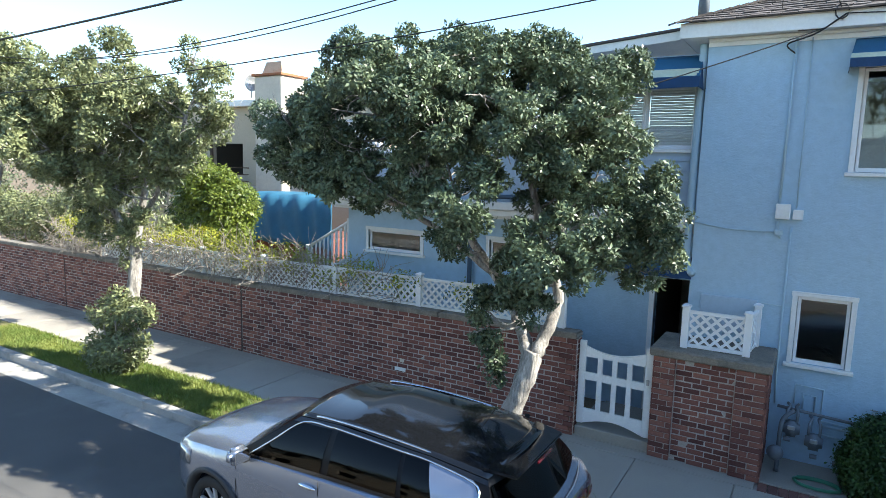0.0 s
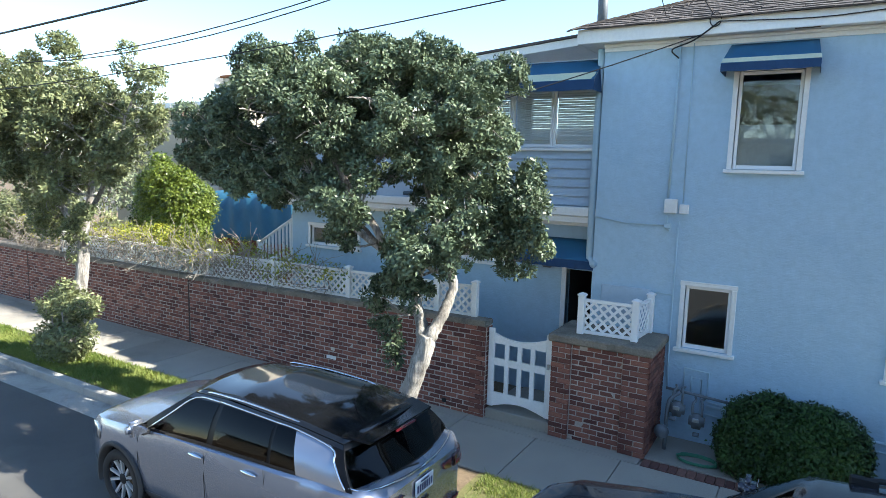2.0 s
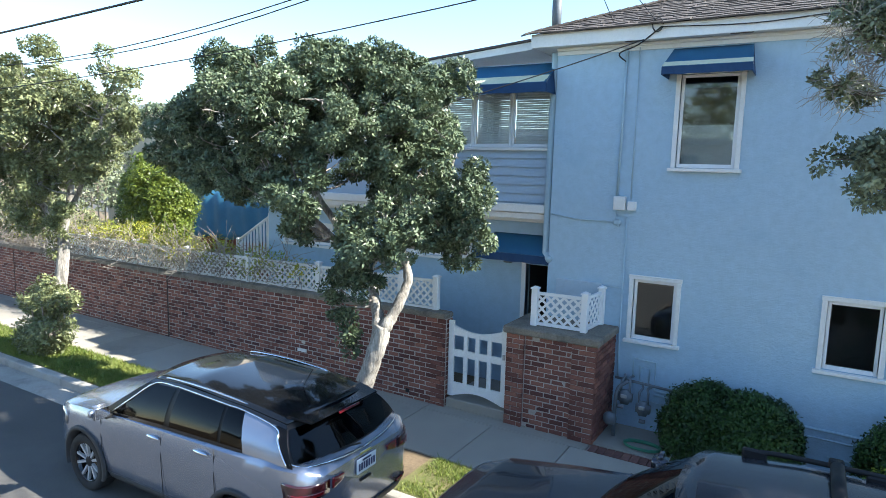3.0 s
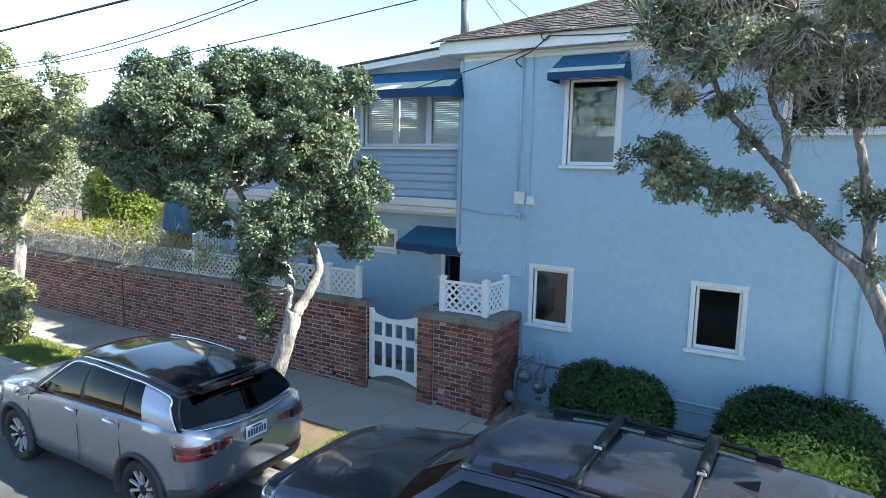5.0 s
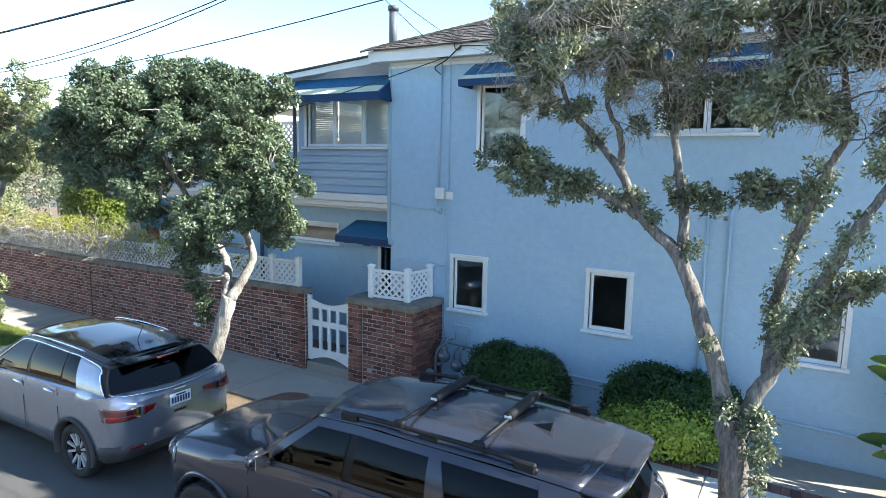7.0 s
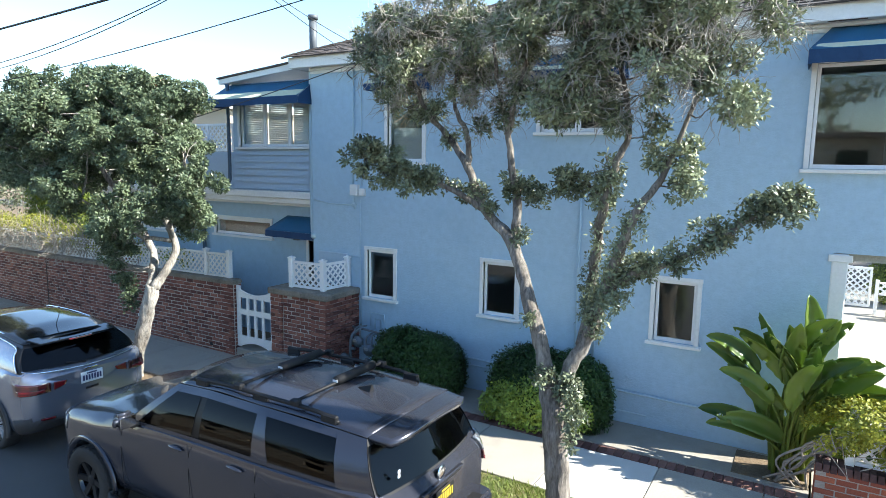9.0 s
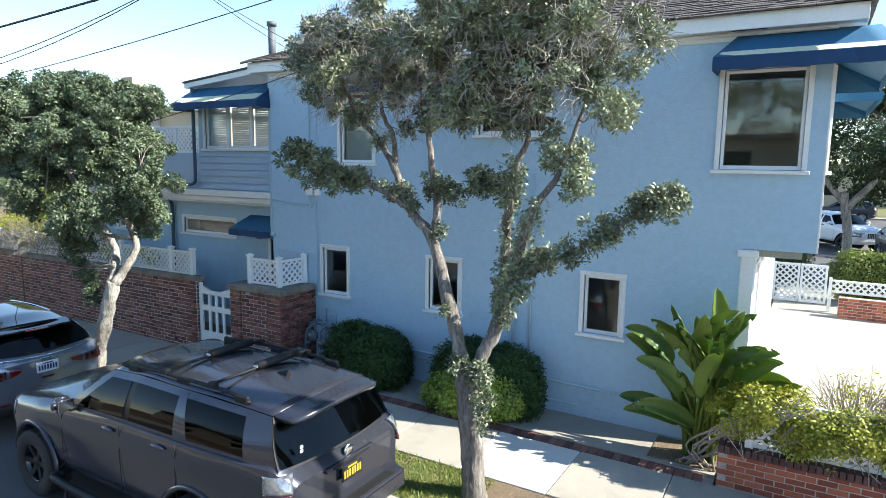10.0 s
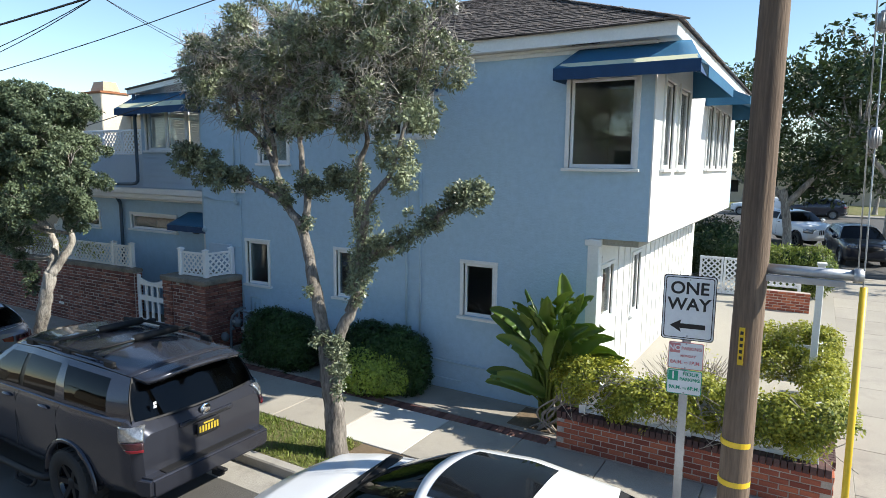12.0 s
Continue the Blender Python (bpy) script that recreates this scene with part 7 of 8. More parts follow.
for sgn in (-1, 1):
    hd = (lambda q, k=sgn: q.x > 1.72 and 0.74 < q.z < 0.90 and q.y * k > 0.42)
    grid_object("headlight", rings_a, LAMP_CLEAR, suv_a, hd, 0.008, "clear headlight")
    k = sgn
    diag = (0.75, -k * 0.66, 0)
    lamp("tail_light", suv_a, body_a, [(-2.38, k * 1.30, 1.045), (-2.70, k * 1.00, 1.028), (-2.70, k * 1.00, 0.905), (-2.40, k * 1.28, 0.885)], diag, LAMP_DARK, "smoked red tail light", 0.012)
    lamp("tail_light_band", suv_a, body_a, [(-2.42, k * 1.26, 0.955), (-2.68, k * 1.02, 0.955), (-2.68, k * 1.02, 0.925), (-2.42, k * 1.26, 0.915)], diag, LAMP_RED, "red lens", 0.018)
    lamp("tail_light_band", suv_a, body_a, [(-2.42, k * 1.26, 0.910), (-2.60, k * 1.09, 0.922), (-2.60, k * 1.09, 0.905), (-2.42, k * 1.26, 0.892)], diag, LAMP_RED, "red lens", 0.018)
    lamp("tail_light", suv_a, body_a, [(-2.6, k * 0.515, 1.02), (-2.6, k * 0.34, 1.005), (-2.6, k * 0.37, 0.95), (-2.6, k * 0.515, 0.915)], (1, 0, 0), LAMP_RED, "red tail light on the tailgate", 0.012)
    lamp("reflector", suv_a, body_a, [(-2.6, k * 0.70, 0.56), (-2.6, k * 0.52, 0.55), (-2.6, k * 0.52, 0.525), (-2.6, k * 0.70, 0.535)], (1, 0, 0), LAMP_RED, "", 0.018)
    rail = smooth_line([(0.12, sgn * 0.60, 1.556), (0.0, sgn * 0.605, 1.572), (-0.5, sgn * 0.615, 1.582), (-1.05, sgn * 0.615, 1.562), (-1.18, sgn * 0.61, 1.545)], 5)
    tube("roof_rail", rail, 0.011, CHROME, suv_a, n=6)
    low_trim = smooth_line([(-1.93, sgn * 0.80, 1.195), (-2.06, sgn * 0.70, 1.165), (-2.15, sgn * 0.36, 1.14), (-2.175, 0, 1.13)], 5)
    tube("bright_trim", low_trim, 0.010, CHROME, suv_a, "bright line under the rear window", n=5)
grid_object("grille", rings_a, BLACK, suv_a, lambda q: q.x > 2.02 and 0.74 < q.z < 0.86 and abs(q.y) < 0.42, 0.008)
bm = bmesh.new()
add_box(bm, -1.95, -1.66, -0.585, 0.585, 1.512, 1.534)
for v in bm.verts:
    if v.co.x < -1.9:
        v.co.y *= 0.9
        v.co.z -= 0.03
bmesh.ops.bevel(bm, geom=bm.edges[:], offset=0.012, segments=2, affect="EDGES")
part("roof_spoiler", bm, GLOSS_BLACK, suv_a)
box("brake_light", -1.99, -1.97, -0.16, 0.16, 1.482, 1.505, LAMP_RED, suv_a, bevel=0.004)
tube("antenna", [(-1.35, 0, 1.59), (-1.48, 0, 1.80)], 0.005, BLACK, suv_a, n=5)
tube("rear_wiper", [(-2.165, 0.05, 1.18), (-2.14, 0.30, 1.225)], 0.010, BLACK, suv_a, n=5)
plate(suv_a, -2.205, 0.0, 0.965, -1)
box("maker_badge", -2.197, -2.188, -0.09, 0.09, 1.075, 1.10, CHROME, suv_a, "plain bright badge", bevel=0.004)
box("model_badge", -2.10, -2.085, -0.72, -0.56, 0.90, 0.915, CHROME, suv_a, bevel=0.002)
box("tailgate_grip", -2.205, -2.195, -0.09, 0.09, 0.79, 0.82, BLACK, suv_a, bevel=0.004)
box("door_badge", 0.60, 0.80, -0.912, -0.902, 0.80, 0.815, CHROME, suv_a, bevel=0.002)

# dark grey off-road SUV
S2 = dict(
    hw=0.965, axles=(1.44, -1.44), tyre=0.40, rim=0.235, tyre_w=0.265, arch=0.475, style="blocky", clad=None, tuck=-0.02, trim_mat=GUNMETAL,
    width=[(-2.62, 0.80), (-2.55, 0.87), (-2.40, 0.915), (-1.4, 0.955), (0, 0.94), (1.4, 0.955), (1.95, 0.915), (2.2, 0.80), (2.32, 0.62)],
    belt=[(-2.62, 1.18), (-2.45, 1.36), (-1.5, 1.34), (0, 1.30), (0.7, 1.27), (1.4, 1.17), (1.95, 1.10), (2.2, 1.02), (2.32, 0.92)],
    top=[(-2.62, 1.18), (-2.45, 1.36), (0.6, 1.29), (0.72, 1.30), (1.4, 1.265), (1.95, 1.18), (2.2, 1.08), (2.32, 0.96)],
    low=[(-2.62, 0.62), (-2.5, 0.50), (-2.1, 0.42), (1.6, 0.40), (2.1, 0.42), (2.32, 0.58)],
    pillars=[(0.78, 0.16), (0.62, 0.04), (-0.27, -0.26), (-0.38, -0.35), (-1.12, -1.06), (-1.34, -1.16), (-2.10, -1.98), (-2.50, -2.28)],
    windows=[(1, 0), (3, 0), (5, 0)], pillar_paint=[(0, GUNMETAL), (4, GUNMETAL), (6, GUNMETAL)], frame_mat=FRAME_BLACK, belt_mat=GUNMETAL, rim_mat=GUNMETAL, win_top=0.86,
    roof_edge=[(-2.35, 1.72), (-1.6, 1.755), (-0.5, 1.765), (0.16, 1.72)], roof_half=[(-2.35, 0.66), (-1.0, 0.70), (0.16, 0.66)],
    roof_top=[(-2.35, 1.78), (-1.6, 1.835), (-0.5, 1.845), (0.16, 1.775)], glass_bulge=(0.16, 0.10), rear_bulge=(0.09, 0.07),
    handles=(-0.10, -0.96), handle_mat=GUNMETAL, mirror=(0.58, 1.33), seams=(0.78, -0.32, -1.25))
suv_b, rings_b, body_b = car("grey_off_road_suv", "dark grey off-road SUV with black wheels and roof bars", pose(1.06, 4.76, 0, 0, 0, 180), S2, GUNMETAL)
for sgn in (-1, 1):
    grid_object("headlight", rings_b, LAMP_CLEAR, suv_b, (lambda q, k=sgn: q.x > 1.92 and 0.90 < q.z < 1.03 and q.y * k > 0.48), 0.008, "clear headlight")
    # side roof rails on feet
    rl = tube("roof_rail", smooth_line([(-0.10, sgn * 0.63, 1.775), (-0.3, sgn * 0.64, 1.828), (-1.0, sgn * 0.65, 1.838), (-1.7, sgn * 0.645, 1.830), (-1.95, sgn * 0.635, 1.775)], 5), 0.020, BLACK, suv_b, n=6)
    for fx in (-0.18, -1.0, -1.85):
        box("rail_foot", fx - 0.09, fx + 0.09, sgn * 0.64 - 0.025, sgn * 0.64 + 0.025, 1.75, 1.832, BLACK, suv_b, bevel=0.012)
    step = smooth_line([(0.95, sgn * 0.90, 0.40), (0.85, sgn * 1.0, 0.36), (-0.85, sgn * 1.0, 0.36), (-0.98, sgn * 0.90, 0.40)], 5)
    tube("side_step", step, 0.045, BLACK, suv_b, n=8)
    k = sgn
    diag = (0.72, -k * 0.69, 0)
    lamp("tail_light", suv_b, body_b, [(-2.93, k * 1.42, 1.285), (-3.11, k * 1.25, 1.275), (-3.11, k * 1.25, 1.135), (-2.93, k * 1.42, 1.135)], diag, LAMP_CLEAR, "clear upper tail lamp", 0.022)
    lamp("tail_light", suv_b, body_b, [(-2.93, k * 1.42, 1.130), (-3.11, k * 1.25, 1.130), (-3.11, k * 1.25, 1.035), (-2.98, k * 1.37, 1.03)], diag, LAMP_DARK, "smoked lower tail lamp", 0.020)
    lamp("tail_light_band", suv_b, body_b, [(-2.97, k * 1.38, 1.055), (-3.11, k * 1.25, 1.055), (-3.11, k * 1.25, 1.03), (-2.99, k * 1.36, 1.025)], diag, LAMP_RED, "red lens", 0.026)
for bx in (-0.72, -1.46):
    tube("cross_bar", [(bx, -0.64, 1.875), (bx, 0.64, 1.875)], 0.016, BLACK, suv_b, n=8)
    bm = bmesh.new()
    bmesh.ops.create_cone(bm, cap_ends=True, segments=18, radius1=0.046, radius2=0.046, depth=0.62, matrix=Matrix.Translation((bx, -0.20, 1.895)) @ Matrix.Rotation(math.pi / 2, 4, "X"))
    bmesh.ops.bevel(bm, geom=[e for e in bm.edges if e.is_boundary is False and e.calc_face_angle(0) > 1.2], offset=0.015, segments=3, affect="EDGES")
    part("bar_pad", bm, BLACK, suv_b, "thick black foam bar pad", smooth=True)
    box("pad_badge", bx - 0.004 - 0.03, bx + 0.03, 0.111, 0.115, 1.885, 1.91, PLATE, suv_b, bevel=0.002)
    for sgn in (-1, 1):
        box("bar_clamp", bx - 0.05, bx + 0.05, sgn * 0.65 - 0.035, sgn * 0.65 + 0.035, 1.83, 1.89, BLACK, suv_b, bevel=0.012)
bm = bmesh.new()
vs = [bm.verts.new(q) for q in ((-1.82, -0.035, 1.832), (-1.82, 0.035, 1.832), (-1.64, 0.012, 1.838), (-1.64, -0.012, 1.838), (-1.83, -0.010, 1.90), (-1.83, 0.010, 1.90))]
for q in ((0, 1, 5, 4), (1, 2, 5), (0, 4, 3), (2, 3, 4, 5), (0, 3, 2, 1)):
    bm.faces.new([vs[i] for i in q])
part("fin_antenna", bm, BLACK, suv_b)
bm = bmesh.new()
grid = []
for j in range(7):
    row = []
    for i in range(21):
        u = i / 20 * 2 - 1
        xs = -2.12 - j / 6 * (0.46 - 0.09 * abs(u) ** 5)
        ze, yh, zc = at_x(S2["roof_edge"], xs), at_x(S2["roof_half"], xs) * (1 - 0.05 * j / 6), at_x(S2["roof_top"], xs)
        row.append(bm.verts.new((xs, yh * u, ze + (zc - ze) * (1 - abs(u) ** 2.6) + 0.012 - 0.018 * (j / 6) ** 2)))
    grid.append(row)
for a, b in zip(grid, grid[1:]):
    for i in range(20):
        bm.faces.new([a[i], a[i + 1], b[i + 1], b[i]])
ob = part("roof_spoiler", bm, GUNMETAL, suv_b, smooth=True)
md = ob.modifiers.new("thick", "SOLIDIFY")
md.thickness, md.offset = 0.05, -1.0 if ob.data.polygons[0].normal.z > 0 else 1.0
for sgn in (-1, 1):
    for xa in (0.42, -0.62):
        pts = smooth_line([(xa + 0.22, sgn * 1.0, 0.36), (xa + 0.17, sgn * 1.05, 0.24), (xa - 0.17, sgn * 1.05, 0.24), (xa - 0.22, sgn * 1.0, 0.36)], 5)
        tube("drop_step", pts, 0.020, BLACK, suv_b, n=6)
        box("step_pad", xa - 0.16, xa + 0.16, sgn * 1.04 - 0.05, sgn * 1.04 + 0.05, 0.228, 0.252, BLACK, suv_b, bevel=0.006)
bm = bmesh.new()
add_box(bm, -2.76, -2.52, -0.86, 0.86, 0.52, 0.74)
for v in bm.verts:
    if v.co.x < -2.6:
        v.co.y *= 0.93
bmesh.ops.bevel(bm, geom=bm.edges[:], offset=0.035, segments=3, affect="EDGES")
part("rear_bumper", bm, GUNMETAL, suv_b)
box("bumper_step", -2.74, -2.56, -0.62, 0.62, 0.742, 0.750, BLACK, suv_b, bevel=0.003)
box("tailgate_garnish", -2.655, -2.60, -0.36, 0.36, 1.125, 1.175, GUNMETAL, suv_b, bevel=0.01)
box("letter_bar", -2.659, -2.656, -0.28, 0.28, 1.14, 1.162, BLACK, suv_b, bevel=0.001)
v, f = lathe([(0.0, -0.012), (0.055, -0.012), (0.068, -0.006), (0.07, 0.0)], 24)
em = link_mesh("round_badge", v, f, CHROME, suv_b, "plain round badge", smooth=True)
em.matrix_basis = pose(-2.615, 0, 1.225, 0, 0, -90)
plate(suv_b, -2.655, 0.0, 1.03, -1, dark=True)
box("tow_hitch", -2.86, -2.72, -0.04, 0.04, 0.47, 0.54, BLACK, suv_b, bevel=0.008)
box("tow_ball_mount", -2.93, -2.80, -0.03, 0.03, 0.54, 0.57, BLACK, suv_b, bevel=0.008)
for i, zz in enumerate((1.42, 1.46)):
    box("window_sticker", -2.555, -2.552, 0.57, 0.605, zz, zz + 0.03, PLATE, suv_b, bevel=0)

# white saloon with a dark glass roof
S3 = dict(
    hw=0.92, axles=(1.40, -1.42), tyre=0.335, rim=0.24, tyre_w=0.225, arch=0.385, style="plain", clad=None,
    width=[(-2.3, 0.62), (-2.1, 0.80), (-1.5, 0.90), (0, 0.91), (1.4, 0.91), (1.95, 0.83), (2.2, 0.66), (2.32, 0.45)],
    belt=[(-2.3, 0.95), (-1.8, 1.03), (0, 0.96), (0.9, 0.93), (1.5, 0.87), (2.0, 0.77), (2.32, 0.62)],
    top=[(-2.3, 0.95), (-1.8, 1.05), (0.8, 0.95), (1.0, 0.985), (1.5, 0.94), (2.0, 0.83), (2.32, 0.66)],
    low=[(-2.3, 0.45), (-2.0, 0.25), (2.0, 0.20), (2.32, 0.32)],
    pillars=[(1.10, 0.20), (0.90, 0.10), (-0.15, -0.15), (-0.25, -0.22), (-1.0, -0.85), (-1.75, -1.15)],
    windows=[(1, 0), (3, 0)], roof_edge=[(-1.2, 1.33), (-0.4, 1.385), (0.2, 1.345)], roof_half=[(-1.2, 0.56), (-0.3, 0.60), (0.2, 0.57)],
    roof_top=[(-1.2, 1.38), (-0.4, 1.445), (0.2, 1.395)], glass_bulge=(0.22, 0.12), rear_bulge=(0.1, 0.06),
    handles=(0.0, -0.85), handle_mat=CHROME, mirror=(0.66, 0.90), seams=(0.95, -0.2, -1.1), rim_mat=CAR_WHITE, frame_mat=CAR_WHITE)
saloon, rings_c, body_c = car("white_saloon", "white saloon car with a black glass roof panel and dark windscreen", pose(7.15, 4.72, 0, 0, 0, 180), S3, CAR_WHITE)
bm = bmesh.new()
grid = []
for j in range(11):
    x = 0.10 - 0.74 * j / 10
    row = []
    for i in range(13):
        u = (i / 12 * 2 - 1) * 0.80
        ze, yh, zc = at_x(S3["roof_edge"], x), at_x(S3["roof_half"], x), at_x(S3["roof_top"], x)
        row.append(bm.verts.new((x + (0.10 * (1 - u * u) if j == 0 else 0.06 * (1 - u * u) if j == 1 else 0), yh * u, ze + (zc - ze) * (1 - abs(u) ** 2.6) + 0.016)))
    grid.append(row)
for a, b in zip(grid, grid[1:]):
    for i in range(12):
        bm.faces.new([a[i], a[i + 1], b[i + 1], b[i]])
ob = part("glass_roof", bm, GLOSS_BLACK, saloon, "black glass sunroof", smooth=True)
for sgn, y0 in ((1, 0.05), (1, -0.55)):
    tube("wiper", smooth_line([(1.27, y0, 0.985), (1.24, y0 + 0.25, 0.99), (1.18, y0 + 0.55, 1.0)], 4), 0.010, BLACK, saloon, n=5)
box("cowl_panel", 1.16, 1.30, -0.70, 0.70, 0.95, 0.975, BLACK, saloon, bevel=0.01)

# ---- street furniture and fittings ----
def writing(name, text, size, m, mat, parent, deep=0.002, label=""):
    """Raised letters in the built-in font, centred, on the local xy plane of m."""
    cu = bpy.data.curves.new(name, "FONT")
    cu.body, cu.size, cu.extrude, cu.align_x, cu.align_y, cu.offset = text, size, deep, "CENTER", "CENTER", size * 0.022
    tmp = new(name, cu)
    dg = bpy.context.evaluated_depsgraph_get()
    me = bpy.data.meshes.new_from_object(tmp.evaluated_get(dg))
    bpy.data.objects.remove(tmp)
    me.materials.clear()
    me.materials.append(mat)
    ob = new(name, me)
    ob.parent = parent
    ob.matrix_basis = m
    return tagged(ob, label)


def rounded_panel(name, w, h, r, y0, y1, cx, cz, mat, parent, label=""):
    """A plate with round corners, facing -y."""
    bm = bmesh.new()
    ring = []
    for k, (sx, sz) in enumerate(((1, 1), (-1, 1), (-1, -1), (1, -1))):
        for i in range(6):
            a = math.pi / 2 * (k + i / 5)
            ring.append((cx + sx * (w / 2 - r) + r * math.cos(a), cz + sz * (h / 2 - r) + r * math.sin(a)))
    fr = [bm.verts.new((x, y0, z)) for x, z in ring]
    bk = [bm.verts.new((x, y1, z)) for x, z in ring]
    bm.faces.new(fr)
    bm.faces.new(bk[::-1])
    n = len(ring)
    for i in range(n):
        bm.faces.new([fr[i], bk[i], bk[(i + 1) % n], fr[(i + 1) % n]])
    return part(name, bm, mat, parent, label)


post = thing("street_sign", "galvanized sign post with a one-way sign and parking signs", "street sign", at=pose(8.595, 6.25, 0, 0, 0, 8))
bm = bmesh.new()
add_box(bm, -0.022, 0.022, 0.004, 0.03, 0.0, 3.0)
add_box(bm, -0.038, -0.022, 0.028, 0.034, 0.0, 3.0)
add_box(bm, 0.022, 0.038, 0.028, 0.034, 0.0, 3.0)
part("post", bm, METAL, post)
LET = Matrix.Rotation(math.pi / 2, 4, "X")
b1 = rounded_panel("one_way_sign", 0.455, 0.61, 0.03, -0.004, 0.0, 0, 2.755, SIGN_BLACK, post, "white one-way sign with a black border and arrow")
rounded_panel("border", 0.440, 0.595, 0.028, -0.006, -0.0045, 0, 2.755, SIGN_WHITE, b1)
rounded_panel("border", 0.418, 0.573, 0.024, -0.008, -0.0065, 0, 2.755, SIGN_BLACK, b1)
rounded_panel("face", 0.402, 0.557, 0.020, -0.010, -0.0085, 0, 2.755, SIGN_WHITE, b1)
writing("word", "ONE", 0.158, Matrix.Translation((0, -0.011, 2.935)) @ LET, SIGN_BLACK, b1)
writing("word", "WAY", 0.158, Matrix.Translation((0, -0.011, 2.785)) @ LET, SIGN_BLACK, b1)
bm = bmesh.new()
arrow = [(-0.155, 2.585), (-0.055, 2.645), (-0.068, 2.607), (0.15, 2.607), (0.15, 2.563), (-0.068, 2.563), (-0.055, 2.525)]
fr = [bm.verts.new((x, -0.013, z)) for x, z in arrow]
bk = [bm.verts.new((x, -0.0105, z)) for x, z in arrow]
bm.faces.new(fr)
bm.faces.new(bk[::-1])
for i in range(7):
    bm.faces.new([fr[i], bk[i], bk[(i + 1) % 7], fr[(i + 1) % 7]])
part("arrow", bm, SIGN_BLACK, b1)
b2 = rounded_panel("parking_sign", 0.305, 0.255, 0.02, -0.004, 0.0, 0, 2.30, SIGN_RED, post, "faded red and white no-parking sign")
rounded_panel("face", 0.292, 0.242, 0.016, -0.006, -0.0045, 0, 2.30, SIGN_WHITE, b2)
box("red_block", -0.142, -0.050, -0.0085, -0.0065, 2.325, 2.415, SIGN_RED, b2, bevel=0)
writing("word", "NO", 0.066, Matrix.Translation((-0.096, -0.010, 2.37)) @ LET, SIGN_WHITE, b2)
writing("word", "PARKING", 0.042, Matrix.Translation((0.048, -0.008, 2.37)) @ LET, SIGN_RED, b2)
writing("word", "MONDAY", 0.030, Matrix.Translation((0.02, -0.008, 2.298)) @ LET, SIGN_RED, b2)
writing("word", "8A.M.", 0.046, Matrix.Translation((-0.078, -0.008, 2.235)) @ LET, SIGN_RED, b2)
writing("word", "TO", 0.022, Matrix.Translation((0.006, -0.008, 2.23)) @ LET, SIGN_RED, b2)
writing("word", "1P.M.", 0.046, Matrix.Translation((0.082, -0.008, 2.235)) @ LET, SIGN_RED, b2)
b3 = rounded_panel("parking_sign", 0.305, 0.235, 0.02, -0.004, 0.0, 0, 2.045, SIGN_GREEN, post, "green and white one-hour parking sign")
rounded_panel("face", 0.292, 0.222, 0.016, -0.006, -0.0045, 0, 2.045, SIGN_WHITE, b3)
box("green_block", -0.142, -0.055, -0.0085, -0.0065, 2.055, 2.15, SIGN_GREEN, b3, bevel=0)
writing("word", "1", 0.10, Matrix.Translation((-0.098, -0.010, 2.103)) @ LET, SIGN_WHITE, b3)
writing("word", "HOUR", 0.050, Matrix.Translation((0.055, -0.008, 2.125)) @ LET, SIGN_GREEN, b3)
writing("word", "PARKING", 0.042, Matrix.Translation((0.048, -0.008, 2.073)) @ LET, SIGN_GREEN, b3)
writing("word", "9A.M.", 0.046, Matrix.Translation((-0.078, -0.008, 1.99)) @ LET, SIGN_GREEN, b3)
writing("word", "TO", 0.022, Matrix.Translation((0.006, -0.008, 1.985)) @ LET, SIGN_GREEN, b3)
writing("word", "6P.M.", 0.046, Matrix.Translation((0.082, -0.008, 1.99)) @ LET, SIGN_GREEN, b3)
for z in (3.02, 2.49, 2.415, 2.185, 2.145, 1.945):
    v, f = tube_data([(0, -0.016, z), (0, -0.006, z)], 0.008, 8)
    link_mesh("bolt", v, f, METAL, post, smooth=True)

pole = thing("utility_pole", "tall brown weathered wooden utility pole with yellow bands", "utility pole")
v, f = tube_data([(9.075 + 0.004 * i, 6.2, -0.1 + i * 0.6) for i in range(19)], [0.138 - 0.0025 * i for i in range(19)], 28)
link_mesh("shaft", v, f, POLE_WOOD, pole, smooth=True)
for z in (1.585, 1.215):
    v, f = tube_data([(9.08, 6.2, z), (9.08, 6.2, z + 0.05)], 0.1365, 28)
    link_mesh("band", v, f, YELLOW, pole, "yellow reflective band")
bm = bmesh.new()
add_box(bm, 9.045, 9.09, 6.052, 6.062, 2.35, 2.68)
part("tag", bm, YELLOW, pole, "yellow number tag")
for i in range(5):
    box("tag_bar", 9.055, 9.08, 6.047, 6.051, 2.40 + i * 0.055, 2.43 + i * 0.055, SIGN_BLACK, pole, bevel=0)
# side guy: a strut from the pole, an anchored wire with a yellow guard
strut = tube("strut", [(9.16, 6.2, 3.19), (9.90, 6.2, 3.19)], 0.045, METAL, pole, "grey steel guy strut", n=12)
box("strut_rib", 9.2, 9.78, 6.15, 6.19, 3.09, 3.145, METAL, pole, bevel=0.006)
for x in (9.17, 9.86):
    tube("collar", [(x - 0.03, 6.2, 3.19), (x + 0.03, 6.2, 3.19)], 0.06, METAL, pole, n=12)
tube("guy_wire", [(9.93, 6.2, 0.05), (9.90, 6.2, 3.19), (9.79, 6.2, 9.5)], 0.006, METAL, pole, n=5)
tube("guy_wire", [(9.86, 6.25, 3.2), (9.70, 6.25, 9.5)], 0.006, METAL, pole, n=5)
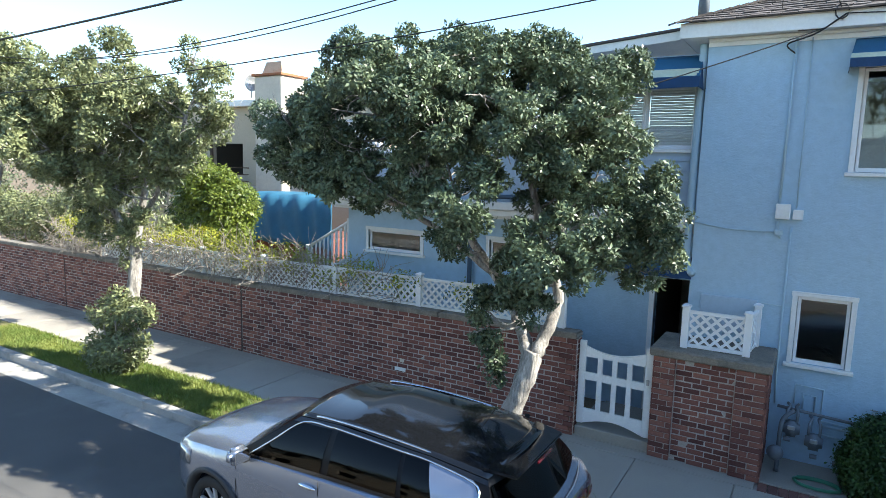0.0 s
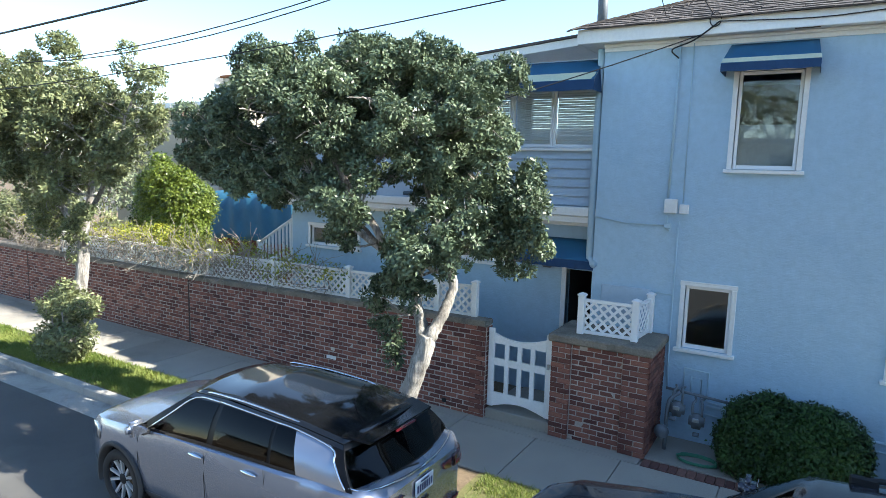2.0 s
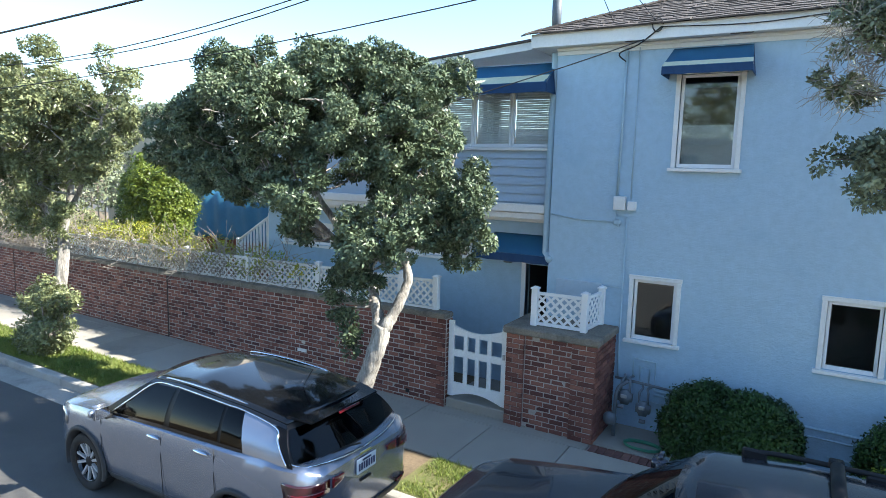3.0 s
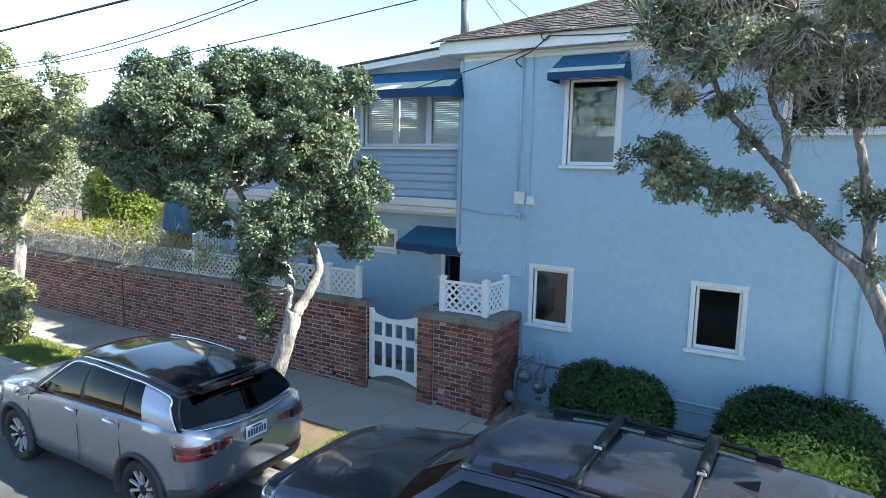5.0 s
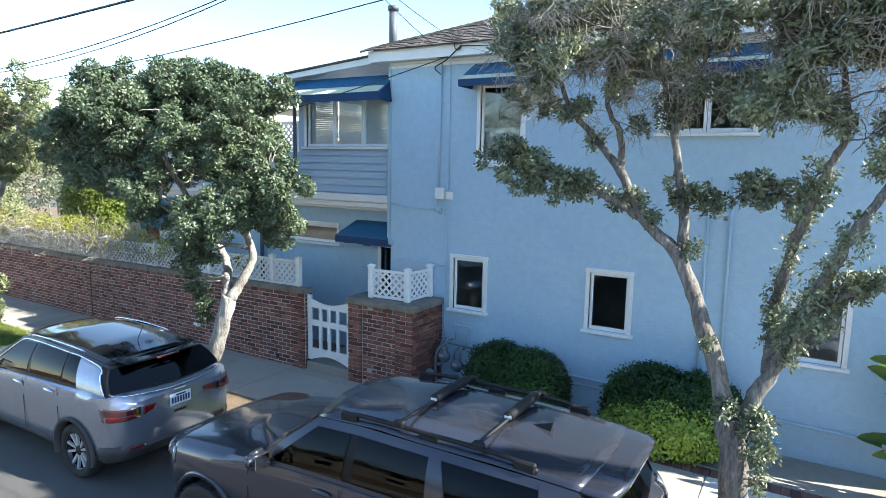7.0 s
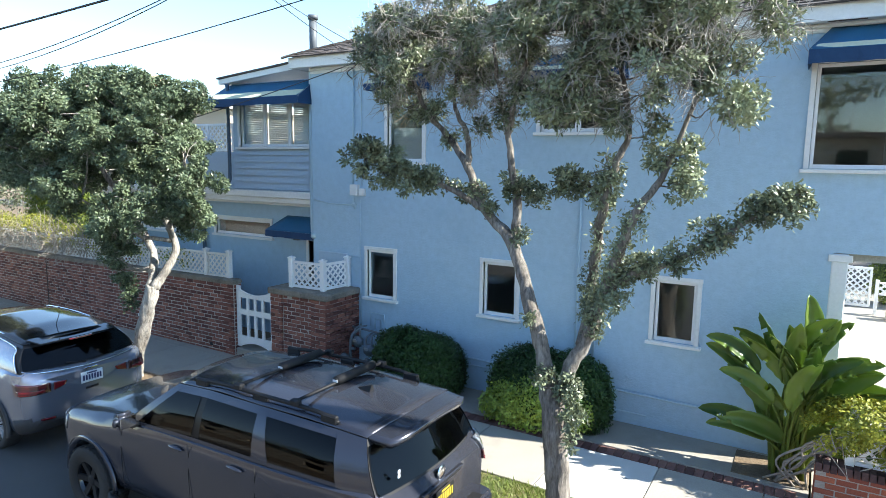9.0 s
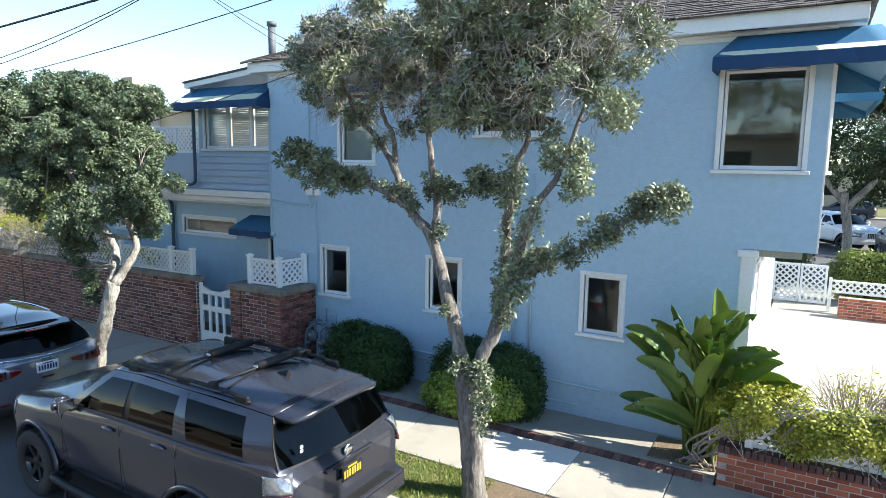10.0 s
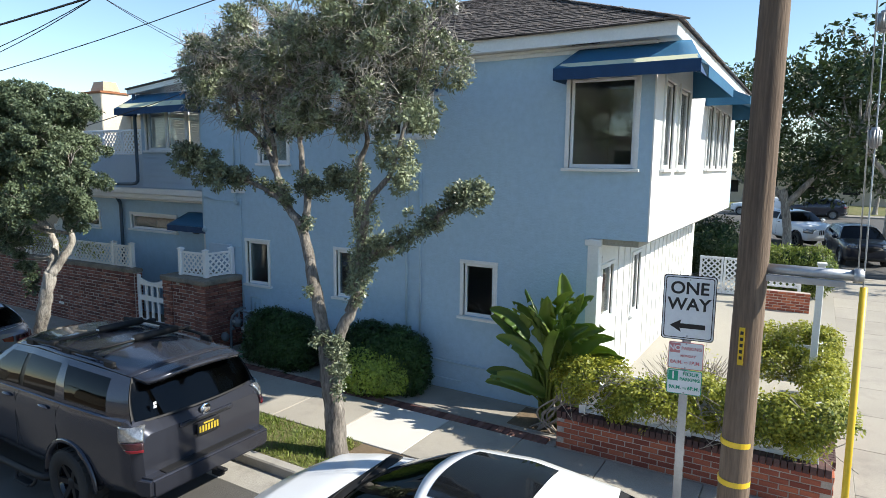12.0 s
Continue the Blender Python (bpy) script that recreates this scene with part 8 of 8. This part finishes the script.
tube("guy_guard", [(9.935, 6.2, 0.1), (9.905, 6.2, 3.10)], 0.028, YELLOW, pole, "long yellow guy-wire guard", n=10)
for p in ((9.875, 6.2, 4.28), (9.86, 6.2, 5.15)):
    bm = bmesh.new()
    bmesh.ops.create_cone(bm, cap_ends=True, segments=14, radius1=0.048, radius2=0.048, depth=0.16, matrix=Matrix.Translation(p))
    bmesh.ops.bevel(bm, geom=bm.edges[:], offset=0.02, segments=2, affect="EDGES")
    part("insulator", bm, METAL, pole, "grey guy insulator", smooth=True)

# gas meter at the gate pier
meter = thing("gas_meter", "grey gas meters with pipes against the pier", "gas meter")
for x, z in ((-0.62, 0.74), (-0.36, 0.62)):
    bm = bmesh.new()
    bmesh.ops.create_cube(bm, size=1.0, matrix=Matrix.Translation((x, 8.92, z)) @ Matrix.Diagonal((0.20, 0.17, 0.20, 1)))
    bmesh.ops.bevel(bm, geom=bm.edges[:], offset=0.045, segments=3, affect="EDGES")
    mt = part("meter_body", bm, GREY_PAINT, meter, smooth=True)
    box("dial", x - 0.045, x + 0.045, 8.815, 8.834, z + 0.01, z + 0.065, METAL, mt, bevel=0.008)
    for dx in (-0.06, 0.06):
        tube("riser", smooth_line([(x + dx, 8.92, z + 0.08), (x + dx, 8.92, z + 0.22), (x + dx * 0.6, 9.0, z + 0.27), (x + dx, 9.1, z + 0.27)], 4), 0.018, GREY_PAINT, mt)
tube("manifold", [(-0.80, 9.0, 0.98), (0.05, 9.0, 0.93)], 0.02, GREY_PAINT, meter)
tube("supply_pipe", smooth_line([(-0.74, 8.85, 0.15), (-0.74, 8.85, 0.6), (-0.72, 8.88, 0.85), (-0.6, 8.95, 0.97)], 5), 0.028, GREY_PAINT, meter)
bm = bmesh.new()
bmesh.ops.create_uvsphere(bm, u_segments=16, v_segments=10, radius=0.1, matrix=Matrix.Translation((-0.77, 8.72, 0.45)) @ Matrix.Diagonal((1, 0.7, 1, 1)))
part("regulator", bm, GREY_PAINT, meter, "round grey regulator", smooth=True)
for p in ((-0.66, 8.83, 0.62), (-0.35, 8.86, 0.45), (-0.1, 8.86, 0.42)):
    tube("valve", [(p[0] - .04, p[1], p[2]), (p[0] + .04, p[1], p[2])], 0.03, GREY_PAINT, meter)
for pts in ([(-0.62, 9.30, 0.95), (-0.62, 9.30, 1.22), (-0.30, 9.30, 1.20), (-0.30, 9.30, 0.78), (0.6, 9.30, 0.73)], [(-0.52, 9.31, 0.9), (-0.52, 9.31, 1.10), (-0.38, 9.31, 1.09), (-0.38, 9.31, 0.6), (0.4, 9.31, 0.55)]):
    tube("wall_pipe", pts, 0.014, BLUE_PIPE, meter)
hose = thing("garden_hose", "coiled green garden hose on the concrete", "hose")
tube("coil", [(-0.28 + (0.24 + 0.004 * i % 0.03) * math.cos(i * 0.42), 8.66 + 0.14 * math.sin(i * 0.42), 0.165 + 0.0007 * i) for i in range(52)], 0.011, material("green_hose", (0.05, 0.22, 0.13), rough=0.4, bump=0), hose, n=6)
tap = thing("garden_tap", "small wall tap on a pipe", "tap")
tube("riser", [(0.25, 9.24, 0.15), (0.25, 9.24, 1.05)], 0.012, BLUE_PIPE, tap)
tube("spout", smooth_line([(0.25, 9.25, 1.02), (0.25, 9.16, 1.03), (0.25, 9.13, 0.97)], 4), 0.014, METAL, tap)
box("handle", 0.21, 0.29, 9.19, 9.21, 1.075, 1.09, METAL, tap, bevel=0.003)

# pipes and boxes on the front wall
fit_ = tagged(new("wall_fittings"), "thin pale blue conduits and boxes on the wall")
fit_.parent = house
for nm, pts, r in (("conduit", [(-1.0, F - 0.03, 5.7), (-1.02, F - 0.03, 3.55)], 0.018), ("conduit", [(-1.02, F - 0.03, 3.36), (-1.01, F - 0.03, 3.2), (-0.97, F - 0.03, 3.15)], 0.018), ("conduit", [(-0.83, F - 0.02, 5.7), (-0.82, F - 0.02, 3.55)], 0.008),
                   ("conduit", [(-0.86, F - 0.02, 3.3), (-0.86, F - 0.02, 1.3), (-0.84, F - 0.02, 0.9)], 0.012), ("conduit", [(-2.03, F - 0.015, 3.28), (-1.6, F - 0.015, 3.22), (-1.0, F - 0.015, 3.22)], 0.010),
                   ("conduit", [(-1.15, F - 0.02, 2.25), (-0.88, F - 0.02, 2.24)], 0.008), ("conduit", [(3.37, F - 0.03, 3.9), (3.37, F - 0.03, 0.8)], 0.020), ("conduit", [(3.66, F - 0.03, 3.9), (3.66, F - 0.03, 0.8)], 0.020),
                   ("pipe", [(-0.3, F - 0.035, 0.72), (1.7, F - 0.035, 0.70), (4.6, F - 0.035, 0.64), (6.2, F - 0.035, 0.60)], 0.020), ("pipe", [(0.2, F - 0.03, 0.60), (1.8, F - 0.03, 0.58), (3.4, F - 0.03, 0.55)], 0.013),
                   ("conduit", [(1.9, F - 0.02, 0.35), (4.5, F - 0.02, 0.33)], 0.012)):
    tube(nm, pts, r, BLUE_PIPE, fit_)
box("meter_box", -1.055, -0.885, F - 0.10, F - 0.002, 3.40, 3.60, WHITE, fit_, "white junction box", bevel=0.01)
box("small_box", -0.855, -0.735, F - 0.07, F - 0.002, 3.40, 3.53, WHITE, fit_, "small white junction box", bevel=0.008)
box("conduit_fitting", -1.05, -0.95, F - 0.06, F - 0.004, 3.18, 3.26, BLUE_PIPE, fit_, bevel=0.015)
box("wall_cabinet", -1.885, -1.17, F - 0.05, F - 0.002, 1.80, 2.28, SIDING, fit_, "flat pale blue wall cabinet", bevel=0.008)
box("cabinet_catch", -1.20, -1.15, F - 0.09, F - 0.05, 2.18, 2.23, METAL, fit_, bevel=0.005)
box("door_lamp", -3.02, -2.86, LY - 0.10, LY - 0.002, 2.36, 2.45, GREY_PAINT, house, "small wall lamp by the side door", bevel=0.02)
box("post_bracket", 6.6, 6.86, F - 0.035, F - 0.013, 2.86, 2.95, WHITE, house, bevel=0.006)
box("roof_vent", 2.4, 2.7, 9.13, 9.135, 5.79, 5.81, BROWN_TRIM, house, bevel=0)
for x0, x1 in ((0.35, 0.62), (6.35, 6.75), (-1.0, -0.75)):
    box("eave_vent", x0, x1, 9.115, 9.16, 5.752, 5.762, BROWN_TRIM, house, "narrow dark eave vent", bevel=0)
vent = tube("vent_pipe", [(-2.19, 9.56, 5.95), (-2.19, 9.56, 6.72)], 0.075, GREY_PAINT, house, "dark metal roof vent pipe", n=14)
tube("vent_cap", [(-2.19, 9.56, 6.72), (-2.19, 9.56, 6.80)], 0.10, GREY_PAINT, house, n=14)
for x, y, z in ((5.2, 12.0, 7.18), (3.0, 11.6, 7.0)):
    tube("vent_stub", [(x, y, z - 0.1), (x, y, z + 0.3)], 0.05, WHITE, house, n=10)
# service mast clutter at the eave
tube("mast_loop", [(-0.55 + 0.07 * math.cos(i * 0.6), 9.05, 5.93 + 0.09 * math.sin(i * 0.6)) for i in range(11)], 0.008, WIRE, house)
tube("eave_cable", smooth_line([(-0.5, 9.05, 5.9), (-0.8, 9.1, 5.7), (-1.1, 9.25, 5.62), (-1.0, 9.3, 5.5)], 5), 0.010, WIRE, house)
tube("eave_cable", smooth_line([(-0.5, 9.05, 5.9), (0.6, 9.06, 5.85), (1.6, 9.06, 5.9)], 5), 0.007, WIRE, house)
# vent bricks and mends in the long wall
box("painted_brick", -6.52, -6.30, WALL_Y - 0.012, WALL_Y + 0.03, 0.50, 0.56, WHITE, garden_wall, "single white-painted brick", bevel=0.004)
box("patch", -6.42, -6.33, WALL_Y - 0.010, WALL_Y + 0.03, 0.66, 0.72, CREAM_STUCCO, garden_wall, bevel=0.004)
box("drain_hole", -4.1, -4.02, WALL_Y - 0.008, WALL_Y + 0.03, 0.22, 0.29, BLACK, garden_wall, "small dark drain opening", bevel=0.01)

# ---- beyond the patio ----
gates = thing("lattice_gates", "pair of white lattice gates at the end of the patio", "gate")
for x0 in (6.58, 7.27):
    w = 0.67
    for a in ((x0, x0 + 0.06), (x0 + w - 0.06, x0 + w)):
        box("stile", a[0], a[1], 20.8, 20.86, 0.2, 1.32, VINYL, gates)
    for z in (0.2, 1.25):
        box("rail", x0 + 0.06, x0 + w - 0.06, 20.805, 20.855, z, z + 0.07, VINYL, gates)
    lattice_panel("slat", w - 0.12, 0.27, 1.25, Matrix.Translation((x0 + 0.06, 20.82, 0)), gates, pitch=0.12, wide=0.045)
low = thing("patio_wall", "low brick wall with a white lattice fence behind the patio", "brick wall", kind="structure")
sloped_box("wall", 8.2, 9.6, 19.3, 19.55, 0.1, 0.70, 0.70, MORTAR, low, bevel=0.01)
for z in (0.72, 1.02):
    box("rail", 8.05, 9.35, 19.9, 19.96, z, z + 0.05, VINYL, low)
for x in (8.0, 9.32):
    box("post", x - 0.04, x + 0.04, 19.89, 19.97, 0.17, 1.12, VINYL, low)
lattice_panel("slat", 1.3, 0.77, 1.02, Matrix.Translation((8.05, 19.92, 0)), low, pitch=0.11, wide=0.045)
bush("clipped_hedge", "clipped green hedge behind the lattice fence", [(8.45 + i * 0.42, 21.7, 0.95, .5, .5, .78) for i in range(4)], 2400, 0.07, LEAF_SHRUB)
bush("dark_hedge", "dark green hedge by the far corner", [(5.6 + i * 0.6, 24.5, 1.2, .75, .8, 1.1) for i in range(3)], 1400, 0.11, LEAF_FAR)


def far_tree(x, y, h, r, seed, mat=LEAF_FAR, trunk_h=2.6):
    g = random.Random(seed)
    lob = lobes_in((x, y, trunk_h + (h - trunk_h) * 0.55), (r, r, (h - trunk_h) * 0.5), 22, r * 0.28, r * 0.42, seed, surface=0.45)
    tree("street_tree", "large dark green shade tree beside a street", ([(x, y, 0), (x + 0.1, y, trunk_h * 0.5), (x + g.uniform(-.3, .3), y, trunk_h + 0.6)], 0.19, 0.14),
         [([(x, y, trunk_h), (x - r * 0.4, y, trunk_h + 1.5), (x - r * 0.6, y, trunk_h + 2.6)], 0.13, 0.05), ([(x, y, trunk_h), (x + r * 0.4, y, trunk_h + 1.5), (x + r * 0.6, y, trunk_h + 2.6)], 0.13, 0.05)],
         lob, 2200, 0.22, mat, per=6, branch_r=0.05, clump=(6, 0.5))


far_tree(8.55, 28.5, 8.2, 2.8, 51)
far_tree(12.6, 26.0, 9.5, 3.3, 52)
far_tree(12.6, 38.0, 9.5, 4.0, 53)
far_tree(3.5, 66.0, 9.0, 4.2, 54)
far_tree(15.5, 30.0, 10.0, 4.0, 55)
for i, (x, y, h) in enumerate(((-22, -27, 10.5), (-13, -28, 11.5), (-4, -27, 10.5), (5, -28.5, 12), (14, -27, 11), (23, -28, 11.5))):
    far_tree(x, y, h, 4.6, 60 + i, LEAF_C)
far_tree(14.0, 66.0, 10.0, 4.5, 56)
far_tree(8.0, 70.0, 9.0, 4.5, 57)

far_house = thing("far_house", "pale far house beyond the lawn", "house")
wall_sheet("wall", -4, 30, 0.0, 4.2, [(0 + i * 4, 1.6 + i * 4, 1.2, 2.6) for i in range(7)], 0.2, front(81.0), BEIGE_WALL, far_house)
box("roof", -5, 31, 80.2, 92, 4.21, 4.6, SHINGLE_REST, far_house, bevel=0.02)
# shade of the rooms, as a dark sheet behind the windows
box("inside", -3.8, 29.8, 82, 82.1, 0.1, 4.1, INDOOR_SHADE, far_house, bevel=0)


def far_car(name, label, at, paint, boxy=False):
    s = dict(S2 if boxy else S1)
    s["style"] = "plain" if not boxy else "blocky"
    s["pillar_paint"] = []
    s["frame_mat"] = s["rim_mat"] = s["belt_mat"] = paint
    if boxy:
        s["belt"] = [(a, b + 0.02) for a, b in s["belt"]]
        s["top"] = [(a, b + (0.05 if a > 0.9 else 0)) for a, b in s["top"]]
    else:
        s["trim_mat"] = paint
    s["mirror_mat"] = paint
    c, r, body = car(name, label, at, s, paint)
    for sgn in (-1, 1):
        grid_object("headlight", r, LAMP_CLEAR, c, (lambda q, k=sgn: q.x > 1.95 and 0.82 < q.z < 1.0 and q.y * k > 0.45), 0.01)
        grid_object("tail_light", r, LAMP_RED, c, (lambda q, k=sgn: q.x < -2.0 and 0.9 < q.z < 1.05 and q.y * k > 0.55), 0.012)
    if boxy:
        for i in range(7):
            y = -0.27 + i * 0.09
            box("grille_slot", 2.30, 2.345, y - 0.025, y + 0.025, 0.74, 0.98, BLACK, c, bevel=0.01)
    else:
        grid_object("grille", r, BLACK, c, lambda q: q.x > 2.05 and 0.70 < q.z < 0.85 and abs(q.y) < 0.4, 0.01)
    return c


far_car("white_off_roader", "white boxy off-road car parked on the far street", pose(8.75, 38.4, 0, 0, 0, -56), CAR_WHITE, True)
far_car("dark_suv", "dark SUV parked on the far street", pose(11.2, 33.0, 0, 0, 0, -80), CAR_DARK)
far_car("grey_suv", "dark grey SUV parked across the far street", pose(9.6, 59.8, 0.0, 0, 0, 172), GUNMETAL)
far_car("white_car", "white car parked across the far street", pose(5.4, 60.0, 0.0, 0, 0, 172), CAR_WHITE)

# ---- pieces of walls and roof ----
COURSE, PITCH_B = 0.0755, 0.212
br = random.Random(12)
brick = brick_mesh("brick", 0.195, 0.0635, 0.10, BRICK, 0.005)


def wall_pose(u, z, x0, y=WALL_Y):
    return pose(x0 + u, y, z, 0, 0, 0)


def bond(length, row):
    """Middles and lengths of the bricks of one course, with half bricks at the ends."""
    out, u = [], 0.0
    first = PITCH_B / 2 if row % 2 else PITCH_B
    while length - u > 0.03:
        w = min(first if u == 0 else PITCH_B, length - u)
        if length - u - w < 0.05:
            w = length - u
        out.append((u + w / 2, w))
        u += w
    return out


def stretched(m, w):
    return m @ Matrix.Diagonal(((w - 0.0135) / 0.195, 1, 1, 1))


near, far = [], []
for a, b in SECTIONS:
    rows = 19
    for r in range(rows):
        frac = (r + 0.5) / rows
        for u, w in bond(b - a, r):
            xx = a + u
            z = 0.10 + (wall_top(xx) - 0.09 - 0.10) * frac
            proud = -0.02 if b > -5 and xx > b - 0.25 else 0.0
            m = pose(xx + br.uniform(-.004, .004), WALL_Y + proud + br.uniform(-.004, .004), z + br.uniform(-.003, .003), br.uniform(-1.2, 1.2), br.uniform(-.7, .7), br.uniform(-.9, .9))
            (near if xx > -16 else far).append(stretched(m, w))
pieces(garden_wall, "brick", brick, near + far, 300, BRICK_REST, (-4.2, 8.4, 1.0))
pieces(garden_wall, "end_brick", brick, [stretched(pose(-3.341, WALL_Y + 0.11, 0.10 + 1.47 * (r + .5) / 19, 0, 0, 90), 0.2) for r in range(19)], 300, BRICK_REST, (-4.2, 8.4, 1.0))

# gate pier: front and the returns, with slightly proud end pilasters
front_poses, rows = [], 19
for r in range(rows):
    z = 0.13 + (1.545 - 0.13) * (r + 0.5) / rows
    zones = [(0.0, 0.29, -0.042), (0.29, 1.01, 0.0), (1.01, 1.37, -0.042)]
    for u, w, proud in [(za + u, w, pr) for za, zb, pr in zones for u, w in bond(zb - za, r)]:
        front_poses.append(stretched(pose(-2.285 + u, WALL_Y + proud + br.uniform(-.005, .005), z + br.uniform(-.003, .003), br.uniform(-1.4, 1.4), br.uniform(-.8, .8), br.uniform(-1.0, 1.0)), w))
    for u, w in bond(F - WALL_Y + 0.03, r + 1):
        front_poses.append(stretched(pose(-0.905 + br.uniform(-.004, .004), WALL_Y - 0.035 + u, z, 0, 0, 90), w))
    for u, w in bond(0.32, r):
        front_poses.append(stretched(pose(-2.292, WALL_Y + 0.10 + 0.32 - u, z, 0, 0, -90), w))
pieces(gate_pier, "brick", brick, front_poses, 300, BRICK_REST, (-1.2, 8.4, 1.0))

# low corner wall
new_brick = brick_mesh("brick", 0.197, 0.062, 0.10, BRICK_NEW)
cap_brick = brick_mesh("coping_brick", 0.064, 0.10, 0.25, BRICK_DARK)
poses = []
for r in range(6):
    z = 0.135 + 0.0755 * r + 0.035
    shift = (r % 2) * PITCH_B / 2
    i = 0
    while True:
        u = i * PITCH_B + shift + PITCH_B / 2
        if u + 0.1 > CW_X1 - CW_X0 + 0.01:
            break
        poses.append(pose(CW_X0 + u, CW_Y + br.uniform(-.003, .003), z, br.uniform(-.6, .6), 0, br.uniform(-.6, .6)))
        i += 1
    for i in range(17):
        poses.append(pose(CW_X1, CW_Y + 0.11 + i * PITCH_B + (PITCH_B / 2 - shift), z, 0, 0, 90))
    for i in range(1):
        poses.append(pose(CW_X0, CW_Y + 0.12, z, 0, 0, -90))
pieces(corner_wall, "brick", new_brick, poses, 300, BRICK_NEW, (8.5, 8.2, 0.4))
poses = [pose(CW_X0 + 0.035 + i * 0.0745, CW_Y - 0.012, 0.612, 0, 0, 0) for i in range(44)]
pieces(corner_wall, "coping_brick", cap_brick, poses, 300, BRICK_DARK, (8.5, 8.2, 0.4))
poses = [pose(CW_X1 + 0.012, CW_Y + 0.28 + i * 0.0745, 0.612, 0, 0, 90) for i in range(48)]
pieces(corner_wall, "coping_brick", cap_brick, poses, 300, BRICK_DARK, (8.5, 8.2, 0.4))

poses = []
for r in range(7):
    for u, w in bond(1.4, r):
        poses.append(stretched(pose(8.2 + u, 19.296 + br.uniform(-.003, .003), 0.17 + 0.0755 * (r + 0.5), 0, 0, 0), w))
pieces(low, "brick", new_brick, poses, 300, BRICK_NEW, (8.5, 19.3, 0.4))

# brick border in the pavement
border = thing("brick_border", "row of worn red paving bricks set flush in the pavement", "brick border", kind="structure")
paver = brick_mesh("paving_brick", 0.105, 0.215, 0.08, BRICK_PAVE)
poses = [pose(-0.86 + i * 0.114, 8.303 + br.uniform(-.004, .004), 0.138 + br.uniform(-.003, .003), -90, br.uniform(-1, 1), 0) for i in range(65)]
pieces(border, "paving_brick", paver, poses, 300, BRICK_PAVE, (3, 8.4, 0.1))

# shingles on the front and sunny slopes
bmS = bmesh.new()
add_box(bmS, -0.086, 0.086, -0.14, 0.14, -0.011, 0.011)
shingle = bpy.data.meshes.new("shingle")
bmesh.ops.recalc_face_normals(bmS, faces=bmS.faces)
bmS.to_mesh(shingle)
bmS.free()
shingle.materials.append(SHINGLE)
slope = math.atan(PITCH)
run = math.cos(slope) * 0.135
poses = []
for r in range(35):
    d = 0.06 + r * run
    x0, x1 = EX0 + d, EX1 - d
    n = int((x1 - x0) / 0.176)
    for i in range(n + 1):
        xx = x0 + (i + 0.5 * (r % 2)) * 0.176 + br.uniform(-.006, .006)
        if xx > x1:
            continue
        poses.append(pose(xx, EY0 + d + br.uniform(-.010, .010), 5.962 + d * PITCH + br.uniform(0, .010), math.degrees(slope) - 5.0 + br.uniform(-1.2, 1.2), br.uniform(-1.2, 1.2), br.uniform(-1.2, 1.2)))
for r in range(12):
    d = 0.06 + r * run
    for i in range(int((EY1 - EY0 - 2 * d) / 0.176)):
        poses.append(pose(EX1 - d, EY0 + d + (i + 0.5 * (r % 2)) * 0.176, 5.962 + d * PITCH + br.uniform(0, .014), math.degrees(slope) - 4, br.uniform(-1.5, 1.5), 90))
pieces(roof, "shingle", shingle, poses, 300, SHINGLE_REST, (4.5, 9.1, 6.0))
# hip caps
poses = []
for i in range(40):
    d = i * 0.10
    for xx, ang in ((EX0 + d, 45), (EX1 - d, -45)):
        poses.append(pose(xx, EY0 + d, 5.985 + d * PITCH, 20 if ang > 0 else 20, 0, -45 if ang > 0 else 45))
pieces(roof, "hip_shingle", shingle, poses, 60, SHINGLE_REST, (7.8, 9.1, 6.0))
